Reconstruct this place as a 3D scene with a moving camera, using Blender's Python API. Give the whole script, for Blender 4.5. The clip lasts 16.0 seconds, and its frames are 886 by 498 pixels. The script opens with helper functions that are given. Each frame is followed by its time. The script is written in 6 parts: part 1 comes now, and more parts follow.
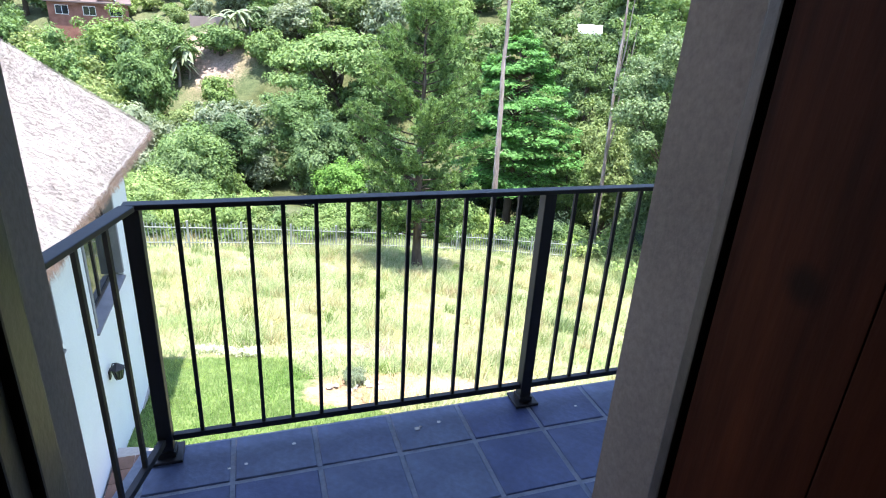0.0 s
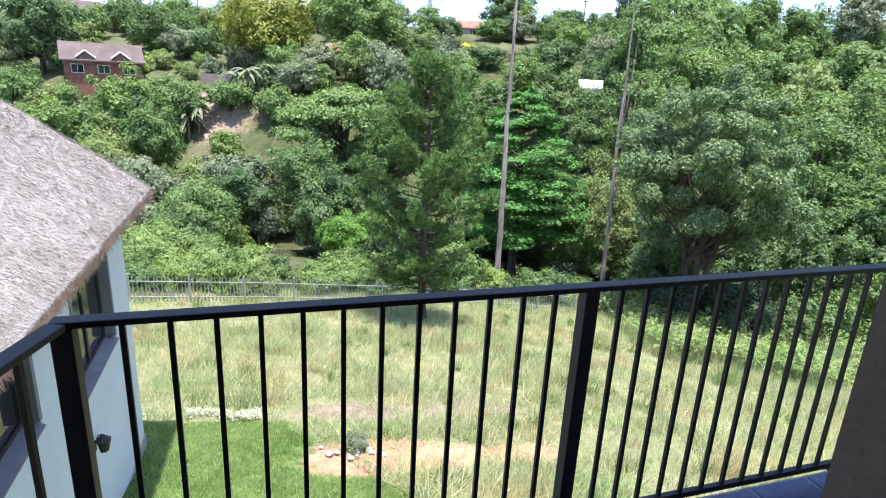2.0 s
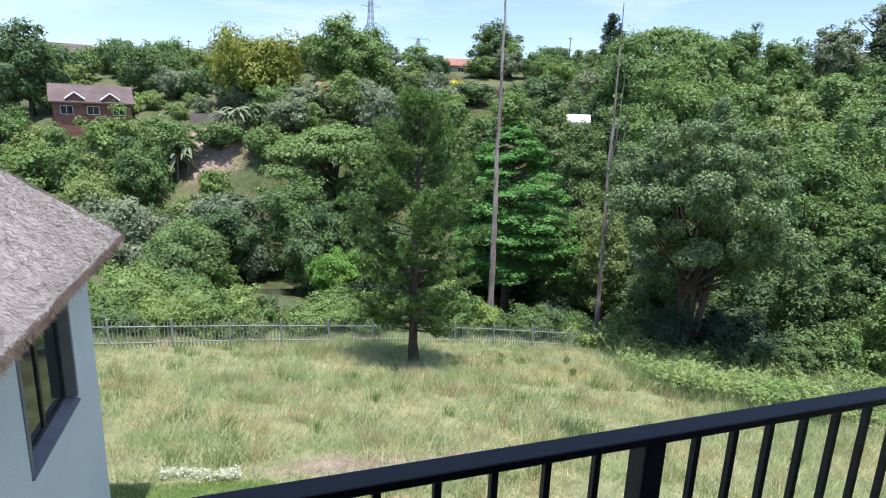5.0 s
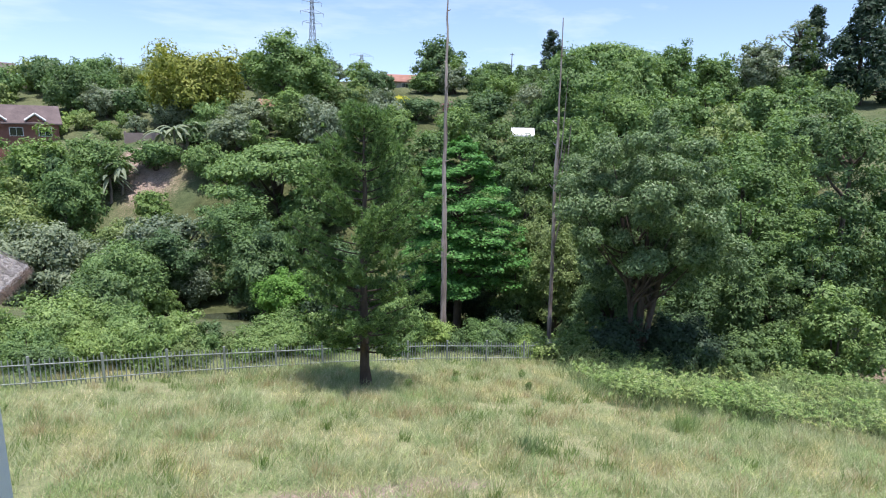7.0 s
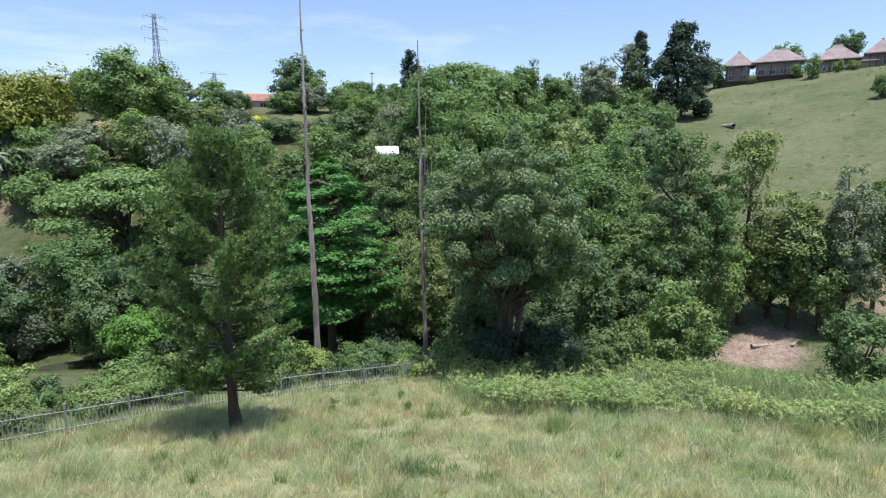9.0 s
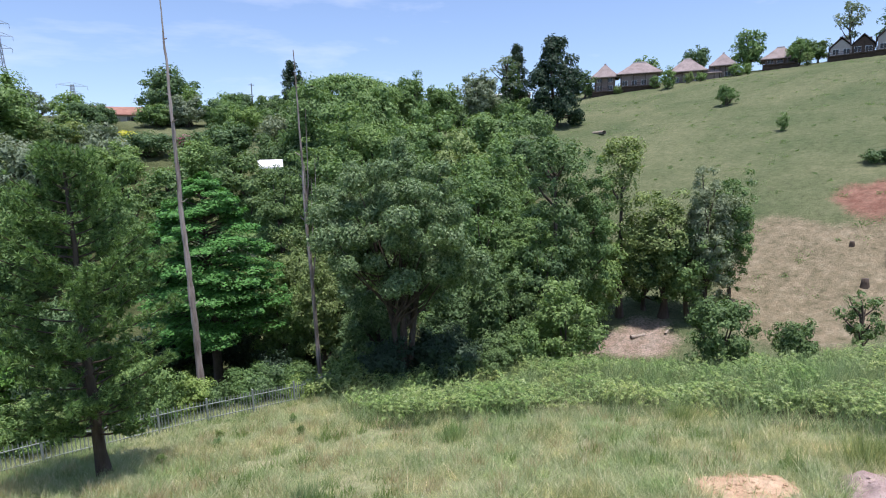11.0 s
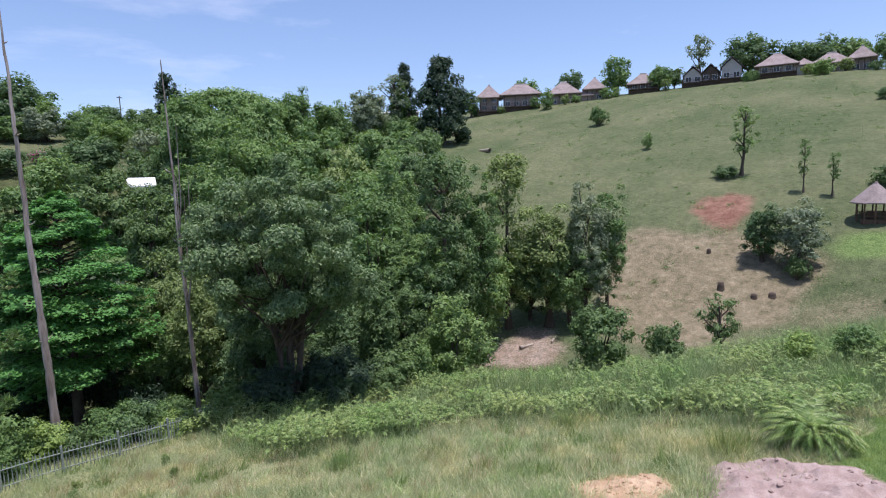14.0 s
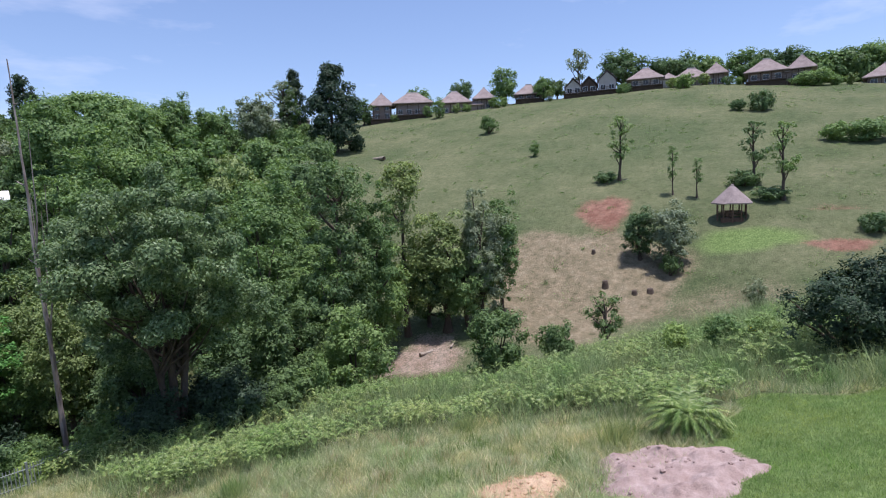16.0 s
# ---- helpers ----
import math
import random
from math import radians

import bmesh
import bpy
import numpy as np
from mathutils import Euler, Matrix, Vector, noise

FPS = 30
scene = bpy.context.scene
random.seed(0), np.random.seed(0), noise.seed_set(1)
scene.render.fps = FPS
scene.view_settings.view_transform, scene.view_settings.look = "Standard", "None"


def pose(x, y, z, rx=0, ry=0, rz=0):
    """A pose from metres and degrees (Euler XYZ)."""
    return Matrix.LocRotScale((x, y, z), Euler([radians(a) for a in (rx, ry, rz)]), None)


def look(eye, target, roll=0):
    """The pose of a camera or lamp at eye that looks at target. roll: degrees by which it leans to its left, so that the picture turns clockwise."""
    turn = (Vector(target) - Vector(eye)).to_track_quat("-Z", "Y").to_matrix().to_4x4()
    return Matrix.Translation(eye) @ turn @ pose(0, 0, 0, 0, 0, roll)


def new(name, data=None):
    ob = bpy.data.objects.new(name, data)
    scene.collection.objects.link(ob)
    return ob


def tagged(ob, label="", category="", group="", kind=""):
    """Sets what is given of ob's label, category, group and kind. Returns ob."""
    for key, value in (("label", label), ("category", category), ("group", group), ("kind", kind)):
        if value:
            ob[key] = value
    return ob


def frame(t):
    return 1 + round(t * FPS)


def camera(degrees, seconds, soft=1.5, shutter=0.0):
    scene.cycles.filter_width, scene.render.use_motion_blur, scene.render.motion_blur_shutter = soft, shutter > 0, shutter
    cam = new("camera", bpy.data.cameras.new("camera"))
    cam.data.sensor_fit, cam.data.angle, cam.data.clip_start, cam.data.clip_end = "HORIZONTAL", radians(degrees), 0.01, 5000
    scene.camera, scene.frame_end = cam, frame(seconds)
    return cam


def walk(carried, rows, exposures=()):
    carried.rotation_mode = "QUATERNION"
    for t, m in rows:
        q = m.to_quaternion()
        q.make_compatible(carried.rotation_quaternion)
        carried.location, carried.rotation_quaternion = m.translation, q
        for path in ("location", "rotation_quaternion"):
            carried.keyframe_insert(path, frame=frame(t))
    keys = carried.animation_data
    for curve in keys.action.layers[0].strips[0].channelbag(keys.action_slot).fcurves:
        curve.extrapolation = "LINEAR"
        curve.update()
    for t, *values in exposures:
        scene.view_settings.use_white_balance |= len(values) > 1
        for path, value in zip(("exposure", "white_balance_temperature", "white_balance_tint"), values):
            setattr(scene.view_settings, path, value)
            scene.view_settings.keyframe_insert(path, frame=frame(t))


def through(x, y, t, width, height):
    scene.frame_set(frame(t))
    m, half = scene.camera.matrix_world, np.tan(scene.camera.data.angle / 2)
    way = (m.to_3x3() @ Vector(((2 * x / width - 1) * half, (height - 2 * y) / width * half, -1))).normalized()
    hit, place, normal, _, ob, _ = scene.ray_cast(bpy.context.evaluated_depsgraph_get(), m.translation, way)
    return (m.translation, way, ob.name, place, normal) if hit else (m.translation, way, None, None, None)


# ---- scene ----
cam = camera(75.4, 16.0, soft=1.1)
PATH = [
    (0, (-1.095, -1.943, 1.598), (-0.492, -0.187, 0.855), 3.5),
    (0.5, (-1.066, -1.858, 1.606), (-0.465, -0.085, 0.903), 3.5),
    (1, (-1.04, -1.761, 1.606), (-0.444, 0.03, 0.945), 3.3),
    (1.5, (-1.019, -1.626, 1.623), (-0.424, 0.181, 1.005), 3.2),
    (2, (-1.002, -1.505, 1.624), (-0.404, 0.313, 1.044), 3.1),
    (2.5, (-0.944, -1.387, 1.624), (-0.346, 0.438, 1.065), 2.9),
    (3, (-0.874, -1.289, 1.646), (-0.273, 0.541, 1.106), 2.7),
    (3.5, (-0.812, -1.187, 1.643), (-0.209, 0.649, 1.127), 2.6),
    (4, (-0.793, -1.061, 1.631), (-0.185, 0.778, 1.134), 2.5),
    (6.5, (-0.6, -0.489, 1.61), (0.129, 1.325, 1.188), 1.7),
    (7, (-0.529, -0.322, 1.58), (0.264, 1.468, 1.171), 1.4),
    (7.5, (-0.513, -0.288, 1.647), (0.367, 1.465, 1.255), 1.0),
    (8, (-0.459, -0.278, 1.666), (0.529, 1.421, 1.294), 0.7),
    (8.5, (-0.388, -0.292, 1.72), (0.702, 1.346, 1.36), 0.2),
    (9, (-0.281, -0.260, 1.742), (0.897, 1.319, 1.395), -0.1),
    (9.5, (-0.144, -0.239, 1.748), (1.106, 1.286, 1.412), -0.6),
    (12, (0.357, -0.272, 1.74), (1.913, 0.946, 1.432), -1.7),
    (12.5, (0.405, -0.284, 1.772), (1.998, 0.887, 1.468), -1.7),
    (13, (0.489, -0.292, 1.762), (2.108, 0.844, 1.464), -1.6),
    (13.5, (0.58, -0.31, 1.731), (2.223, 0.793, 1.446), -1.6),
    (14, (0.763, -0.286, 1.69), (2.444, 0.763, 1.422), -1.7),
    (14.5, (0.806, -0.316, 1.701), (2.544, 0.64, 1.444), -2.0),
    (15, (0.905, -0.314, 1.684), (2.694, 0.544, 1.429), -2.2),
    (15.5, (1.035, -0.287, 1.66), (2.855, 0.501, 1.406), -2.3),
    (16, (1.177, -0.319, 1.653), (3.02, 0.416, 1.4), -2.4),
]
walk(cam, [(t, look(eye, target, roll)) for t, eye, target, roll in PATH], exposures=[(0, 1.9, 6280, 18), (0.5, 1.73, 6280, 18), (1.0, 1.59, 6280, 18), (1.5, 1.41, 6280, 18), (2.0, 1.22, 6280, 18), (3.0, 0.9, 6280, 18), (4.0, 0.75, 6280, 18), (6.5, 0.57, 6220, 18), (8.0, 0.5, 6220, 18), (12, 0.3, 6170, 20), (16, 0.16, 6110, 22)])

# ---------------------------------------------------------------- world, sun
SUN_EL, SUN_AZ = 80.0, 176.0
world = bpy.data.worlds.new("sky")
scene.world = world
world.use_nodes = True
wn = world.node_tree.nodes
wl = world.node_tree.links
sky = wn.new("ShaderNodeTexSky")
sky.sky_type = "NISHITA"
sky.sun_disc = False
sky.sun_elevation = radians(SUN_EL)
sky.sun_rotation = radians(SUN_AZ)
sky.air_density, sky.dust_density, sky.ozone_density = 1.0, 0.5, 1.6
wn["Background"].inputs["Strength"].default_value = 0.15
# thin high cloud, drawn out in wisps
sky_at = wn.new("ShaderNodeTexCoord")
sky_map = wn.new("ShaderNodeMapping")
sky_map.inputs["Scale"].default_value = (1.2, 2.2, 7.0)
wisps = wn.new("ShaderNodeTexNoise")
wisps.inputs["Scale"].default_value, wisps.inputs["Detail"].default_value, wisps.inputs["Roughness"].default_value = 1.3, 6.0, 0.62
wisp_ramp = wn.new("ShaderNodeMapRange")
wisp_ramp.inputs[1].default_value, wisp_ramp.inputs[2].default_value, wisp_ramp.inputs[4].default_value = 0.5, 0.78, 0.4
sky_mix = wn.new("ShaderNodeMix")
sky_mix.data_type = "RGBA"
sky_mix.inputs[7].default_value = (7.0, 7.2, 7.6, 1)
lift = wn.new("ShaderNodeVectorMath")
lift.operation = "ADD"
lift.inputs[1].default_value = (0, 0, 0.05)
wl.new(sky_at.outputs["Generated"], lift.inputs[0])
wl.new(lift.outputs[0], sky.inputs["Vector"])
wl.new(sky_at.outputs["Generated"], sky_map.inputs["Vector"])
wl.new(sky_map.outputs[0], wisps.inputs["Vector"])
wl.new(wisps.outputs["Fac"], wisp_ramp.inputs[0])
wl.new(wisp_ramp.outputs[0], sky_mix.inputs[0])
wl.new(sky.outputs["Color"], sky_mix.inputs[6])
wl.new(sky_mix.outputs[2], wn["Background"].inputs["Color"])
sun_data = bpy.data.lights.new("sun", "SUN")
sun_data.energy, sun_data.angle, sun_data.color = 4.4, radians(0.55), (1.0, 0.965, 0.91)
sun = new("sun", sun_data)
sun_dir = Vector((math.sin(radians(SUN_AZ)) * math.cos(radians(SUN_EL)), math.cos(radians(SUN_AZ)) * math.cos(radians(SUN_EL)), math.sin(radians(SUN_EL))))
sun.matrix_world = look(sun_dir * 100, (0, 0, 0))


# ---------------------------------------------------------------- materials
def ramp(nt, fac, stops):
    node = nt.nodes.new("ShaderNodeValToRGB")
    els = node.color_ramp.elements
    while len(els) < len(stops):
        els.new(0.5)
    for e, (p, c) in zip(els, stops):
        e.position, e.color = p, (*c, 1)
    nt.links.new(fac, node.inputs[0])
    return node.outputs[0]


def noise_tex(nt, scale, detail=4.0, rough=0.6, vector=None, stretch=None):
    node = nt.nodes.new("ShaderNodeTexNoise")
    node.inputs["Scale"].default_value = scale
    node.inputs["Detail"].default_value = detail
    node.inputs["Roughness"].default_value = rough
    if vector is None:
        co = nt.nodes.new("ShaderNodeTexCoord")
        vector = co.outputs["Object"]
    if stretch:
        mp = nt.nodes.new("ShaderNodeMapping")
        mp.inputs["Scale"].default_value = stretch
        nt.links.new(vector, mp.inputs["Vector"])
        vector = mp.outputs[0]
    nt.links.new(vector, node.inputs["Vector"])
    return node.outputs["Fac"]


def mix(nt, fac, a, b, mode="MIX"):
    node = nt.nodes.new("ShaderNodeMix")
    node.data_type, node.blend_type = "RGBA", mode
    for socket, v in ((node.inputs[0], fac), (node.inputs[6], a), (node.inputs[7], b)):
        if isinstance(v, (int, float)):
            socket.default_value = v
        elif isinstance(v, tuple):
            socket.default_value = (*v, 1)
        else:
            nt.links.new(v, socket)
    return node.outputs[2]


def start_material(name, rough=0.7, metal=0.0, spec=0.4):
    m = bpy.data.materials.new(name)
    m.use_nodes = True
    b = m.node_tree.nodes["Principled BSDF"]
    b.inputs["Roughness"].default_value = rough
    b.inputs["Metallic"].default_value = metal
    b.inputs["Specular IOR Level"].default_value = spec
    return m, m.node_tree, b


def bump(nt, b, height, strength, distance=0.02):
    node = nt.nodes.new("ShaderNodeBump")
    node.inputs["Strength"].default_value = strength
    node.inputs["Distance"].default_value = distance
    nt.links.new(height, node.inputs["Height"])
    nt.links.new(node.outputs[0], b.inputs["Normal"])


def speckled(name, dark, light, scale=6.0, fine=60.0, rough=0.7, relief=0.3, metal=0.0, spec=0.4, stretch=None, depth=0.01):
    """Two scales of noise between two colours, with a fine relief."""
    m, nt, b = start_material(name, rough, metal, spec)
    n1, n2 = noise_tex(nt, scale, 4, 0.6, None, stretch), noise_tex(nt, fine, 3, 0.6, None, stretch)
    c = ramp(nt, n1, [(0.3, dark), (0.7, light)])
    g = ramp(nt, n2, [(0.25, (0.78, 0.78, 0.78)), (0.75, (1.12, 1.12, 1.12))])
    nt.links.new(mix(nt, 1.0, c, g, "MULTIPLY"), b.inputs["Base Color"])
    if relief:
        bump(nt, b, n2, relief, depth)
    return m


def leaf_material(name, low, high, through=0.26, rough=0.55, tip=None):
    """Leaves: each leaf and each plant a little different, letting some light through."""
    m, nt, b = start_material(name, rough, 0.0, 0.22)
    geo = nt.nodes.new("ShaderNodeNewGeometry")
    info = nt.nodes.new("ShaderNodeObjectInfo")
    c = ramp(nt, geo.outputs["Random Per Island"], [(0.0, low), (0.75, high), (1.0, tip or high)])
    v = ramp(nt, info.outputs["Random"], [(0.0, (0.76, 0.82, 0.8)), (0.5, (1, 1, 1)), (1.0, (1.14, 1.1, 0.95))])
    c = mix(nt, 1.0, c, v, "MULTIPLY")
    nt.links.new(c, b.inputs["Base Color"])
    tr = nt.nodes.new("ShaderNodeBsdfTranslucent")
    nt.links.new(mix(nt, 1.0, c, (1.25, 1.3, 0.7), "MULTIPLY"), tr.inputs["Color"])
    ms = nt.nodes.new("ShaderNodeMixShader")
    ms.inputs[0].default_value = through
    nt.links.new(b.outputs[0], ms.inputs[1])
    nt.links.new(tr.outputs[0], ms.inputs[2])
    nt.links.new(ms.outputs[0], nt.nodes["Material Output"].inputs["Surface"])
    return m


LEAF = {
    "dark": leaf_material("leaf_dark", (0.0616, 0.112, 0.047), (0.146, 0.23, 0.0952)),
    "mid": leaf_material("leaf_mid", (0.0896, 0.162, 0.056), (0.202, 0.308, 0.106)),
    "light": leaf_material("leaf_light", (0.134, 0.218, 0.0672), (0.28, 0.386, 0.134)),
    "gold": leaf_material("leaf_gold", (0.13, 0.17, 0.035), (0.27, 0.3, 0.075)),
    "olive": leaf_material("leaf_olive", (0.112, 0.174, 0.056), (0.252, 0.319, 0.118)),
    "grey": leaf_material("leaf_grey", (0.123, 0.168, 0.101), (0.269, 0.319, 0.207)),
    "lime": leaf_material("leaf_lime", (0.11, 0.235, 0.04), (0.22, 0.4, 0.085)),
    "yellow": leaf_material("leaf_yellow", (0.4, 0.4, 0.03), (0.65, 0.62, 0.07)),
    "cedar": leaf_material("leaf_cedar", (0.0672, 0.185, 0.0448), (0.157, 0.358, 0.0896)),
    "silver": leaf_material("leaf_silver", (0.0672, 0.118, 0.0504), (0.185, 0.274, 0.123), tip=(0.29, 0.37, 0.21)),
    "needle": leaf_material("pine_needle", (0.05, 0.105, 0.035), (0.2, 0.315, 0.105), 0.25),
    # Dark conifer leaf, also used to put canopy shade into bush colour.
    "deep_and_shaded": leaf_material("leaf_deep_and_shaded", (0.02, 0.042, 0.024), (0.055, 0.095, 0.052), 0.2),
    "pink": leaf_material("leaf_pink", (0.2, 0.05, 0.12), (0.4, 0.15, 0.25)),
    "lawn": leaf_material("lawn_blade", (0.18, 0.29, 0.085), (0.33, 0.46, 0.165), 0.5),
}
GRASS = leaf_material("meadow_grass", (0.3, 0.37, 0.175), (0.55, 0.6, 0.335), 0.5, 0.6, (0.82, 0.76, 0.55))


def patchy(m):
    """Greener and browner patches a few metres wide in a grass material."""
    nt = m.node_tree
    b = nt.nodes["Principled BSDF"]
    tr = [n for n in nt.nodes if n.type == "BSDF_TRANSLUCENT"][0]
    old = b.inputs["Base Color"].links[0].from_socket
    wide = ramp(nt, noise_tex(nt, 0.32, 5, 0.65), [(0.32, (0.72, 0.9, 0.62)), (0.5, (1.0, 1.0, 1.0)), (0.66, (1.2, 1.06, 0.95))])
    close = ramp(nt, noise_tex(nt, 1.6, 4, 0.7), [(0.3, (0.58, 0.68, 0.56)), (0.5, (1.0, 1.0, 1.0)), (0.7, (1.3, 1.2, 1.12))])
    c = mix(nt, 1.0, mix(nt, 1.0, old, wide, "MULTIPLY"), close, "MULTIPLY")
    nt.links.new(c, b.inputs["Base Color"])
    nt.links.new(c, tr.inputs["Color"])


patchy(GRASS)
TUSSOCK = leaf_material("green_tussock", (0.13, 0.21, 0.07), (0.29, 0.38, 0.14), 0.5)
DRY_TUSSOCK = leaf_material("dry_tussock", (0.3, 0.25, 0.15), (0.56, 0.49, 0.33), 0.4)
BRACKEN = leaf_material("bracken_frond", (0.06, 0.12, 0.032), (0.3, 0.405, 0.125), 0.28, 0.6, (0.4, 0.46, 0.24))
REED = leaf_material("blue_green_reed", (0.17, 0.26, 0.11), (0.37, 0.46, 0.23), 0.45)
patchy(BRACKEN)
patchy(LEAF["lawn"])
patchy(REED)
BARK = speckled("bark", (0.05, 0.035, 0.025), (0.13, 0.1, 0.075), 3, 30, 0.9, 0.6, stretch=(1, 1, 0.25))
GUM_BARK = speckled("dead_trunk_wood", (0.12, 0.085, 0.068), (0.5, 0.43, 0.38), 3.0, 16, 0.85, 0.6, stretch=(1, 1, 0.12), depth=0.03)
PALE_BARK = speckled("pale_bark", (0.12, 0.1, 0.08), (0.26, 0.23, 0.19), 3, 30, 0.9, 0.5, stretch=(1, 1, 0.25))
THATCH = speckled("thatch", (0.58, 0.53, 0.485), (0.8, 0.75, 0.7), 3.0, 55, 0.95, 1.0, spec=0.1, stretch=(1, 1, 1), depth=0.05)
OLD_THATCH = speckled("weathered_thatch", (0.235, 0.19, 0.175), (0.36, 0.3, 0.28), 0.7, 6, 0.95, 0.6, spec=0.1, depth=0.05)
THATCH_EDGE = speckled("thatch_cut_edge", (0.2, 0.14, 0.1), (0.4, 0.3, 0.24), 9, 90, 0.95, 0.8, spec=0.1, depth=0.03)
PLASTER = speckled("painted_plaster", (0.7, 0.72, 0.72), (0.78, 0.8, 0.8), 0.9, 45, 0.85, 0.25, spec=0.25)
PLASTER_TAN = speckled("tan_plaster", (0.24, 0.19, 0.165), (0.33, 0.265, 0.23), 0.6, 20, 0.9, 0.2)
RIDGE_CAP = speckled("ridge_mortar", (0.42, 0.38, 0.36), (0.56, 0.52, 0.49), 1, 12, 0.9, 0.2)
PLASTER_PALE = speckled("pale_plaster", (0.4, 0.37, 0.34), (0.5, 0.47, 0.43), 0.6, 20, 0.9, 0.2)
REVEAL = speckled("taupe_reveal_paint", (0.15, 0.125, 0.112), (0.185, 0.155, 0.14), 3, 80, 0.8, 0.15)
TRIM = speckled("grey_window_surround", (0.2, 0.2, 0.21), (0.27, 0.27, 0.28), 3, 60, 0.8, 0.15)
DARK_FRAME = speckled("dark_bronze_frame", (0.03, 0.025, 0.022), (0.06, 0.05, 0.045), 8, 60, 0.45, 0.1)
STEEL = speckled("black_painted_steel", (0.012, 0.012, 0.014), (0.022, 0.022, 0.025), 9, 120, 0.55, 0.12, spec=0.5, depth=0.002)
FENCE_STEEL = speckled("galvanised_fence_steel", (0.19, 0.22, 0.2), (0.3, 0.33, 0.3), 6, 40, 0.7, 0.1)
PYLON_STEEL = speckled("pylon_steel", (0.28, 0.32, 0.36), (0.38, 0.42, 0.46), 1, 10, 0.6, 0.0, metal=0.3)
SLATE = speckled("blue_slate_tile", (0.038, 0.059, 0.136), (0.092, 0.127, 0.23), 4.5, 38, 0.42, 0.35, spec=0.5, depth=0.006)
def vary_by_object(m, low, high):
    nt = m.node_tree
    b = nt.nodes["Principled BSDF"]
    old = b.inputs["Base Color"].links[0].from_socket
    info = nt.nodes.new("ShaderNodeObjectInfo")
    nt.links.new(mix(nt, 1.0, old, ramp(nt, info.outputs["Random"], [(0.0, low), (1.0, high)]), "MULTIPLY"), b.inputs["Base Color"])


vary_by_object(SLATE, (0.62, 0.68, 0.95), (1.3, 1.25, 1.05))
GROUT = speckled("pale_grout", (0.17, 0.2, 0.25), (0.3, 0.34, 0.4), 7, 60, 0.9, 0.3)
CONCRETE = speckled("concrete", (0.3, 0.29, 0.27), (0.42, 0.41, 0.39), 3, 40, 0.9, 0.3)
DOOR_WOOD = speckled("red_brown_door_wood", (0.022, 0.006, 0.003), (0.075, 0.019, 0.007), 2.2, 18, 0.6, 0.2, spec=0.06, stretch=(4, 4, 0.4), depth=0.004)


def add_knots(m, colour, scale):
    """Dark knots in a board."""
    nt = m.node_tree
    b = nt.nodes["Principled BSDF"]
    old = b.inputs["Base Color"].links[0].from_socket
    vor = nt.nodes.new("ShaderNodeTexVoronoi")
    vor.inputs["Scale"].default_value = scale
    nt.links.new(nt.nodes.new("ShaderNodeTexCoord").outputs["Object"], vor.inputs["Vector"])
    k = ramp(nt, vor.outputs["Distance"], [(0.0, (1, 1, 1)), (0.13, (0.8, 0.8, 0.8)), (0.2, (0, 0, 0))])
    nt.links.new(mix(nt, k, old, colour), b.inputs["Base Color"])


add_knots(DOOR_WOOD, (0.012, 0.005, 0.003), 4.5)
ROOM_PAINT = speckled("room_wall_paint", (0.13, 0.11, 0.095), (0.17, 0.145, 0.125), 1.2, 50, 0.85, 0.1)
WOOD_FLOOR = speckled("room_floor", (0.1, 0.06, 0.035), (0.18, 0.11, 0.065), 2, 25, 0.5, 0.2)
BRICK_TILE = speckled("red_roof_tile", (0.26, 0.12, 0.085), (0.4, 0.22, 0.16), 0.6, 5, 0.85, 0.5)
BROWN_TILE = speckled("brown_roof_tile", (0.1, 0.075, 0.07), (0.17, 0.13, 0.12), 0.6, 5, 0.85, 0.5)
RED_BRICK = speckled("red_face_brick", (0.2, 0.085, 0.06), (0.32, 0.15, 0.11), 1, 9, 0.9, 0.4)
WHITE_PAINT = speckled("white_paint", (0.72, 0.72, 0.7), (0.8, 0.8, 0.78), 1, 30, 0.6, 0.05)
DECK_WOOD = speckled("dark_deck_timber", (0.05, 0.035, 0.025), (0.11, 0.075, 0.055), 1.5, 12, 0.8, 0.3)
POLE_WOOD = speckled("rustic_pole_wood", (0.09, 0.05, 0.03), (0.2, 0.12, 0.08), 3, 20, 0.85, 0.4)
PATIO_TILE = speckled("brown_patio_tile", (0.14, 0.075, 0.05), (0.24, 0.14, 0.1), 3, 30, 0.6, 0.2)
DEADWOOD = speckled("grey_dead_wood", (0.25, 0.2, 0.16), (0.45, 0.38, 0.3), 4, 30, 0.9, 0.5)
ROCK = speckled("grey_rubble_stone", (0.25, 0.24, 0.22), (0.5, 0.49, 0.46), 3, 25, 0.9, 0.5)


def glass_material():
    m, nt, b = start_material("window_glass", 0.04, 0.0, 0.6)
    b.inputs["Base Color"].default_value = (0.02, 0.024, 0.026, 1)
    n = noise_tex(nt, 0.8, 2)
    bump(nt, b, n, 0.03, 0.01)
    return m


GLASS = glass_material()


def water_material():
    m, nt, b = start_material("stream_water", 0.08, 0.0, 0.6)
    b.inputs["Base Color"].default_value = (0.05, 0.06, 0.035, 1)
    bump(nt, b, noise_tex(nt, 3, 3), 0.2, 0.03)
    return m


WATER = water_material()


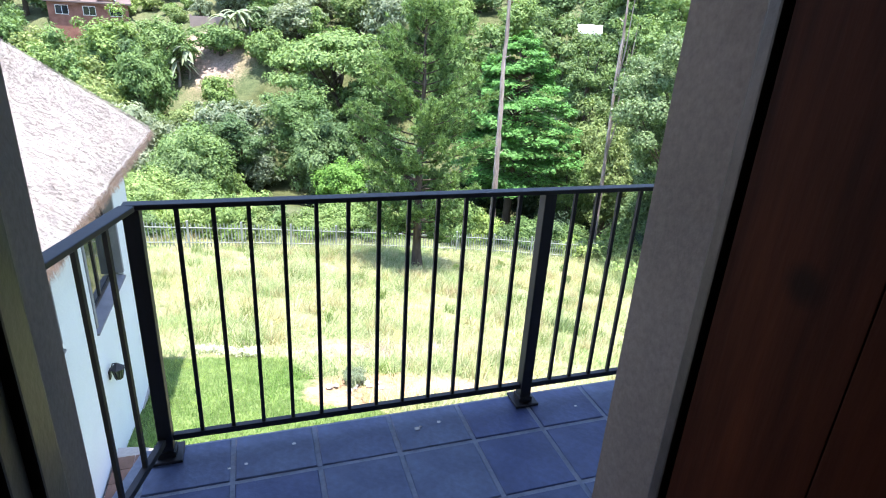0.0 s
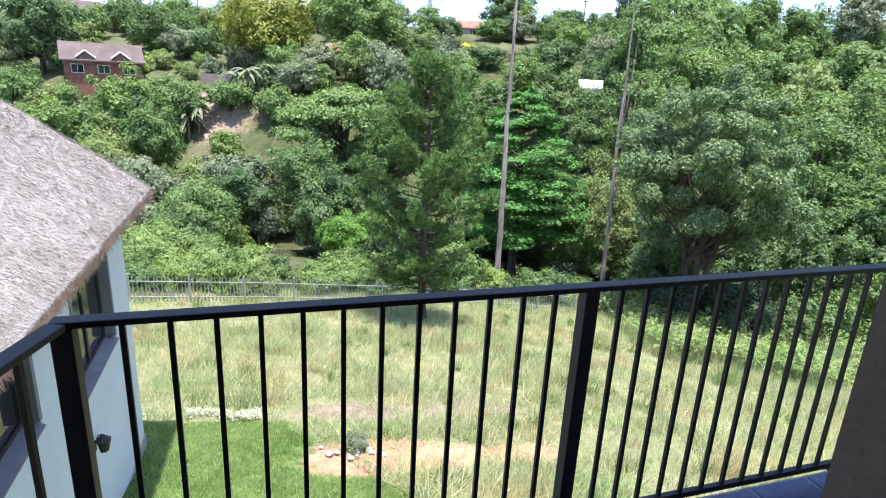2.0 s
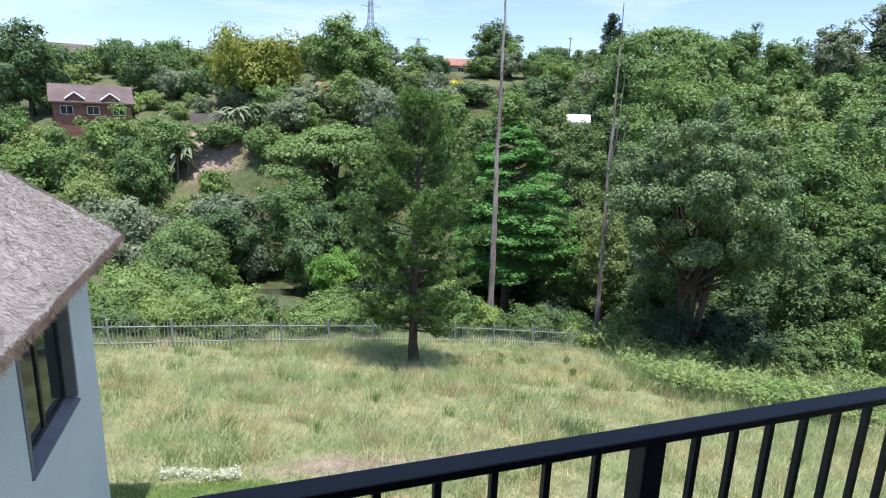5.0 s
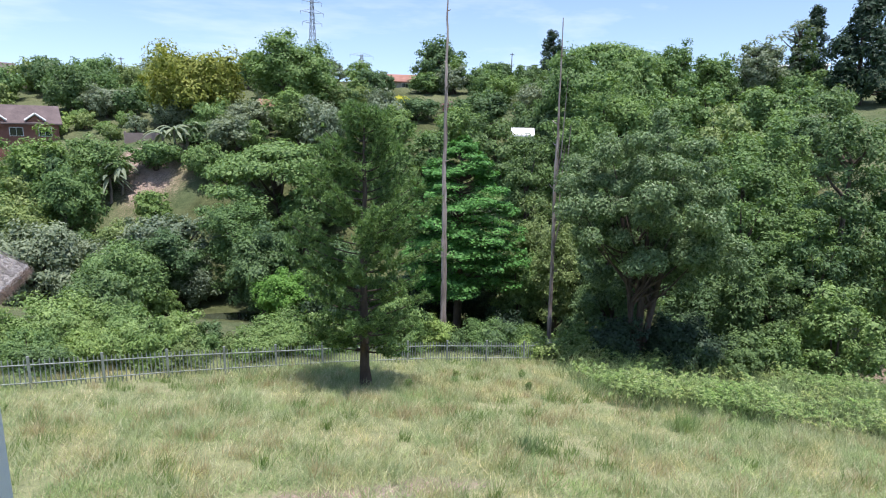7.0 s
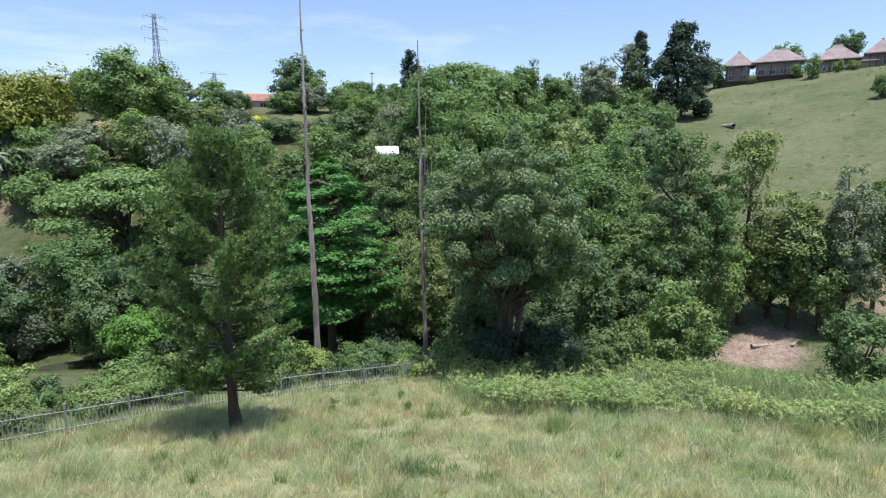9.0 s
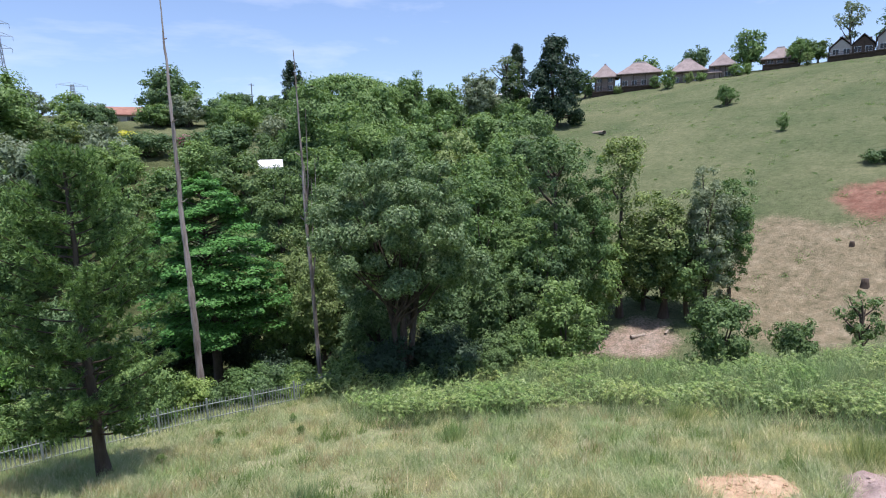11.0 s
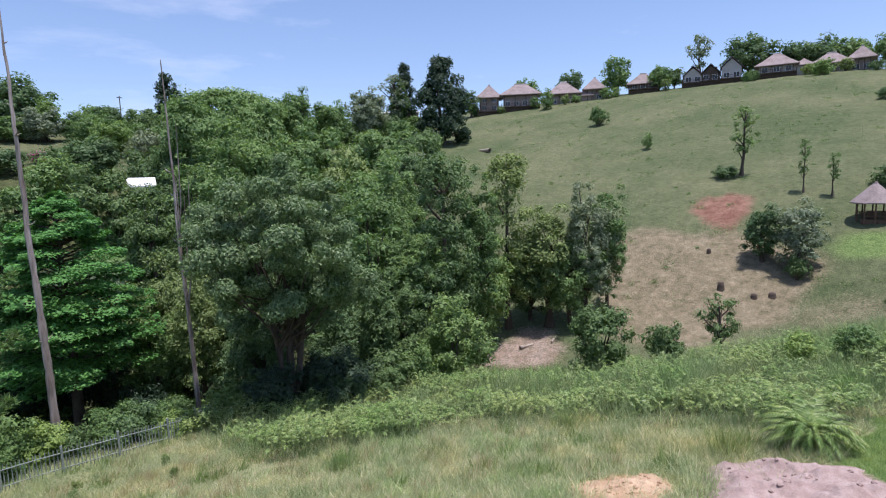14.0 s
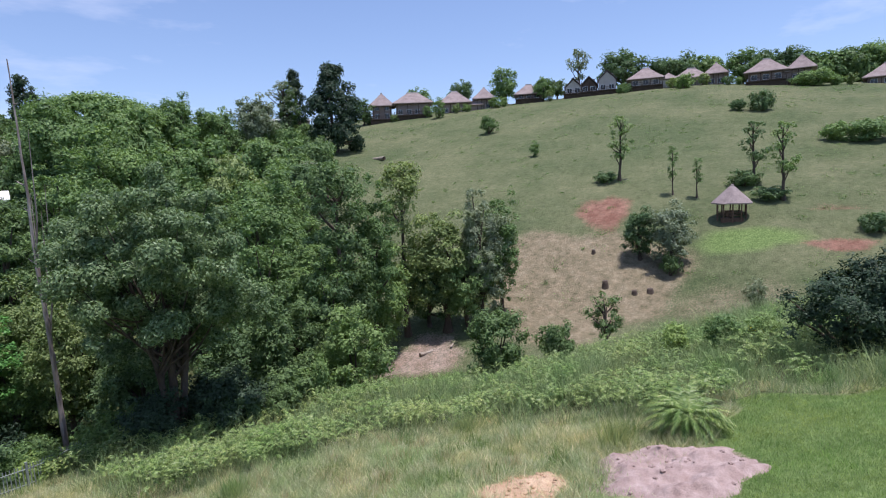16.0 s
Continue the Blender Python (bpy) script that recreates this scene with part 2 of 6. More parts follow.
def ground_material():
    m, nt, b = start_material("grassy_ground", 0.95, 0.0, 0.1)
    co = nt.nodes.new("ShaderNodeTexCoord").outputs["Object"]
    at = nt.nodes.new("ShaderNodeAttribute")
    at.attribute_name = "cover"
    sep = nt.nodes.new("ShaderNodeSeparateColor")
    nt.links.new(at.outputs["Color"], sep.inputs[0])
    big, mid, fine = noise_tex(nt, 0.055, 5, 0.6, co), noise_tex(nt, 0.45, 5, 0.65, co), noise_tex(nt, 5.0, 5, 0.7, co)
    tiny = noise_tex(nt, 26.0, 3, 0.7, co)
    green = ramp(nt, mid, [(0.3, (0.075, 0.105, 0.045)), (0.5, (0.115, 0.14, 0.068)), (0.7, (0.17, 0.18, 0.1))])
    green = mix(nt, 0.55, green, ramp(nt, big, [(0.35, (0.075, 0.11, 0.045)), (0.65, (0.2, 0.205, 0.11))]))
    straw = ramp(nt, mid, [(0.3, (0.24, 0.27, 0.13)), (0.55, (0.33, 0.34, 0.18)), (0.75, (0.44, 0.39, 0.25))])
    lawn = ramp(nt, fine, [(0.3, (0.12, 0.19, 0.055)), (0.7, (0.2, 0.28, 0.1))])
    soil = ramp(nt, mid, [(0.3, (0.3, 0.21, 0.165)), (0.5, (0.4, 0.3, 0.25)), (0.75, (0.47, 0.38, 0.33))])
    ruddy = ramp(nt, mid, [(0.35, (0.2, 0.1, 0.07)), (0.65, (0.31, 0.18, 0.13))])
    # Leaf litter tone, also laid as painted shade under the bracken.
    floor_leaf_and_shade = ramp(nt, mid, [(0.35, (0.06, 0.075, 0.03)), (0.65, (0.12, 0.135, 0.06))])
    at2 = nt.nodes.new("ShaderNodeAttribute")
    at2.attribute_name = "cover_b"
    sep2 = nt.nodes.new("ShaderNodeSeparateColor")
    nt.links.new(at2.outputs["Color"], sep2.inputs[0])

    def frayed(channel, amount=0.5):
        a = nt.nodes.new("ShaderNodeMath")
        a.operation = "MULTIPLY_ADD"
        nt.links.new(fine, a.inputs[0])
        a.inputs[1].default_value = amount
        nt.links.new(channel, a.inputs[2])
        r = nt.nodes.new("ShaderNodeMapRange")
        r.inputs[1].default_value, r.inputs[2].default_value = 0.5 + amount * 0.5 - 0.12, 0.5 + amount * 0.5 + 0.12
        nt.links.new(a.outputs[0], r.inputs[0])
        return r.outputs[0]

    c = mix(nt, frayed(sep.outputs[2]), green, straw)
    c = mix(nt, frayed(sep2.outputs[1]), c, floor_leaf_and_shade)
    stubble = ramp(nt, noise_tex(nt, 0.8, 6, 0.7, co), [(0.3, (0.15, 0.138, 0.08)), (0.5, (0.245, 0.205, 0.132)), (0.72, (0.34, 0.295, 0.2))])
    c = mix(nt, frayed(at2.outputs["Alpha"], 0.8), c, stubble)
    c = mix(nt, frayed(sep.outputs[1], 0.3), c, lawn)
    sand = ramp(nt, mid, [(0.35, (0.42, 0.27, 0.15)), (0.65, (0.6, 0.43, 0.27))])
    c = mix(nt, frayed(sep.outputs[0], 0.6), c, mix(nt, frayed(sep2.outputs[2], 0.3), soil, sand))
    c = mix(nt, frayed(sep2.outputs[0], 0.8), c, ruddy)
    g = ramp(nt, tiny, [(0.25, (0.68, 0.68, 0.68)), (0.75, (1.2, 1.2, 1.2))])
    c = mix(nt, 1.0, c, g, "MULTIPLY")
    # Mottling paints the small shadows of rough ground into its colour.
    shadow_mottle = ramp(nt, noise_tex(nt, 1.4, 6, 0.75, co), [(0.3, (0.62, 0.66, 0.62)), (0.5, (1, 1, 1)), (0.7, (1.25, 1.2, 1.2))])
    c = mix(nt, 1.0, c, shadow_mottle, "MULTIPLY")
    g2 = ramp(nt, fine, [(0.3, (0.8, 0.82, 0.8)), (0.7, (1.15, 1.12, 1.1))])
    nt.links.new(mix(nt, 1.0, c, g2, "MULTIPLY"), b.inputs["Base Color"])
    bump(nt, b, fine, 0.9, 0.2)
    return m


GROUND = ground_material()


# ---------------------------------------------------------------- mesh helpers
def array_mesh(name, verts, faces, smooth=False):
    """A mesh from arrays of vertices and of faces with equally many corners."""
    verts, faces = np.asarray(verts, np.float32), np.asarray(faces, np.int32)
    me = bpy.data.meshes.new(name)
    k = faces.shape[1]
    me.vertices.add(len(verts))
    me.vertices.foreach_set("co", verts.ravel())
    me.loops.add(faces.size)
    me.loops.foreach_set("vertex_index", faces.ravel())
    me.polygons.add(len(faces))
    me.polygons.foreach_set("loop_start", np.arange(0, faces.size, k, dtype=np.int32))
    if smooth:
        me.polygons.foreach_set("use_smooth", np.ones(len(faces), bool))
    me.update(calc_edges=True)
    return me


def as_mesh(name, bm):
    me = bpy.data.meshes.new(name)
    bm.to_mesh(me)
    bm.free()
    return me


def part(name, bm, material, parent=None, label=""):
    """Links a bmesh or a mesh as one object, under a thing if one is given."""
    me = bm if isinstance(bm, bpy.types.Mesh) else as_mesh(name, bm)
    if material is not None and not me.materials:
        me.materials.append(material)
    ob = new(name, me)
    if parent is not None:
        ob.parent = parent
    if label:
        ob["label"] = label
    return ob


def thing(name, m, label, category, group="", kind=""):
    ob = new(name)
    ob.matrix_world = m
    ob.empty_display_size = 0.2
    return tagged(ob, label, category, group, kind)


def box(bm, x0, x1, y0, y1, z0, z1, bevel=0.0):
    vs = [bm.verts.new((x, y, z)) for x in (x0, x1) for y in (y0, y1) for z in (z0, z1)]
    fs = [bm.faces.new([vs[i] for i in f]) for f in ((0, 1, 3, 2), (4, 6, 7, 5), (0, 4, 5, 1), (2, 3, 7, 6), (0, 2, 6, 4), (1, 5, 7, 3))]
    if bevel:
        es = list({e for f in fs for e in f.edges})
        bmesh.ops.bevel(bm, geom=es, offset=bevel, segments=2, affect="EDGES", profile=0.6)
    return bm


def boxes(*rows, bevel=0.0):
    bm = bmesh.new()
    for r in rows:
        box(bm, *r, bevel=bevel)
    return bm


def tube_arrays(path, radii, sides=7):
    """Vertices and quads of a tapered tube along a path."""
    path, radii = np.asarray(path, float), np.asarray(radii, float)
    tang = np.gradient(path, axis=0)
    tang /= np.linalg.norm(tang, axis=1)[:, None] + 1e-9
    ref = np.where(np.abs(tang[:, 2:3]) > 0.9, np.array([[1.0, 0, 0]]), np.array([[0, 0, 1.0]]))
    a = np.cross(tang, ref)
    a /= np.linalg.norm(a, axis=1)[:, None] + 1e-9
    b = np.cross(tang, a)
    ang = np.linspace(0, 2 * np.pi, sides, endpoint=False)
    vs = path[:, None] + radii[:, None, None] * (a[:, None] * np.cos(ang)[None, :, None] + b[:, None] * np.sin(ang)[None, :, None])
    n = len(path)
    i, j = np.meshgrid(np.arange(n - 1), np.arange(sides), indexing="ij")
    k = (j + 1) % sides
    fs = np.stack([i * sides + j, i * sides + k, (i + 1) * sides + k, (i + 1) * sides + j], -1).reshape(-1, 4)
    return vs.reshape(-1, 3), fs


def join_arrays(chunks):
    vs, fs, n = [], [], 0
    for v, f in chunks:
        vs.append(v)
        fs.append(f + n)
        n += len(v)
    return np.concatenate(vs), np.concatenate(fs)


def small_leaves(rng, at, normal, length, width):
    """Three-cornered leaves, cheaper than lozenges, for the common trees."""
    n = len(at)
    normal = normal / (np.linalg.norm(normal, axis=1)[:, None] + 1e-9)
    t = np.cross(normal, rng.normal(size=(n, 3)))
    t /= np.linalg.norm(t, axis=1)[:, None] + 1e-9
    u = np.cross(normal, t)
    ln = (length * rng.uniform(0.6, 1.35, n))[:, None]
    wd = (width * rng.uniform(0.6, 1.35, n))[:, None]
    vs = np.stack([at - t * ln * 0.6 + u * wd, at - t * ln * 0.6 - u * wd, at + t * ln], 1).reshape(-1, 3)
    return vs, np.arange(3 * n).reshape(n, 3)


def leaf_arrays(rng, at, normal, length, width):
    """Lozenge leaves at the places given, facing along the normals, turned at random."""
    n = len(at)
    normal = normal / (np.linalg.norm(normal, axis=1)[:, None] + 1e-9)
    t = np.cross(normal, rng.normal(size=(n, 3)))
    t /= np.linalg.norm(t, axis=1)[:, None] + 1e-9
    u = np.cross(normal, t)
    ln = (length * rng.uniform(0.6, 1.3, n))[:, None]
    wd = (width * rng.uniform(0.6, 1.3, n))[:, None]
    vs = np.stack([at - t * ln, at + u * wd + normal * wd * 0.3, at + t * ln, at - u * wd + normal * wd * 0.3], 1).reshape(-1, 3)
    return vs, np.arange(4 * n).reshape(n, 4)


# ---------------------------------------------------------------- the lie of the land
def soft_max(a, b, k):
    return 0.5 * (a + b + np.sqrt((a - b) ** 2 + k * k))


def ground_height(x, y):
    x, y = np.asarray(x, float), np.asarray(y, float)
    near = -4.9 - 0.127 * x - 0.2015 * y
    near = np.where(near > -3.2, -3.2, near)
    # the gully past the bracken bank
    s, v = 0.534 * x + 0.846 * y, 0.846 * x - 0.534 * y
    near = near - 2.6 / (1 + np.exp(-(s - 46 + 0.7 * np.clip(v - 6, 0, 28)) / 2.2)) * (1 / (1 + np.exp(-(s - 12) / 2)))
    floor_ = soft_max(near, -18.0 + 0 * x, 2.0)
    right = np.interp(x, [40, 62, 80, 95, 180, 215, 260, 3000], [-21, -14.5, -6.5, -1.5, 22.0, 28.2, 30.2, 62])
    right = right - 0.02 * np.clip(y - 6, 0, 150) - 0.08 * np.clip(-y - 10, 0, 50) * np.clip((x - 110) / 60, 0, 1)
    right = right + 0.14 * np.clip(-y, 0, 12) * np.clip((110 - x) / 40, 0, 1)
    ahead = np.interp(y + 0.5 * x, [20, 60, 84, 97, 130, 162, 200, 3000], [-26, -18, -13, -2.5, 5, 11, 15, 60])
    far = soft_max(right, ahead, 4.0)
    return soft_max(floor_, far, 2.0)


def soft_step(x, a, b):
    t = np.clip((x - a) / (b - a), 0, 1)
    return t * t * (3 - 2 * t)


def blob(x, y, cx, cy, rx, ry, soft=0.35):
    """1 inside an ellipse with a wavering edge, falling to 0 outside."""
    a = np.arctan2((y - cy) / ry, (x - cx) / rx)
    d = np.hypot((x - cx) / rx, (y - cy) / ry) / (1 + 0.12 * np.sin(3 * a + cx) + 0.07 * np.sin(7 * a + cy))
    return 1 - soft_step(d, 1 - soft, 1 + soft)


def bank_edge(y):
    return np.interp(y, [-14, -4, 0, 4, 6, 11.5, 15.4, 18, 21, 26], [26.5, 24.6, 22.8, 22.9, 23.0, 22.0, 19.0, 16.5, 16.5, 18.5])


def bare_soil(x, y):
    s = blob(x, y, 17.5, -0.5, 2.1, 2.0, 0.3)
    s = np.maximum(s, blob(x, y, 16.2, 3.6, 1.45, 1.3, 0.35))
    s = np.maximum(s, 0.95 * blob(x, y, 1.8, 9.5, 2.6, 0.85, 0.4))
    s = np.maximum(s, 0.8 * blob(x, y, 4.6, 9.4, 2.0, 0.6, 0.6))
    s = np.maximum(s, 0.66 * blob(x, y, 3.0, 12.3, 4.6, 0.9, 0.7))
    s = np.maximum(s, 0.55 * blob(x, y, 51.0, 22.0, 6.5, 4.5, 0.5))
    s = np.maximum(s, 0.62 * blob(x, y, -6, 97, 6, 6, 0.5))
    return s


def mown_lawn(x, y):
    left = soft_step(-0.55 + 0.62 * np.clip(11.2 - y, 0, 9) - x, -0.15, 0.15) * soft_step(11.7 - y, -0.2, 0.2) * soft_step(x, -9, -8) * soft_step(y, 1, 2)
    right = soft_step(24.8 + 0.5 * np.sin(y * 1.3) - x, -0.9, 0.9) * soft_step(-0.9 - 0.3 * np.clip(x - 18, -1, 9) + 0.25 * np.sin(x * 2.1) - y, -0.7, 0.7) * soft_step(x, 10, 12)
    path = 0.75 * blob(x, y, 75.5, -9, 3.2, 7, 0.8)
    return np.maximum(np.maximum(left, right), path)


def open_meadow(x, y):
    return soft_step(31 + 0.1 * x - y, -1, 1) * soft_step(bank_edge(y) - x, -1.0, 1.0) * soft_step(y + 20, -1, 1)


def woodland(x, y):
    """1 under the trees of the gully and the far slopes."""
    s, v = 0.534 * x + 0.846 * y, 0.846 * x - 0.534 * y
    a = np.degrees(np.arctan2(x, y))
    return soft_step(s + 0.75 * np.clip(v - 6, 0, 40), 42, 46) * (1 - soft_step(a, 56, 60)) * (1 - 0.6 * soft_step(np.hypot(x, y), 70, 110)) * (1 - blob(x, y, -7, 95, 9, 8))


def build_ground():
    fine_x, fine_y = np.arange(-30, 62, 0.6), np.arange(-18, 50, 0.6)
    grow = 1.5 * (1.07 ** np.arange(110) - 1) / 0.07 * 0.45
    grow = grow[grow < 2600][1:]
    xs = np.concatenate([-30 - grow[::-1], fine_x, fine_x[-1] + grow])
    ys = np.concatenate([-18 - grow[::-1], fine_y, fine_y[-1] + grow])
    gx, gy = np.meshgrid(xs, ys, indexing="ij")
    gz = ground_height(gx, gy)
    lump = 0.09 * np.sin(gx * 1.3 + 2 * np.sin(gy * 0.7)) * np.sin(gy * 1.1 + np.sin(gx * 0.9)) + 0.03 * np.sin(gx * 3.1 + gy * 2.3)
    gz = gz + lump * (1 - mown_lawn(gx, gy) * 0.8)
    nx, ny = gx.shape
    i, j = np.meshgrid(np.arange(nx - 1), np.arange(ny - 1), indexing="ij")
    f = np.stack([i * ny + j, (i + 1) * ny + j, (i + 1) * ny + j + 1, i * ny + j + 1], -1).reshape(-1, 4)
    me = array_mesh("ground", np.stack([gx, gy, gz], -1).reshape(-1, 3), f, True)
    x, y = gx.ravel(), gy.ravel()
    dry = np.maximum(open_meadow(x, y), 0.3 * blob(x, y, 66, 6, 18, 17))
    cover = np.stack([bare_soil(x, y), mown_lawn(x, y), dry, np.ones_like(x)], -1)
    ruddy = np.maximum(0.72 * blob(x, y, 85.5, 8.3, 6.4, 4.2, 0.6), 0.74 * blob(x, y, 73.5, -17.5, 1.8, 4.0, 0.6))
    ruddy = np.maximum(ruddy, 0.5 * blob(x, y, 83, -19, 2.0, 4.5, 0.8))
    sandy = np.maximum(blob(x, y, 16.2, 3.6, 1.7, 1.5, 0.3), 0.9 * blob(x, y, 2.6, 9.5, 3.6, 1.1, 0.4))
    # Darkens the bracken floor: leaf litter plus shade painted between the ferns.
    fern_litter_shade = 0.62 * soft_step(x - bank_edge(y), 0.3, 1.2) * soft_step(50 - x, 0, 4) * soft_step(y + 15, 0, 2)
    stubble = np.maximum(0.85 * blob(x, y, 68, 10, 12.5, 12, 0.35), 0.5 * blob(x, y, 61, -6, 9, 8, 0.6))
    stubble = np.maximum(stubble, np.maximum(0.6 * blob(x, y, -5, 94, 8, 6, 0.6), 0.45 * blob(x, y, 51, 22, 7.5, 5.5, 0.5)))
    cover_b = np.stack([ruddy, np.maximum(woodland(x, y), fern_litter_shade), sandy, stubble], -1)
    for name, data in (("cover", cover), ("cover_b", cover_b)):
        layer = me.color_attributes.new(name, "FLOAT_COLOR", "POINT")
        layer.data.foreach_set("color", data.astype(np.float32).ravel())
    ob = part("ground", me, GROUND)
    tagged(ob, "rough grassy hillside falling to a wooded valley", "ground", kind="structure")


build_ground()


def gz_at(x, y):
    return float(ground_height(x, y))


# ---------------------------------------------------------------- our house and balcony
WALL_IN, WALL_OUT = -1.322, -1.146
DOOR_L, DOOR_R, DOOR_H = -1.362, -0.445, 2.08
BAL_L, BAL_R = -1.48, 1.45


def our_house():
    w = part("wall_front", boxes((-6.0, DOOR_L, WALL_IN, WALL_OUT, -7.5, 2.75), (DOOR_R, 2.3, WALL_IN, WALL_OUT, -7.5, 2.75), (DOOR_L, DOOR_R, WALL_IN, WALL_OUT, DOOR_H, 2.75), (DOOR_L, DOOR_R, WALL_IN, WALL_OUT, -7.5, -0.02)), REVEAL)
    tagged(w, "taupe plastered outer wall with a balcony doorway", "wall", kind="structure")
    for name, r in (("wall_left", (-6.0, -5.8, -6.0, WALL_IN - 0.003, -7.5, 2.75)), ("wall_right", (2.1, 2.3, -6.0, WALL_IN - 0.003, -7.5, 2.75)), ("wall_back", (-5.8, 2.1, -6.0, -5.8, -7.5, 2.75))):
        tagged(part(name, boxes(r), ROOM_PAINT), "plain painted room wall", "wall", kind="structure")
    tagged(part("floor", boxes((-5.8, 2.1, -5.8, WALL_IN - 0.003, -0.25, -0.004)), WOOD_FLOOR), "dark brown room floor", "floor", kind="structure")
    # Ceiling and roof run on unseen past the railing to dim the balcony.
    tagged(part("ceiling", boxes((-6.0, 2.3, -6.0, 0.45, 2.755, 2.95)), ROOM_PAINT), "plain painted ceiling with an unseen overhang over the balcony", "ceiling", kind="structure")
    tagged(part("roof", boxes((-6.2, 2.5, -6.2, 0.6, 2.955, 3.3)), THATCH_EDGE), "unseen thatched roof over the room and balcony", "roof", kind="structure")
    # timber frame inside the reveal and the open door leaf
    y0 = WALL_IN - 0.004
    fr = part("door_1", boxes((DOOR_R + 0.05, DOOR_R + 0.12, y0 - 0.046, y0, 0, DOOR_H + 0.05), (DOOR_L - 0.075, DOOR_L, y0 - 0.046, y0, 0, DOOR_H + 0.05), (DOOR_L, DOOR_R, y0 - 0.046, y0, DOOR_H + 0.004, DOOR_H + 0.05), (DOOR_L - 0.02, DOOR_L + 0.012, y0 + 0.001, WALL_IN + 0.06, 0, DOOR_H - 0.003), (DOOR_R - 0.006, DOOR_R + 0.02, y0 + 0.001, WALL_IN + 0.022, 0, DOOR_H - 0.003), bevel=0.004), DARK_FRAME)
    tagged(fr, "dark stained timber door frame", "door frame", kind="structure")
    leaf = thing("open_door", pose(DOOR_R + 0.044, WALL_IN - 0.012, 0.0, 0, 0, -89.2), "red-brown knotty timber plank door standing open into the room", "door")
    w, h, th = 0.86, 2.04, 0.042
    for k in range(4):
        part("board", boxes((w * k / 4 + 0.0008, w * (k + 1) / 4 - 0.0008, -th, -0.012, 0.01, h), bevel=0.0015), DOOR_WOOD, leaf)
    for z in (0.2, 0.95, 1.7):
        part("ledge", boxes((0.04, w - 0.04, -0.0115, 0.008, z, z + 0.12), bevel=0.003), DOOR_WOOD, leaf)
    part("handle", boxes((w - 0.085, w - 0.045, 0.0, 0.008, 0.96, 1.14), (w - 0.17, w - 0.055, 0.028, 0.042, 1.04, 1.06), (w - 0.072, w - 0.056, 0.006, 0.035, 1.04, 1.06), bevel=0.002), STEEL, leaf, "dark metal lever handle")


SPLAY = 0.29


def trapezoid(x0, x1, y0, y1, z0, z1):
    """A slab that widens towards the house wall."""
    bm = bmesh.new()
    box(bm, x0, x1, y0, y1, z0, z1)
    for v in bm.verts:
        if v.co.y < (y0 + y1) / 2:
            v.co.x += math.copysign(SPLAY * (y1 - y0), v.co.x - 0.01)
    return bm


def balcony():
    slab = part("balcony_slab", trapezoid(BAL_L - 0.1, BAL_R + 0.1, WALL_OUT + 0.003, 0.05, -0.2, -0.018), CONCRETE)
    tagged(slab, "concrete balcony slab", "balcony", kind="structure")
    fl = part("balcony_floor", trapezoid(BAL_L - 0.099, BAL_R + 0.099, WALL_OUT + 0.004, 0.049, -0.018, -0.005), GROUT)
    tagged(fl, "blue-grey slate tile balcony floor with pale grout", "floor", kind="structure")
    rng = random.Random(5)
    pitch = 0.313
    xs = [-1.56 - pitch + pitch * k for k in range(13)]
    ys = [0.07 - 0.272, 0.07 - 0.272 - pitch, 0.07 - 0.272 - 2 * pitch, -1.15]
    meshes = {}
    y1 = 0.047
    for y0 in ys:
        y0c = max(y0, WALL_OUT + 0.006)
        wide = SPLAY * (0.075 - y1)
        for x0 in xs:
            a, b = max(x0, BAL_L - 0.095 - wide), min(x0 + pitch, BAL_R + 0.095 + wide)
            if b - a < 0.05 or y1 - y0c < 0.04:
                continue
            key = (round(b - a, 3), round(y1 - y0c, 3))
            if key not in meshes:
                hx, hy = (b - a) / 2 - 0.009, (y1 - y0c) / 2 - 0.009
                bm = boxes((-hx, hx, -hy, hy, -0.006, 0.0))
                top = [e for e in bm.edges if all(v.co.z > -0.001 for v in e.verts)]
                bmesh.ops.bevel(bm, geom=top, offset=0.004, segments=1, affect="EDGES")
                meshes[key] = as_mesh("tile", bm)
            t = part("tile", meshes[key], SLATE, fl)
            t.matrix_world = pose((a + b) / 2, (y0c + y1) / 2, rng.uniform(-0.001, 0.001), rng.uniform(-0.15, 0.15), rng.uniform(-0.15, 0.15), 0)
        y1 = y0
    # a few pale specks of droppings and grit
    for x, y, r in ((-0.52, -0.08, 0.011), (-0.505, -0.07, 0.006), (-0.42, -0.06, 0.008), (0.22, -0.1, 0.006), (-1.02, -0.05, 0.007), (-1.2, -0.12, 0.006), (-1.26, -0.13, 0.005)):
        bm = bmesh.new()
        bmesh.ops.create_icosphere(bm, subdivisions=2, radius=r)
        for v in bm.verts:
            v.co.z *= 0.1
            v.co.x *= 1 + 0.5 * math.sin(9 * v.co.y / r)
        s = part("floor_speck", bm, WHITE_PAINT)
        s.location = (x, y, 0.002)
        tagged(s, "small pale fleck lying on the slate tiles", "fleck", "flecks on the balcony floor")


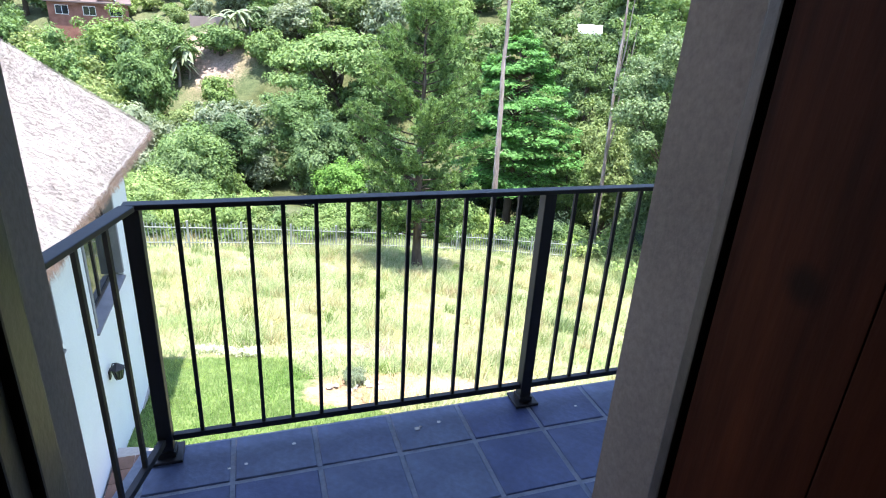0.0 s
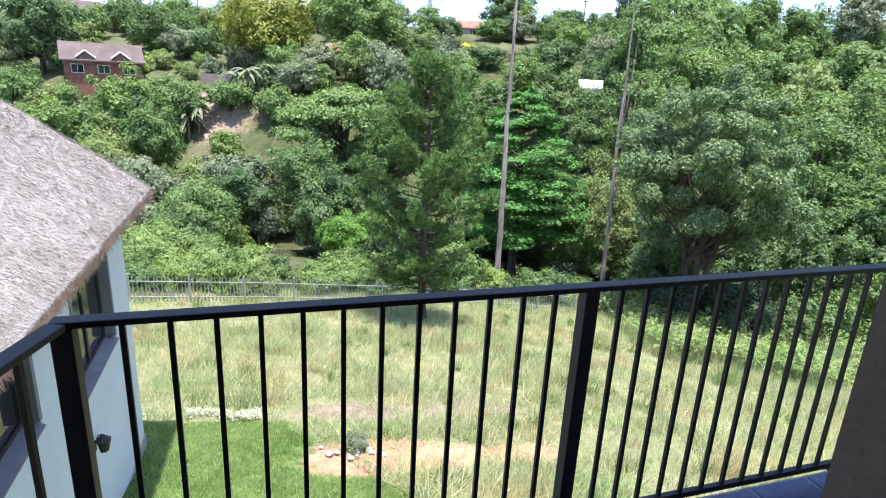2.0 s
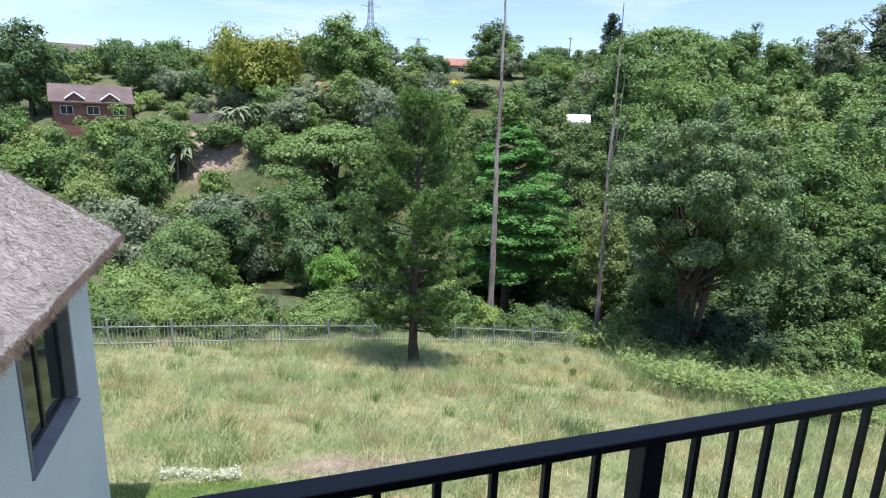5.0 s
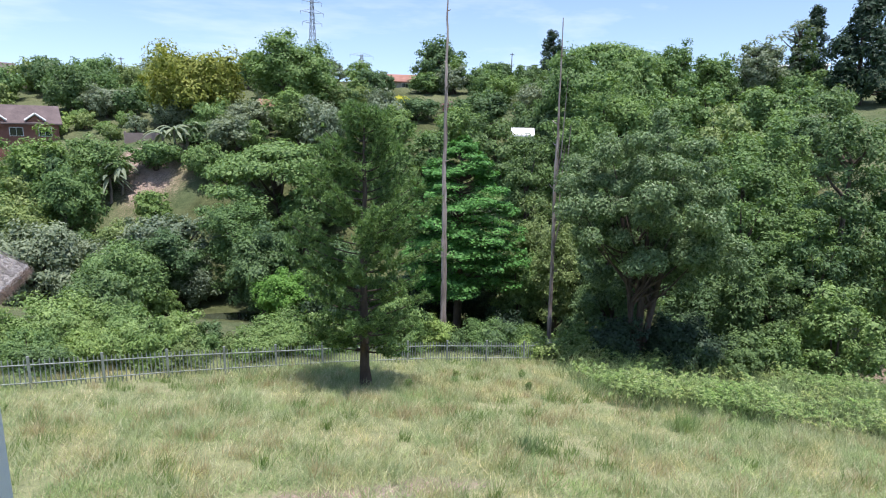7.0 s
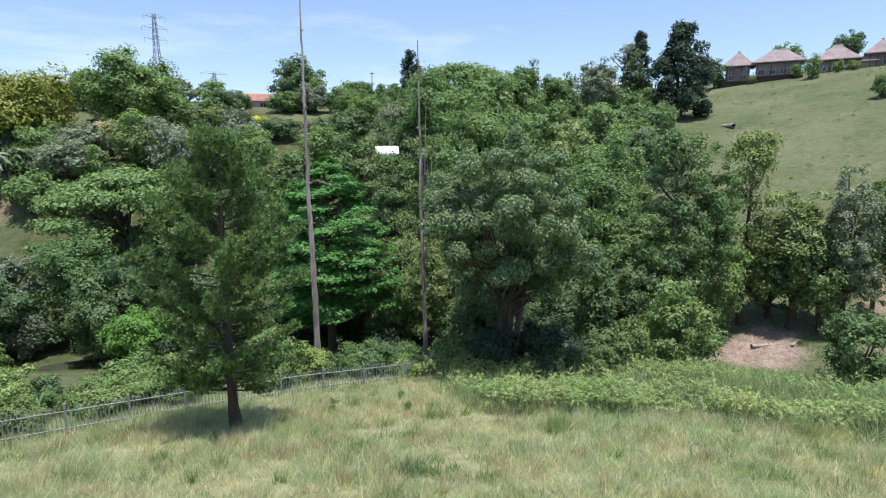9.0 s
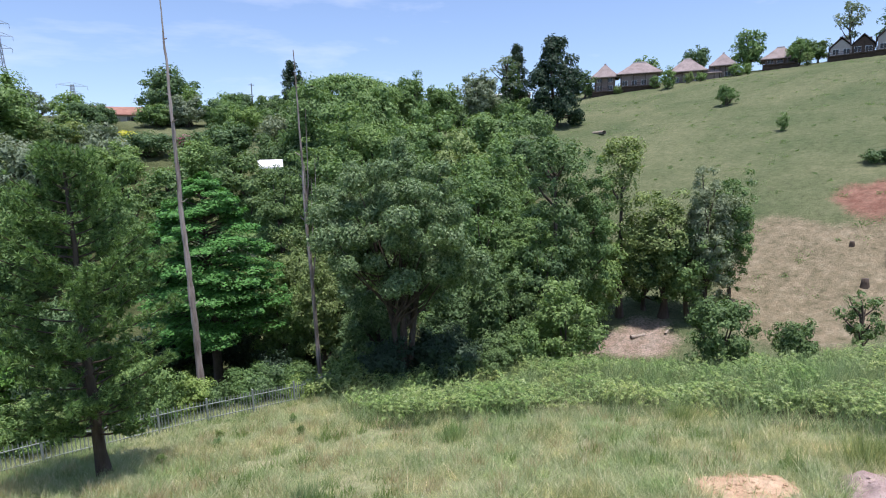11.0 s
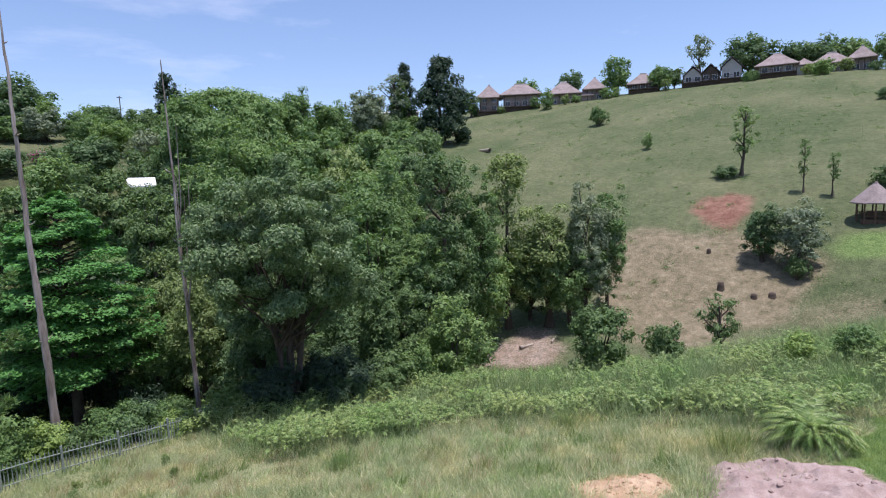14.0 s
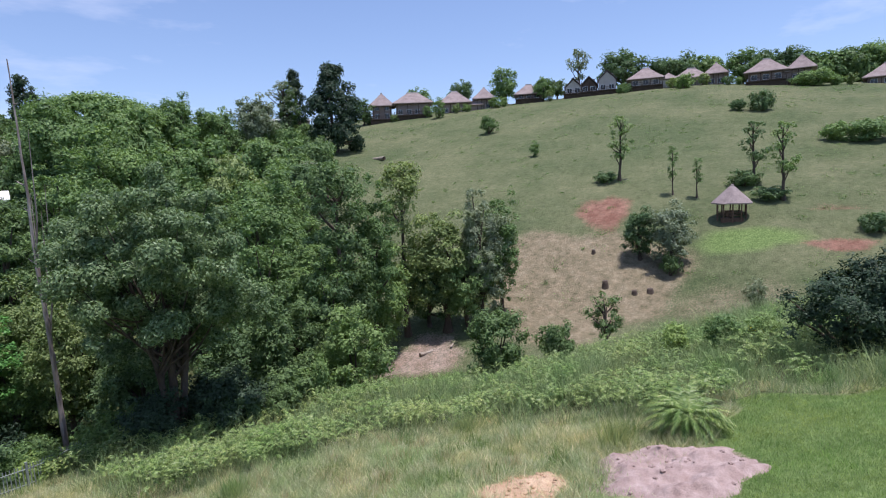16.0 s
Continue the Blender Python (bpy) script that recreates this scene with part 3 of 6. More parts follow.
def railing():
    post_m = as_mesh("post", boxes((-0.025, 0.025, -0.025, 0.025, 0.008, 0.985), bevel=0.003))
    plate_m = as_mesh("base_plate", boxes((-0.055, 0.055, -0.055, 0.055, 0.0, 0.012), (-0.032, 0.032, -0.032, 0.032, 0.012, 0.035), bevel=0.003))
    bar_m = as_mesh("baluster", boxes((-0.007, 0.007, -0.007, 0.007, 0.075, 0.985)))
    rail = thing("balcony_railing", pose(0, 0, 0), "black painted steel balcony railing with square balusters", "railing")
    part("handrail", boxes((BAL_L - 0.025, BAL_R + 0.025, -0.025, 0.025, 0.985, 1.003), bevel=0.004), STEEL, rail)
    part("bottom_rail", boxes((BAL_L + 0.026, -0.026, -0.012, 0.012, 0.072, 0.097), (0.026, BAL_R - 0.026, -0.012, 0.012, 0.072, 0.097), bevel=0.002), STEEL, rail)
    reach = -WALL_OUT - 0.03
    for x, side in ((BAL_L, 1), (BAL_R, -1)):
        turn = pose(x, 0, 0, 0, 0, -side * math.degrees(math.atan(SPLAY)))
        long = reach / math.cos(math.atan(SPLAY))
        part("side_handrail", boxes((-0.025, 0.025, -long, -0.027, 0.985, 1.003), bevel=0.004), STEEL, rail).matrix_basis = turn
        part("side_bottom_rail", boxes((-0.012, 0.012, -long, -0.027, 0.072, 0.097), bevel=0.002), STEEL, rail).matrix_basis = turn
        for k in range(7):
            part("baluster", bar_m, STEEL, rail).matrix_basis = turn @ Matrix.Translation((0, -0.165 - k * 0.16, 0))
    for x in (BAL_L, 0.0, BAL_R):
        part("post", post_m, STEEL, rail).location = (x, 0, 0)
        part("base_plate", plate_m, STEEL, rail).location = (x, 0, 0)
    for first, step, count in ((-0.122, -0.1117, 12), (0.124, 0.102, 13)):
        for k in range(count):
            part("baluster", bar_m, STEEL, rail).location = (first + step * k, 0, 0)


our_house()
balcony()
railing()


# ---------------------------------------------------------------- the thatched house next door
def hip_roof(x0, x1, y0, y1, z, pitch=45.0, thick=0.28, cuts=10, sag=0.0, seed=1):
    """A thick hip roof over a rectangle: outer skin, cut edge and underside."""
    rng = np.random.default_rng(seed)
    half = min(x1 - x0, y1 - y0) / 2
    rise = half * math.tan(radians(pitch))
    bm = bmesh.new()

    def ring(inset, h):
        n = cuts
        pts = []
        cs = [(x0 + inset, y0 + inset), (x1 - inset, y0 + inset), (x1 - inset, y1 - inset), (x0 + inset, y1 - inset)]
        for k in range(4):
            (ax, ay), (bx, by) = cs[k], cs[(k + 1) % 4]
            for i in range(n):
                f = i / n
                pts.append((ax + (bx - ax) * f, ay + (by - ay) * f, h))
        return pts

    under = ring(0.12, z - thick)
    levels = [under, ring(0.0, z - thick * 0.35), ring(0.03, z)]
    steps = 14
    for k in range(1, steps + 1):
        f = k / steps
        levels.append(ring(0.03 + (half - 0.05) * f, z + rise * f))
    rows = []
    for li, lv in enumerate(levels):
        jit = 0.012 if 0 < li else 0.02
        rows.append([bm.verts.new((p[0] + rng.normal() * jit, p[1] + rng.normal() * jit, p[2] + rng.normal() * jit)) for p in lv])
    n = len(rows[0])
    for a, b in zip(rows[:-1], rows[1:]):
        for i in range(n):
            f = bm.faces.new((a[i], a[(i + 1) % n], b[(i + 1) % n], b[i]))
            f.smooth = a is not rows[0]
    bm.faces.new(list(reversed(rows[0])))
    bmesh.ops.remove_doubles(bm, verts=rows[-1], dist=0.03)
    return bm


def straw_fringe(x, ya, yb, z, pitch, depth, count, seed, size=0.03):
    """Loose straw lying on a roof slope that falls towards +x."""
    rng = np.random.default_rng(seed)
    up = rng.uniform(0, depth, count)
    y = rng.uniform(ya, yb, count) 
    c, s = math.cos(radians(pitch)), math.sin(radians(pitch))
    keep = y < yb - up * c
    up, y = up[keep], y[keep]
    base = np.stack([x - up * c, y, z + up * s + 0.012], -1)
    along = np.stack([np.full(len(up), c), rng.normal(0, 0.35, len(up)), np.full(len(up), -s)], -1)
    side = np.stack([np.zeros(len(up)), np.ones(len(up)), np.zeros(len(up))], -1)
    ln = rng.uniform(0.6, 1.5, (len(up), 1)) * size
    lift = np.stack([np.full(len(up), s), np.zeros(len(up)), np.full(len(up), c)], -1) * rng.uniform(0, 0.02, (len(up), 1))
    v = np.stack([base - along * ln, base + side * 0.006, base + along * ln + lift], 1).reshape(-1, 3)
    return array_mesh("loose_straw", v, np.arange(3 * len(up)).reshape(-1, 3))


def neighbour_house():
    h = thing("thatched_house", pose(-3.6, 10.45, gz_at(-3.6, 10.4)), "white plastered two-storey house with a thatched hip roof", "house")
    inv = h.matrix_world.inverted()

    def put(name, bm, mat, label="", parent=None):
        me = as_mesh(name, bm) if not isinstance(bm, bpy.types.Mesh) else bm
        me.transform(inv)
        return part(name, me, mat, parent or h, label)

    X0, X1, Y0, Y1, ZB, ZT = -12.0, -3.6, 2.0, 10.45, -9.0, -0.8
    wins = [(7.0, 9.22, -3.24, -0.98), (3.45, 5.52, -2.62, -0.98)]
    rows, yprev = [], Y0
    for ya, yb, za, zb in sorted(wins):
        rows += [(X1 - 0.3, X1, yprev, ya, ZB, ZT), (X1 - 0.3, X1, ya, yb, ZB, za), (X1 - 0.3, X1, ya, yb, zb, ZT)]
        yprev = yb
    rows.append((X1 - 0.3, X1, yprev, Y1, ZB, ZT))
    rows += [(X0, X0 + 0.3, Y0, Y1, ZB, ZT), (X0 + 0.301, X1 - 0.301, Y0, Y0 + 0.3, ZB, ZT), (X0 + 0.301, X1 - 0.301, Y1 - 0.3, Y1, ZB, ZT)]
    for r in rows:
        put("wall", boxes(r), PLASTER)
    put("plinth", boxes((X1 + 0.002, X1 + 0.03, Y0, Y1 + 0.03, ZB, -6.1), (X0, X1 - 0.001, Y1 + 0.002, Y1 + 0.03, ZB, -6.3)), CONCRETE, "stained grey plinth band")
    for ya, yb, za, zb in wins:
        sur = boxes((X1 - 0.2, X1 + 0.02, ya, ya + 0.09, za + 0.1, zb), (X1 - 0.2, X1 + 0.02, yb - 0.09, yb, za + 0.1, zb), (X1 - 0.2, X1 + 0.02, ya + 0.091, yb - 0.091, zb - 0.09, zb), bevel=0.006)
        win = put("window", sur, TRIM, "grey plaster window surround")
        sill = bmesh.new()
        box(sill, X1 - 0.2, X1 + 0.035, ya - 0.01, yb + 0.01, za - 0.02, za + 0.098)
        for v in sill.verts:
            if v.co.x > X1 and v.co.z > za:
                v.co.z -= 0.09
        put("sill", sill, TRIM, "sloping grey sill", win)
        xs0, xs1 = X1 - 0.19, X1 - 0.14
        ym = (ya + yb) / 2
        put("window_frame", boxes((xs0, xs1, ya + 0.092, ya + 0.15, za + 0.1, zb - 0.092), (xs0, xs1, yb - 0.15, yb - 0.092, za + 0.1, zb - 0.092), (xs0, xs1, ym - 0.04, ym + 0.04, za + 0.1, zb - 0.092), (xs0, xs1, ya + 0.151, ym - 0.041, za + 0.1, za + 0.16), (xs0, xs1, ym + 0.041, yb - 0.151, za + 0.1, za + 0.16), (xs0, xs1, ya + 0.151, ym - 0.041, zb - 0.15, zb - 0.092), (xs0, xs1, ym + 0.041, yb - 0.151, zb - 0.15, zb - 0.092), bevel=0.004), DARK_FRAME, "dark bronze frame", win)
        for a, b in ((ya + 0.15, ym - 0.04), (ym + 0.04, yb - 0.15)):
            put("pane", boxes((xs0 + 0.018, xs0 + 0.026, a, b, za + 0.16, zb - 0.15)), GLASS, "", win)
    put("roof", hip_roof(X0 - 0.55, X1 + 0.55, Y0 - 0.55, Y1 + 0.4, -0.77, 45, 0.19, 26), THATCH)
    put("loose_straw", straw_fringe(X1 + 0.54, Y0, Y1 + 0.4, -0.76, 45, 3.2, 55000, 3), THATCH)
    edge = np.random.default_rng(9)
    n = 5000
    y = edge.uniform(Y0, Y1 + 0.38, n)
    b0 = np.stack([X1 + 0.55 + edge.normal(0, 0.02, n), y, -0.79 - edge.uniform(0, 0.13, n)], -1)
    d = np.stack([edge.uniform(0.0, 0.05, n), edge.normal(0, 0.03, n), edge.uniform(-0.09, -0.03, n)], -1)
    v = np.stack([b0 + (0, 0.006, 0.02), b0 - (0, 0.006, -0.02), b0 + d], 1).reshape(-1, 3)
    put("straw_edge", array_mesh("straw_edge", v, np.arange(3 * n).reshape(-1, 3)), THATCH_EDGE)
    # lantern on the wall
    lamp = thing("wall_lantern", pose(X1 + 0.004, 7.21, -4.05), "black metal coach lantern on the white house wall", "wall lamp")
    part("back_plate", boxes((0, 0.02, -0.05, 0.05, -0.14, 0.02), bevel=0.004), STEEL, lamp)
    bm = bmesh.new()
    bmesh.ops.create_cone(bm, cap_ends=True, segments=6, radius1=0.05, radius2=0.1, depth=0.2, matrix=Matrix.Translation((0.13, 0, -0.06)))
    part("lantern_glass", bm, GLASS, lamp)
    bm = bmesh.new()
    bmesh.ops.create_cone(bm, cap_ends=True, segments=6, radius1=0.12, radius2=0.02, depth=0.09, matrix=Matrix.Translation((0.13, 0, 0.086)))
    part("lantern_cap", bm, STEEL, lamp)
    bars = []
    for k in range(6):
        a = k * math.pi / 3
        bars.append(tube_arrays([(0.13 + 0.052 * math.cos(a), 0.052 * math.sin(a), -0.165), (0.13 + 0.103 * math.cos(a), 0.103 * math.sin(a), 0.045)], [0.008, 0.008], 5))
    bars.append(tube_arrays([(0.01, 0, 0.0), (0.07, 0, 0.13), (0.13, 0, 0.14), (0.13, 0, 0.1)], [0.01] * 4, 6))
    part("lantern_bars", array_mesh("lantern_bars", *join_arrays(bars)), STEEL, lamp)
    # rounded tiled step at the foot of the wall
    zc = gz_at(-3.2, 5.7) + 0.16
    step = thing("tiled_step", pose(-3.57, 5.7, zc), "round brown tiled doorstep with a pale rim beside the house", "step")
    seg = 24
    prof = [(1.15 * math.sin(math.pi * k / seg), 1.15 * -math.cos(math.pi * k / seg)) for k in range(seg + 1)]
    bm = bmesh.new()
    lo, hi = [bm.verts.new((x, y, -0.6)) for x, y in prof], [bm.verts.new((x, y, 0.0)) for x, y in prof]
    for i in range(seg):
        bm.faces.new((lo[i], lo[i + 1], hi[i + 1], hi[i]))
    bm.faces.new(hi)
    part("rim", bm, PLASTER_PALE, step, "pale rounded rim")
    tile = as_mesh("tile", boxes((0.006, 0.294, 0.006, 0.294, 0.0, 0.012)))
    for i in range(4):
        for j in range(-4, 4):
            cx, cy = i * 0.3 + 0.15, j * 0.3 + 0.15
            if math.hypot(cx + 0.1, abs(cy) + 0.1) < 1.02:
                part("tile", tile, PATIO_TILE, step).location = (i * 0.3, j * 0.3, 0.003)


neighbour_house()


# ---------------------------------------------------------------- palisade fence along the foot of the meadow
def fence():
    line = [(-26, 20.5), (-16, 23.4), (-7, 25.6), (-1.5, 27.2), (6, 28.6), (12, 29.0), (18.4, 28.4), (20.5, 29.6), (24, 31.5)]
    f = thing("palisade_fence", pose(line[0][0], line[0][1], gz_at(*line[0])), "galvanised steel palisade fence along the meadow", "fence")
    base = f.matrix_world.translation
    pale_m = bmesh.new()
    box(pale_m, -0.022, 0.022, -0.006, 0.006, 0.05, 1.22)
    tip = pale_m.verts.new((0, 0, 1.33))
    top = [v for v in pale_m.verts if abs(v.co.z - 1.22) < 1e-4]
    top.sort(key=lambda v: math.atan2(v.co.y, v.co.x))
    pale_m.faces.remove([fc for fc in pale_m.faces if all(v in top for v in fc.verts)][0])
    for i in range(4):
        pale_m.faces.new((top[i], top[(i + 1) % 4], tip))
    pale_m = as_mesh("pale", pale_m)
    post_m = as_mesh("post", boxes((-0.05, 0.05, -0.04, 0.04, -0.3, 1.42), bevel=0.004))
    rng = random.Random(3)
    dist, count = 0.0, 0
    pts = []
    for (ax, ay), (bx, by) in zip(line[:-1], line[1:]):
        L = math.hypot(bx - ax, by - ay)
        n = int(L / 0.165)
        for k in range(n):
            q = k / n
            pts.append((ax + (bx - ax) * q, ay + (by - ay) * q, math.degrees(math.atan2(by - ay, bx - ax))))
    for i, (x, y, a) in enumerate(pts):
        z = gz_at(x, y)
        if i % 15 == 0:
            part("post", post_m, FENCE_STEEL, f).matrix_basis = Matrix.Translation(-base) @ pose(x, y - 0.03, z, 0, 0, a)
        else:
            part("pale", pale_m, FENCE_STEEL, f).matrix_basis = Matrix.Translation(-base) @ pose(x, y, z + rng.uniform(-0.03, 0.03), 0, rng.uniform(-1.5, 1.5), a)
    for name, hz in (("top_rail", 1.06), ("low_rail", 0.3)):
        path = [(x - base.x, y - 0.025 - base.y, gz_at(x, y) + hz - base.z) for x, y, a in pts[::5]]
        part(name, array_mesh(name, *tube_arrays(path, [0.028] * len(path), 4)), FENCE_STEEL, f)


fence()


# ---------------------------------------------------------------- trees
def clumps(kind, rng, asp):
    """Centres and sizes of the leaf masses of a crown of radius 1 and height 2 * asp."""
    out = []
    more = 0.55 + 0.5 * asp
    if kind == "broad":
        for _ in range(int(92 * more)):
            d = rng.normal(size=3)
            d /= np.linalg.norm(d)
            r = rng.uniform(0.55, 1.02)
            lump = 0.9 + 0.2 * np.sin(3 * np.arctan2(d[1], d[0]) + 4 * d[2])
            out.append((d[0] * 0.78 * r * lump, d[1] * 0.78 * r * lump, 1.05 + d[2] * 0.85 * r * lump, rng.uniform(0.1, 0.27)))
    elif kind == "tall":
        for _ in range(int(48 * more)):
            z = rng.uniform(0.35, 1.9)
            w = 0.75 * np.sqrt(max(0.05, 1 - ((z - 1.15) / 0.9) ** 2))
            a, q = rng.uniform(0, 2 * np.pi), rng.uniform(0.3, 1) ** 0.5
            out.append((w * q * np.cos(a), w * q * np.sin(a), z, rng.uniform(0.2, 0.34)))
    elif kind == "flat":
        for _ in range(90):
            a, q = rng.uniform(0, 2 * np.pi), rng.uniform(0, 1) ** 0.5
            out.append((0.86 * q * np.cos(a), 0.86 * q * np.sin(a), 1.84 - 0.62 * q ** 2.2 - 0.45 * rng.uniform() ** 2, rng.uniform(0.15, 0.25)))
    elif kind == "bush":
        for _ in range(int(80 * more)):
            d = rng.normal(size=3)
            d /= np.linalg.norm(d)
            r = rng.uniform(0.6, 1.0)
            lump = 0.88 + 0.2 * np.sin(4 * np.arctan2(d[1], d[0]) + 3 * d[2])
            out.append((d[0] * 0.8 * r * lump, d[1] * 0.8 * r * lump, max(0.12, 0.86 + d[2] * 0.95 * r * lump), rng.uniform(0.13, 0.28)))
    elif kind == "conifer":
        for _ in range(int(70 * more)):
            z = rng.uniform(0.08, 1.94)
            w = 0.86 * min(1.0, (2.05 - z) / 1.0) ** 0.75
            a, q = rng.uniform(0, 2 * np.pi), rng.uniform(0.5, 1)
            out.append((w * q * np.cos(a), w * q * np.sin(a), z, rng.uniform(0.18, 0.3)))
    elif kind == "sparse":
        for _ in range(int(30 * more)):
            z = rng.uniform(0.7, 1.92)
            w = 0.78 * np.sqrt(max(0.08, 1 - ((z - 1.3) / 0.75) ** 2))
            a, q = rng.uniform(0, 2 * np.pi), rng.uniform(0.2, 1)
            out.append((w * q * np.cos(a), w * q * np.sin(a), z, rng.uniform(0.14, 0.26)))
    out = np.array(out)
    out[:, 2] *= asp
    return out


def crown_mesh(kind, count, length, width, seed, asp):
    """Small leaves over every leaf mass, and larger ones in the shade of its core."""
    rng = np.random.default_rng(seed)
    cl = clumps(kind, rng, asp)
    share = cl[:, 3] ** 2
    core = int(count * 0.12)
    total = count + core
    per = rng.choice(len(cl), size=total, p=share / share.sum())
    d = rng.normal(size=(total, 3))
    d[:, 2] += 0.25
    d /= np.linalg.norm(d, axis=1)[:, None]
    loose = rng.uniform(size=total) < 0.1
    rad = cl[per, 3] * (0.6 + 0.42 * rng.uniform(0, 1, total) ** 0.7) * np.where(loose, 1.28, 1.0)
    rad[count:] = cl[per[count:], 3] * rng.uniform(0.1, 0.55, core)
    squash = np.array([1.0, 1.0, 0.45 if kind == "flat" else 0.78])
    at = cl[per, :3] + d * rad[:, None] * squash
    at[:, 2] = np.clip(at[:, 2], 0.02, None)
    out = at - np.array([0, 0, 1.0 * asp])
    out /= np.linalg.norm(out, axis=1)[:, None] + 1e-6
    normal = d * 0.6 + out * 0.3 + rng.normal(size=(total, 3)) * 0.4 + np.array([0, 0, 0.35])
    leaves = small_leaves(rng, at[:count], normal[:count], length, width)
    inner = small_leaves(rng, at[count:], normal[count:], min(0.1, length * 2.4), min(0.055, width * 2.6))
    return array_mesh("crown", *join_arrays([leaves, inner]))


def trunk_mesh(kind, seed, asp, thick=0.055):
    rng = np.random.default_rng(seed + 100)
    cl = clumps(kind, np.random.default_rng(seed), asp)
    chunks = []
    top = {"flat": 1.35, "sparse": 1.75, "conifer": 1.85, "tall": 1.6}.get(kind, 1.2) * asp
    if kind == "bush":
        for k in range(7):
            c = cl[k * 5 % len(cl)]
            p = np.array([[0.08 * rng.normal(), 0.08 * rng.normal(), -0.05], [c[0] * 0.4, c[1] * 0.4, c[2] * 0.5], [c[0], c[1], c[2]]])
            chunks.append(tube_arrays(p, [0.035, 0.025, 0.008], 5))
    else:
        zs = np.linspace(-0.06, top, 7)
        bend = np.cumsum(rng.normal(0, 0.03, (7, 2)), axis=0)
        bend[0] = 0
        rad = np.interp(zs, [-0.06, 0.08, top], [thick * 1.7, thick, thick * 0.35])
        chunks.append(tube_arrays(np.column_stack([bend, zs]), rad, 7))
        for k in range(min(13, len(cl))):
            c = cl[(k * 4) % len(cl)]
            z0 = min(top - 0.05, max(0.3 * asp, c[2] - 0.45 - 0.3 * rng.uniform()))
            s = np.array([np.interp(z0, zs, bend[:, 0]), np.interp(z0, zs, bend[:, 1]), z0])
            mid = s * 0.45 + c[:3] * 0.55 + np.array([0, 0, -0.06])
            chunks.append(tube_arrays(np.array([s, mid, c[:3]]), [thick * 0.5, thick * 0.3, thick * 0.1], 4))
    return array_mesh("trunk", *join_arrays(chunks), True)


LEAF_LENGTH = {"broadest": 0.032, "wide": 0.044, "middling": 0.06, "small": 0.086}
LEAF_COUNT = {"broadest": 14500, "wide": 8000, "middling": 4600, "small": 2300}
ASPECTS = (0.6, 0.9, 1.3, 1.9, 2.7)
THIN = {"bush": 0.85, "conifer": 2.2, "sparse": 0.3, "flat": 0.85, "tall": 0.9}
PROTO = {}
WORDS = {"dark": "dark green", "mid": "leafy green", "light": "light green", "gold": "golden-green", "olive": "olive-green", "grey": "grey-green", "lime": "bright lime-green", "yellow": "bright yellow-green", "pink": "pink-flowered", "deep_and_shaded": "very dark green"}
SHAPE = {"broad": ("broadleaf tree with a rounded uneven crown", "tree"), "flat": ("flat-topped umbrella tree", "tree"), "tall": ("tall narrow tree with several stems", "tree"), "bush": ("dense bush growing in the grass", "bush"), "conifer": ("tall dense columnar conifer", "conifer"), "sparse": ("thin tree with a sparse open crown", "tree")}
NAME = {"broad": "broadleaf_tree", "flat": "umbrella_tree", "tall": "tall_tree", "bush": "bush", "conifer": "conifer", "sparse": "sparse_tree"}
tree_rng = random.Random(11)


def plant(kind, x, y, height, radius, tone):
    seems = radius / math.hypot(x, y)
    lod = "broadest" if seems > 0.085 else "wide" if seems > 0.055 else "middling" if seems > 0.034 else "small"
    tone = "deep_and_shaded" if kind == "conifer" else tone
    radius = radius * 1.3 if kind == "conifer" else radius
    var = tree_rng.randrange(3 if kind in ("broad", "bush") else 2)
    ratio = height / (2 * radius)
    asp = min(ASPECTS, key=lambda q: abs(math.log(q / ratio)))
    key = (kind, lod, var, asp)
    if key not in PROTO:
        seed = sum(map(ord, kind)) + 17 * var + int(asp * 10)
        ln = LEAF_LENGTH[lod]
        n = LEAF_COUNT[lod] * THIN.get(kind, 1.0) * (0.6 + 0.4 * asp)
        PROTO[key] = (crown_mesh(kind, int(n), ln, ln * 0.45, seed, asp), trunk_mesh(kind, seed, asp, 0.055 * min(1.6, max(1.0, asp))))
        PROTO[key][0].materials.append(LEAF["mid"])
        PROTO[key][1].materials.append(BARK)
    crown, trunk = PROTO[key]
    words, cat = SHAPE[kind]
    t = thing(NAME[kind], pose(x, y, gz_at(x, y) - 0.05, 0, 0, tree_rng.uniform(0, 360)), f"{WORDS[tone]} {words}", cat)
    t.scale = (radius, radius, height / (2 * asp))
    c = part("crown", crown, None, t)
    c.material_slots[0].link = "OBJECT"
    c.material_slots[0].material = LEAF[tone]
    part("trunk", trunk, None, t)
    return t


def broad_tree(x, y, h, r, tone):
    return plant("broad", x, y, h, r * 1.06, tone)


def flat_tree(x, y, h, r, tone):
    return plant("flat", x, y, h, r * 1.06, tone)


def tall_tree(x, y, h, r, tone):
    return plant("tall", x, y, h, r * 1.1, tone)


def bush_tree(x, y, h, r, tone):
    return plant("bush", x, y, h, r * 1.05, tone)


def conifer_tree(x, y, h, r, tone):
    return plant("conifer", x, y, h, r * 1.1, tone)


def sparse_tree(x, y, h, r, tone):
    return plant("sparse", x, y, h, r * 1.1, tone)


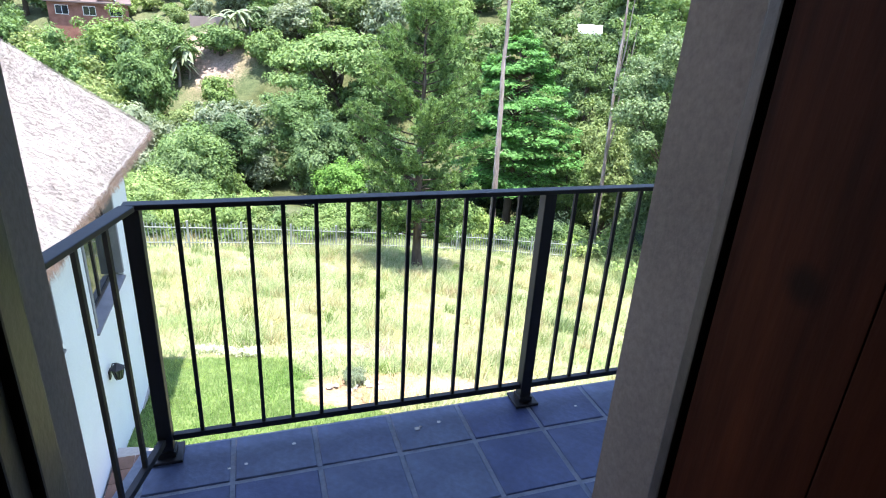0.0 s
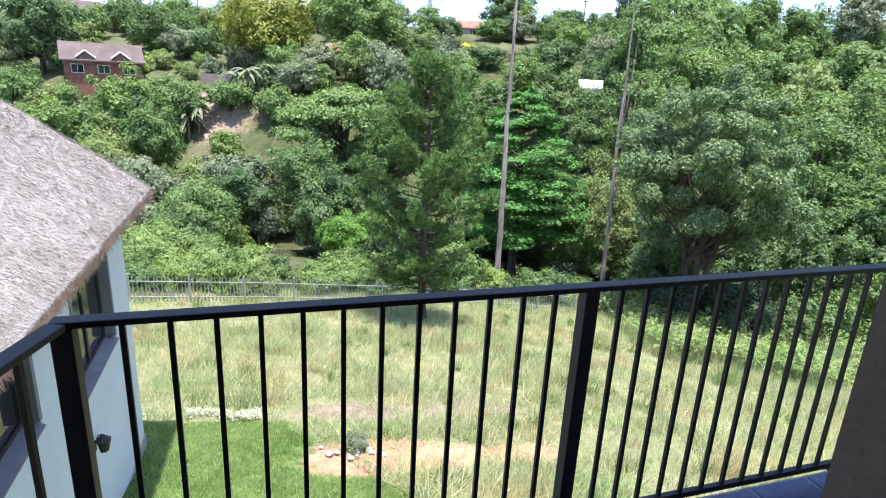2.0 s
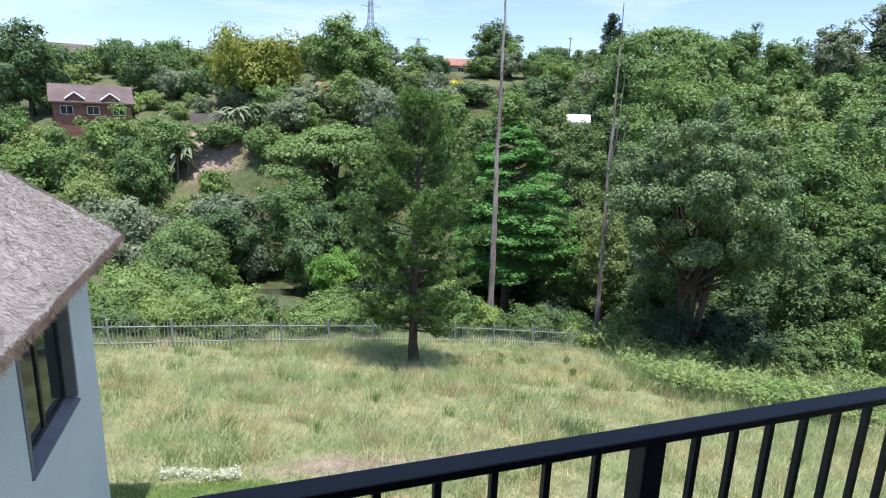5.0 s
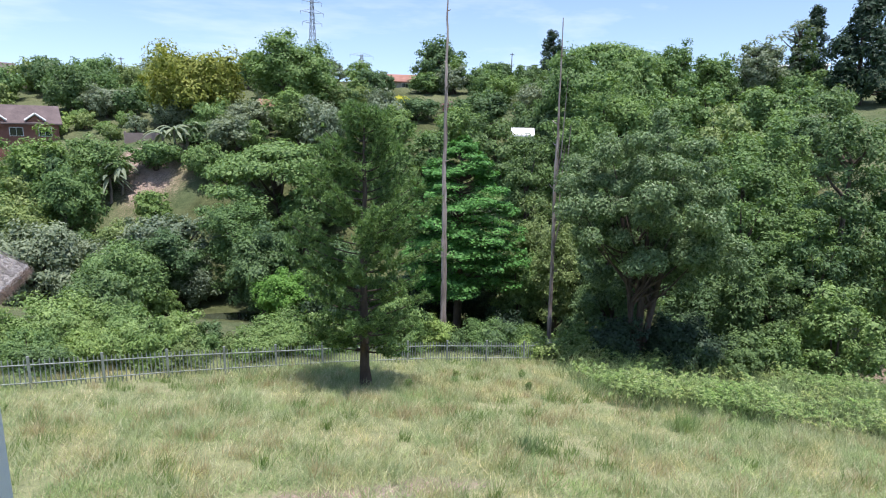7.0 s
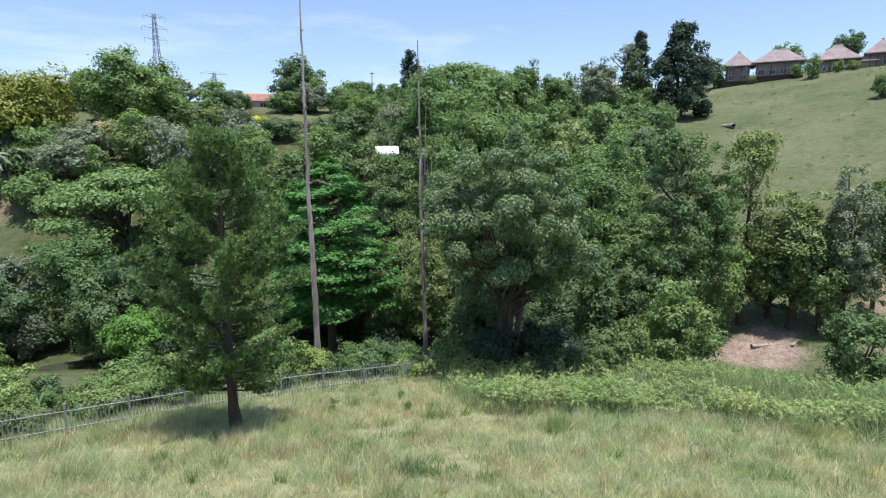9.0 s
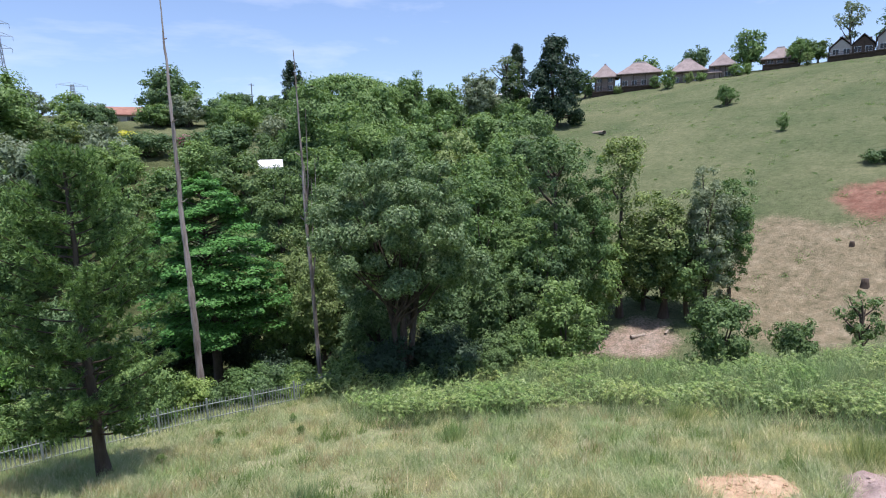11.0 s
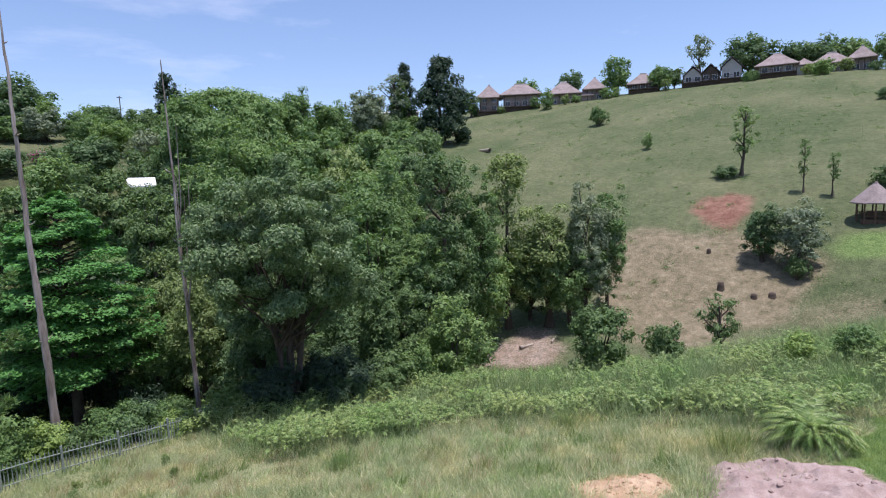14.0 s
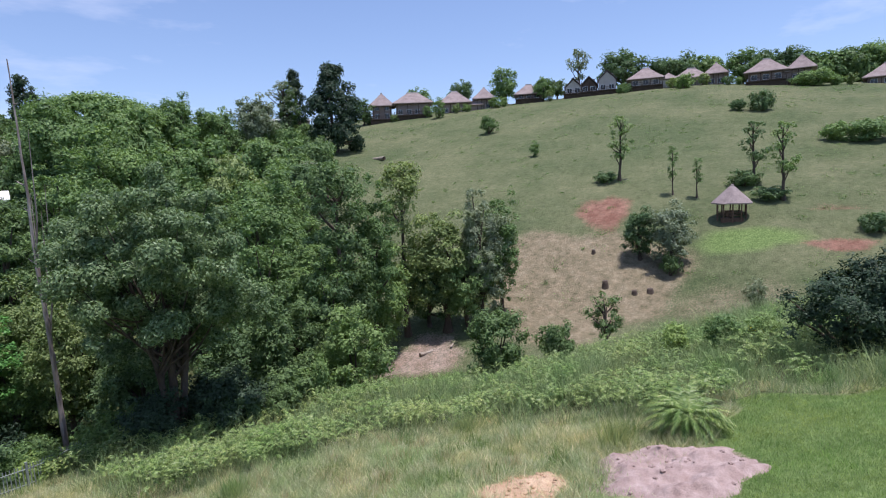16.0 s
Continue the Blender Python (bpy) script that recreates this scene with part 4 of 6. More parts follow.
broad_tree(-19.5, 127.6, 9.8, 4.8, "dark")
broad_tree(13.6, 147.8, 8.6, 3.3, "dark")
broad_tree(57.2, 136.0, 12.8, 7.4, "dark")
broad_tree(42.3, 132.1, 4.9, 3.5, "dark")
broad_tree(62.2, 123.7, 6.2, 3.8, "dark")
broad_tree(-14.5, 83.6, 10.5, 4.8, "mid")
broad_tree(-5.4, 86.6, 5.2, 3.4, "mid")
broad_tree(-13.3, 62.4, 8.4, 6.4, "grey")
broad_tree(-7.0, 56.0, 6.6, 4.9, "mid")
broad_tree(-2.4, 63.8, 9.0, 5.1, "grey")
broad_tree(3.2, 61.0, 11.6, 4.9, "mid")
broad_tree(5.1, 54.3, 8.3, 4.1, "dark")
broad_tree(-6.5, 41.0, 4.4, 3.0, "dark")
broad_tree(38.0, 69.4, 14.0, 5.5, "dark")
broad_tree(45.8, 87.8, 7.7, 4.9, "dark")
broad_tree(33.6, 54.7, 15.8, 3.8, "dark")
broad_tree(27.5, 36.2, 9.2, 2.5, "dark")
broad_tree(26.2, 30.5, 6.5, 3.3, "dark")
broad_tree(35.1, 29.9, 8.0, 4.7, "dark")
broad_tree(46.2, 28.3, 15.8, 3.0, "dark")
broad_tree(-36.2, 118.1, 16.3, 7.4, "dark")
broad_tree(28.7, 34.1, 11.6, 2.7, "dark")
broad_tree(221.9, 16.0, 15.9, 10.0, "dark")
broad_tree(233.0, -2.8, 13.1, 11.6, "dark")
broad_tree(225.3, -37.1, 13.3, 8.2, "dark")
broad_tree(201.7, 70.1, 11.0, 5.3, "dark")
broad_tree(174.6, 95.8, 9.7, 3.9, "dark")
broad_tree(210.7, 37.2, 7.1, 4.2, "dark")
broad_tree(57.9, 24.2, 9.1, 4.0, "dark")
broad_tree(38.6, 24.5, 12.6, 2.7, "dark")
broad_tree(35.5, 25.1, 10.1, 2.6, "dark")
broad_tree(32.5, 25.1, 9.9, 2.1, "dark")
broad_tree(-17.2, 89.4, 11.0, 5.0, "dark")
broad_tree(0.9, 98.9, 4.0, 4.4, "dark")
broad_tree(25.8, 113.8, 5.2, 5.8, "dark")
broad_tree(38.8, 101.5, 4.4, 4.9, "dark")
broad_tree(46.7, 92.4, 6.1, 5.7, "dark")
broad_tree(36.7, 128.3, 3.0, 4.0, "dark")
broad_tree(6.3, 55.9, 9.5, 3.4, "dark")
broad_tree(-2.8, 60.2, 8.8, 3.7, "dark")
broad_tree(233.1, 3.0, 12.3, 9.3, "dark")
broad_tree(236.2, -32.1, 13.0, 9.5, "dark")
broad_tree(241.8, -58.3, 13.8, 11.1, "dark")
broad_tree(214.5, 43.1, 7.6, 5.4, "dark")
broad_tree(0.6, 111.0, 14.3, 10.4, "gold")
broad_tree(17.4, 109.0, 16.0, 9.8, "mid")
broad_tree(57.6, 125.6, 9.5, 3.1, "mid")
broad_tree(96.3, 98.4, 13.5, 5.2, "mid")
broad_tree(105.3, 96.8, 10.6, 4.6, "mid")
broad_tree(4.1, 104.3, 6.0, 4.7, "mid")
broad_tree(-18.7, 89.7, 14.5, 5.4, "mid")
broad_tree(16.5, 103.1, 2.8, 3.1, "mid")
broad_tree(-22.6, 81.4, 12.0, 4.2, "mid")
broad_tree(23.3, 70.6, 14.4, 4.4, "mid")
broad_tree(30.6, 75.3, 10.3, 4.0, "mid")
broad_tree(24.3, 39.4, 8.5, 2.8, "mid")
broad_tree(43.1, 60.3, 18.8, 5.2, "mid")
broad_tree(55.3, 69.6, 11.8, 7.5, "mid")
broad_tree(57.2, 61.5, 15.4, 8.4, "mid")
broad_tree(78.5, 60.1, 10.9, 6.9, "mid")
broad_tree(46.5, 36.6, 19.1, 5.3, "mid")
broad_tree(40.8, 27.4, 15.6, 3.2, "mid")
broad_tree(-32.8, 93.7, 15.1, 5.4, "mid")
broad_tree(-25.8, 80.1, 12.8, 5.4, "mid")
broad_tree(61.0, 16.7, 15.0, 2.5, "mid")
broad_tree(56.2, 44.9, 18.5, 5.7, "mid")
broad_tree(64.6, 59.0, 17.4, 6.5, "mid")
broad_tree(51.8, 60.4, 20.0, 7.1, "mid")
broad_tree(37.6, 49.1, 20.3, 3.7, "mid")
broad_tree(205.7, 55.3, 13.6, 6.6, "mid")
broad_tree(231.9, -23.7, 13.7, 8.3, "mid")
broad_tree(242.9, -53.7, 13.2, 12.3, "mid")
broad_tree(240.5, -62.7, 15.1, 9.9, "mid")
broad_tree(204.7, 41.0, 8.6, 4.1, "mid")
broad_tree(128.8, 92.5, 17.0, 3.2, "mid")
broad_tree(94.6, 95.1, 13.2, 4.1, "mid")
broad_tree(104.1, 92.9, 11.1, 4.1, "mid")
broad_tree(44.8, 43.6, 19.6, 4.0, "mid")
broad_tree(52.9, 72.1, 16.3, 7.5, "mid")
broad_tree(64.2, 75.9, 15.4, 6.9, "mid")
broad_tree(57.5, 41.1, 17.1, 4.1, "mid")
broad_tree(47.8, 25.4, 19.1, 2.9, "mid")
broad_tree(51.3, 26.8, 12.1, 3.7, "mid")
broad_tree(57.7, 19.4, 10.6, 3.6, "mid")
broad_tree(39.1, 31.2, 16.2, 3.7, "mid")
broad_tree(39.7, 26.1, 15.2, 2.8, "mid")
broad_tree(-12.8, 95.2, 8.7, 5.3, "mid")
broad_tree(-5.0, 95.8, 4.4, 4.8, "mid")
broad_tree(18.3, 109.3, 3.5, 3.9, "mid")
broad_tree(30.6, 99.1, 3.7, 4.1, "mid")
broad_tree(17.1, 122.6, 3.3, 3.7, "mid")
broad_tree(51.5, 128.2, 4.8, 5.5, "mid")
broad_tree(62.0, 123.4, 4.7, 4.1, "mid")
broad_tree(-25.2, 91.8, 12.5, 4.3, "mid")
broad_tree(-20.8, 93.8, 11.4, 4.3, "mid")
broad_tree(12.2, 69.6, 10.6, 3.9, "mid")
broad_tree(237.9, -12.4, 12.2, 10.7, "mid")
broad_tree(239.2, -46.2, 13.0, 10.9, "mid")
broad_tree(249.0, -69.0, 16.5, 11.5, "mid")
broad_tree(196.3, 84.5, 10.3, 5.3, "mid")
conifer_tree(89.9, 134.8, 15.1, 2.8, "dark")
conifer_tree(132.3, 92.6, 20.1, 2.4, "dark")
conifer_tree(126.5, 77.2, 21.3, 5.0, "dark")
flat_tree(83.9, 134.2, 6.5, 2.7, "dark")
flat_tree(71.6, 49.7, 14.5, 5.6, "dark")
flat_tree(79.7, 60.1, 9.4, 5.4, "dark")
broad_tree(73.0, 2.9, 6.6, 2.7, "dark")
broad_tree(71.6, -0.4, 7.8, 3.1, "grey")
flat_tree(79.5, 100.2, 12.8, 12.2, "mid")
flat_tree(9.6, 73.8, 14.0, 8.9, "mid")
broad_tree(115.1, 92.4, 14.0, 5.9, "grey")
broad_tree(-14.0, 123.6, 6.1, 4.6, "grey")
broad_tree(-2.5, 109.4, 5.5, 4.1, "grey")
broad_tree(6.5, 94.2, 5.2, 5.6, "grey")
broad_tree(58.5, 18.1, 15.7, 3.3, "grey")
broad_tree(74.8, 49.9, 13.6, 4.0, "grey")
broad_tree(117.5, 91.8, 13.8, 4.4, "grey")
broad_tree(8.5, 103.5, 5.6, 6.2, "grey")
broad_tree(-13.1, 126.2, 4.7, 5.7, "grey")
broad_tree(-2.7, 116.9, 3.3, 4.7, "grey")
sparse_tree(127.0, 92.3, 17.2, 4.7, "grey")
sparse_tree(220.1, 30.6, 17.6, 5.5, "grey")
broad_tree(37.4, 107.8, 3.5, 2.6, "yellow")
broad_tree(-18.0, 72.0, 10.0, 5.2, "olive")
broad_tree(27.9, 42.6, 13.2, 4.1, "olive")
broad_tree(59.6, 51.9, 19.0, 5.9, "olive")
broad_tree(-22.3, 84.1, 10.3, 5.2, "olive")
broad_tree(57.1, 21.8, 14.1, 4.2, "olive")
broad_tree(25.5, 36.0, 11.2, 2.4, "olive")
broad_tree(-28.9, 90.7, 12.5, 4.3, "olive")
bush_tree(-7.4, 35.7, 3.3, 3.2, "light")
bush_tree(-4.2, 34.9, 2.8, 2.4, "light")
bush_tree(-1.9, 35.9, 2.4, 2.1, "light")
bush_tree(-9.0, 33.2, 2.5, 2.0, "light")
bush_tree(-10.6, 32.9, 2.7, 2.0, "light")
bush_tree(-7.9, 33.9, 2.4, 1.8, "light")
bush_tree(4.2, 35.4, 2.5, 2.1, "light")
bush_tree(6.3, 34.1, 2.9, 1.6, "light")
bush_tree(13.2, 31.8, 2.8, 1.5, "light")
bush_tree(19.1, 29.3, 1.6, 1.5, "light")
bush_tree(35.8, 20.6, 8.0, 3.1, "light")
bush_tree(35.2, -0.6, 2.4, 0.9, "light")
bush_tree(34.0, -4.9, 2.3, 1.2, "light")
bush_tree(-20.5, 115.3, 3.7, 2.9, "light")
bush_tree(-0.0, 35.7, 2.0, 1.1, "dark")
bush_tree(17.5, 31.7, 2.4, 2.3, "dark")
# Very dark leaf puts the canopy's shade into this bush's colour.
bush_tree(27.9, 25.4, 4.1, 3.4, "deep_and_shaded")
bush_tree(31.9, 23.9, 4.8, 3.1, "dark")
bush_tree(38.6, 6.7, 3.6, 1.6, "dark")
bush_tree(34.1, 25.3, 5.0, 3.3, "dark")
# Shade under the great tree, put into the leaf tone of two bushes.
bush_tree(26.9, 24.5, 3.6, 2.8, "deep_and_shaded")
bush_tree(23.6, 26.3, 3.7, 2.2, "deep_and_shaded")
bush_tree(69.6, -0.5, 3.1, 1.4, "dark")
# Next three dark bushes stand in for the cast shadows of thin trees.
bush_tree(97.7, 9.3, 2.1, 2.3, "dark")
bush_tree(92.6, -10.2, 2.4, 2.7, "dark")
bush_tree(86.3, -12.4, 2.0, 2.8, "dark")
bush_tree(149.2, -19.2, 4.8, 3.3, "dark")
bush_tree(149.9, -14.5, 3.0, 2.2, "dark")
bush_tree(76.2, -21.1, 2.4, 1.9, "dark")
bush_tree(31.0, -7.7, 5.1, 2.9, "deep_and_shaded")
bush_tree(31.7, -9.6, 5.2, 2.0, "deep_and_shaded")
bush_tree(26.8, 23.4, 2.4, 1.7, "dark")
bush_tree(29.1, 22.1, 2.4, 1.5, "dark")
broad_tree(6.5, 49.6, 5.5, 3.2, "lime")
bush_tree(11.1, 32.0, 4.0, 2.1, "mid")
bush_tree(23.5, 30.2, 2.7, 2.0, "mid")
bush_tree(16.8, 31.7, 2.7, 2.1, "mid")
bush_tree(10.6, 33.7, 4.5, 2.4, "mid")
bush_tree(118.1, -26.6, 3.6, 3.0, "mid")
bush_tree(117.0, -31.1, 4.2, 4.7, "mid")
bush_tree(34.2, -3.1, 2.5, 1.3, "mid")
bush_tree(176.3, 69.0, 7.3, 2.8, "mid")
bush_tree(199.4, -4.1, 4.7, 3.9, "mid")
bush_tree(196.1, -38.1, 5.2, 6.9, "mid")
bush_tree(144.1, 42.6, 5.4, 2.7, "mid")
bush_tree(118.2, 25.4, 3.5, 1.2, "mid")
bush_tree(32.3, 21.9, 4.0, 1.8, "mid")
tall_tree(42.8, 25.9, 20.9, 3.2, "dark")
tall_tree(55.4, 25.7, 19.7, 3.0, "olive")
bush_tree(36.0, 10.1, 5.4, 2.5, "dark")
bush_tree(55.0, -7.1, 3.0, 1.1, "grey")
sparse_tree(45.2, 4.2, 5.4, 1.8, "dark")
sparse_tree(93.3, -11.4, 8.9, 2.3, "dark")
sparse_tree(98.5, 7.3, 10.4, 2.4, "mid")
sparse_tree(91.1, -0.7, 7.3, 1.1, "mid")
sparse_tree(89.1, -3.8, 5.9, 1.1, "mid")
sparse_tree(85.9, -13.9, 10.3, 2.2, "mid")
bush_tree(46.7, 104.7, 2.4, 2.0, "pink")
bush_tree(34.9, -4.9, 1.5, 0.9, "yellow")
broad_tree(42.6, 69.6, 9.0, 3.2, "dark")
# Seven added bushes whose near-black leaves paint shade behind the dead trunks.
bush_tree(10.5, 46.5, 5.0, 3.4, "deep_and_shaded")
bush_tree(13.6, 45.2, 5.6, 3.4, "deep_and_shaded")
bush_tree(16.8, 46.0, 6.4, 3.6, "deep_and_shaded")
bush_tree(20.2, 46.6, 6.6, 3.6, "deep_and_shaded")
bush_tree(23.6, 45.0, 6.2, 3.4, "deep_and_shaded")
bush_tree(26.0, 41.0, 5.2, 3.0, "deep_and_shaded")
bush_tree(21.6, 37.6, 3.2, 2.4, "deep_and_shaded")
bush_tree(-20.0, 113.5, 2.6, 2.0, "light")
bush_tree(-16.4, 116.0, 3.2, 2.4, "olive")
bush_tree(-13.0, 112.0, 2.2, 2.0, "light")
bush_tree(-10.2, 115.5, 3.0, 2.2, "mid")
bush_tree(-17.6, 121.0, 2.8, 2.4, "light")
bush_tree(-8.2, 110.0, 3.4, 2.3, "grey")
bush_tree(-24.0, 121.5, 3.0, 2.5, "olive")
bush_tree(-11.6, 106.8, 2.6, 2.0, "olive")


def pine(x, y, height):
    """The pine that stands in the meadow, with whorls of upswept boughs and needle tufts."""
    rng = np.random.default_rng(21)
    t = thing("pine_tree", pose(x, y, gz_at(x, y) - 0.05), "pine tree with a dark trunk standing in the meadow grass", "pine tree")
    zs = np.linspace(0, height * 0.97, 12)
    bend = np.cumsum(rng.normal(0, 0.035, (12, 2)), axis=0)
    rad = np.interp(zs, [0, 0.5, height], [0.33, 0.23, 0.03])
    part("trunk", array_mesh("trunk", *tube_arrays(np.column_stack([bend, zs]), rad, 9), True), BARK, t)
    boughs, at, nrm = [], [], []
    z = 1.9
    while z < height - 0.5:
        f = (z - 1.9) / (height - 1.9)
        reach = 3.3 * np.interp(f, [0, 0.12, 0.35, 0.6, 0.85, 1.0], [0.72, 0.95, 1.0, 0.82, 0.5, 0.16])
        for _ in range(rng.integers(5, 8)):
            a = rng.uniform(0, 2 * np.pi)
            L = reach * rng.uniform(0.55, 1.12)
            q = np.linspace(0, 1, 6)
            px = np.interp(z, zs, bend[:, 0]) + L * q * np.cos(a)
            py = np.interp(z, zs, bend[:, 1]) + L * q * np.sin(a)
            pz = z + L * (0.12 * q + (0.22 + 0.3 * f) * q ** 2) - 0.1
            boughs.append(tube_arrays(np.column_stack([px, py, pz]), np.interp(q, [0, 1], [0.05 * (1 - 0.5 * f), 0.012]), 5))
            m = int(11 + 10 * L)
            for qq in rng.uniform(0.38, 1.05, m):
                tip = np.array([np.interp(qq, q, px), np.interp(qq, q, py), np.interp(qq, q, pz)]) + rng.normal(0, 0.15, 3) * np.array([1, 1, 0.7])
                n = 20
                dirs = rng.normal(size=(n, 3)) * 0.75 + np.array([0.35 * np.cos(a), 0.35 * np.sin(a), 0.65])
                dirs /= np.linalg.norm(dirs, axis=1)[:, None]
                at.append(np.repeat(tip[None], n, 0))
                nrm.append(dirs)
        z += rng.uniform(0.33, 0.5)
    for b in boughs:
        part("bough", array_mesh("bough", *b, True), BARK, t)
    at, d = np.concatenate(at), np.concatenate(nrm)
    side = np.cross(d, rng.normal(size=d.shape))
    side /= np.linalg.norm(side, axis=1)[:, None]
    ln = rng.uniform(0.14, 0.3, (len(d), 1))
    v = np.stack([at + side * 0.024, at - side * 0.024, at + d * ln], 1).reshape(-1, 3)
    part("needles", array_mesh("needles", v, np.arange(len(v)).reshape(-1, 3)), LEAF["needle"], t)


def layered_cedar(x, y, height, radius):
    """Bright green conifer with shelves of foliage."""
    rng = np.random.default_rng(31)
    t = thing("layered_cedar", pose(x, y, gz_at(x, y) - 0.05), "bright green conifer with layered shelves of foliage", "conifer")
    part("trunk", array_mesh("trunk", *tube_arrays([(0, 0, 0), (0.1, 0, height * 0.5), (0, 0, height * 0.95)], [0.4, 0.28, 0.05], 8), True), BARK, t)
    boughs, at, nrm = [], [], []
    for k in range(210):
        f = rng.uniform(0, 1) ** 0.9
        z = height * (0.26 + 0.72 * f)
        reach = radius * np.interp(f, [0, 0.15, 0.4, 0.7, 0.9, 1], [0.75, 1.0, 1.0, 0.72, 0.42, 0.12])
        a = rng.uniform(0, 2 * np.pi)
        L = reach * rng.uniform(0.7, 1.08)
        boughs.append(tube_arrays([(0, 0, z - 0.5), (L * 0.5 * np.cos(a), L * 0.5 * np.sin(a), z), (L * np.cos(a), L * np.sin(a), z - 0.1)], [0.07, 0.05, 0.015], 5))
        n = int(150 + 330 * L / radius)
        q = rng.uniform(0.3, 1.0, n) ** 0.8
        w = 0.85 * np.sin(np.clip(q, 0, 1) * np.pi * 0.85 + 0.2) * L * 0.42
        off = rng.uniform(-1, 1, n) * w
        px = L * q * np.cos(a) - off * np.sin(a)
        py = L * q * np.sin(a) + off * np.cos(a)
        pz = z + rng.normal(0, 0.09, n) - 0.25 * np.abs(off) - 0.25 * q ** 3 + 0.16
        at.append(np.column_stack([px, py, pz]))
        nrm.append(np.column_stack([rng.normal(0, 0.35, n) + 0.3 * np.cos(a), rng.normal(0, 0.35, n) + 0.3 * np.sin(a), np.full(n, 0.9)]))
    for b in boughs:
        part("bough", array_mesh("bough", *b, True), BARK, t)
    at, nrm = np.concatenate(at), np.concatenate(nrm)
    part("foliage", array_mesh("foliage", *small_leaves(rng, at, nrm, 0.15, 0.075)), LEAF["cedar"], t)


def great_tree(x, y, height, radius):
    """The large silver-green tree past the end of the fence."""
    rng = np.random.default_rng(41)
    t = thing("silver_leaved_tree", pose(x, y, gz_at(x, y) - 0.05), "large spreading tree with silvery green leaves and leaning stems", "tree")
    cl, chunks = [], []
    for k in range(150):
        d = rng.normal(size=3)
        d /= np.linalg.norm(d)
        r = rng.uniform(0.5, 1.08) * (0.9 + 0.16 * math.sin(3 * math.atan2(d[1], d[0]) + 5 * d[2]))
        cl.append((d[0] * radius * 0.86 * r, d[1] * radius * 0.86 * r, height * 0.65 + d[2] * height * 0.35 * r, rng.uniform(0.4, 1.05)))
    cl = np.array(cl)
    for k, (lx, ly) in enumerate(((0.0, 0.0), (0.5, -0.3), (-0.6, 0.2))):
        q = np.linspace(0, 1, 6)
        path = np.column_stack([lx * 0.4 + lx * 2.4 * q ** 1.5, ly * 0.4 + ly * 2.2 * q, height * 0.62 * q])
        chunks.append(tube_arrays(path, np.interp(q, [0, 1], [0.3 - 0.05 * k, 0.1]), 8))
        for c in cl[k::9]:
            s = path[3] * rng.uniform(0.6, 1.3)
            chunks.append(tube_arrays(np.array([s, (s + c[:3]) / 2 + (0, 0, -0.3), c[:3]]), [0.09, 0.05, 0.015], 5))
    part("trunk", array_mesh("trunk", *join_arrays(chunks), True), BARK, t)
    n = 105000
    share = cl[:, 3] ** 2
    per = rng.choice(len(cl), size=n, p=share / share.sum())
    d = rng.normal(size=(n, 3))
    d /= np.linalg.norm(d, axis=1)[:, None]
    at = cl[per, :3] + d * (cl[per, 3] * rng.uniform(0.45, 1.08, n))[:, None] * np.array([1, 1, 0.85])
    nrm = d * 0.8 + rng.normal(size=(n, 3)) * 0.4 + np.array([0, 0, 0.25])
    part("crown", array_mesh("crown", *small_leaves(rng, at, nrm, 0.125, 0.055)), LEAF["silver"], t)


def dead_trunk(x, y, height, lean, r0, seed, label, extra=0):
    """A bare dead trunk with stubs; extra thin stems rise beside it."""
    rng = np.random.default_rng(seed)
    t = thing("dead_tree_trunk", pose(x, y, gz_at(x, y) - 0.1), label, "dead tree")
    q = np.linspace(0, 1, 48)
    wob = np.cumsum(rng.normal(0, 0.016, (48, 2)), axis=0) * np.minimum(1, q * 3)[:, None]
    path = np.column_stack([lean[0] * q + wob[:, 0], lean[1] * q + wob[:, 1], height * q])
    girth = r0 * np.interp(q, [0, 0.03, 0.12, 0.5, 1], [1.5, 1.15, 1, 0.72, 0.18]) * (1 + rng.normal(0, 0.09, 48))
    part("trunk", array_mesh("trunk", *tube_arrays(path, girth, 10), True), GUM_BARK, t)
    path = path[::3]
    for _ in range(9):
        k = rng.integers(3, 15)
        a = rng.uniform(0, 2 * np.pi)
        L = rng.uniform(0.15, 0.7)
        p = path[k]
        stub = [p, p + np.array([np.cos(a), np.sin(a), 0.35]) * L * 0.6, p + np.array([np.cos(a), np.sin(a), 0.5]) * L]
        part("stub", array_mesh("stub", *tube_arrays(stub, [0.05, 0.035, 0.012], 5)), GUM_BARK, t)
    for e in range(extra):
        a = rng.uniform(0, 2 * np.pi)
        p = path[5 + e]
        L = height * rng.uniform(0.22, 0.4)
        stem = [p, p + np.array([0.5 * np.cos(a), 0.5 * np.sin(a), L * 0.35]), p + np.array([0.7 * np.cos(a), 0.7 * np.sin(a), L])]
        part("stem", array_mesh("stem", *tube_arrays(stem, [0.06, 0.045, 0.012], 5)), GUM_BARK, t)


pine(6.42, 23.8, 13.0)
layered_cedar(19.2, 41.0, 17.0, 5.6)
great_tree(24.9, 26.2, 15.6, 6.2)
dead_trunk(15.25, 34.95, 25.5, (0.5, 1.2), 0.2, 51, "tall bare grey-brown dead tree trunk behind the fence")
dead_trunk(22.5, 32.4, 23.0, (0.2, 0.8), 0.145, 57, "tall bare dead tree trunk with thin side stems behind the fence", 4)


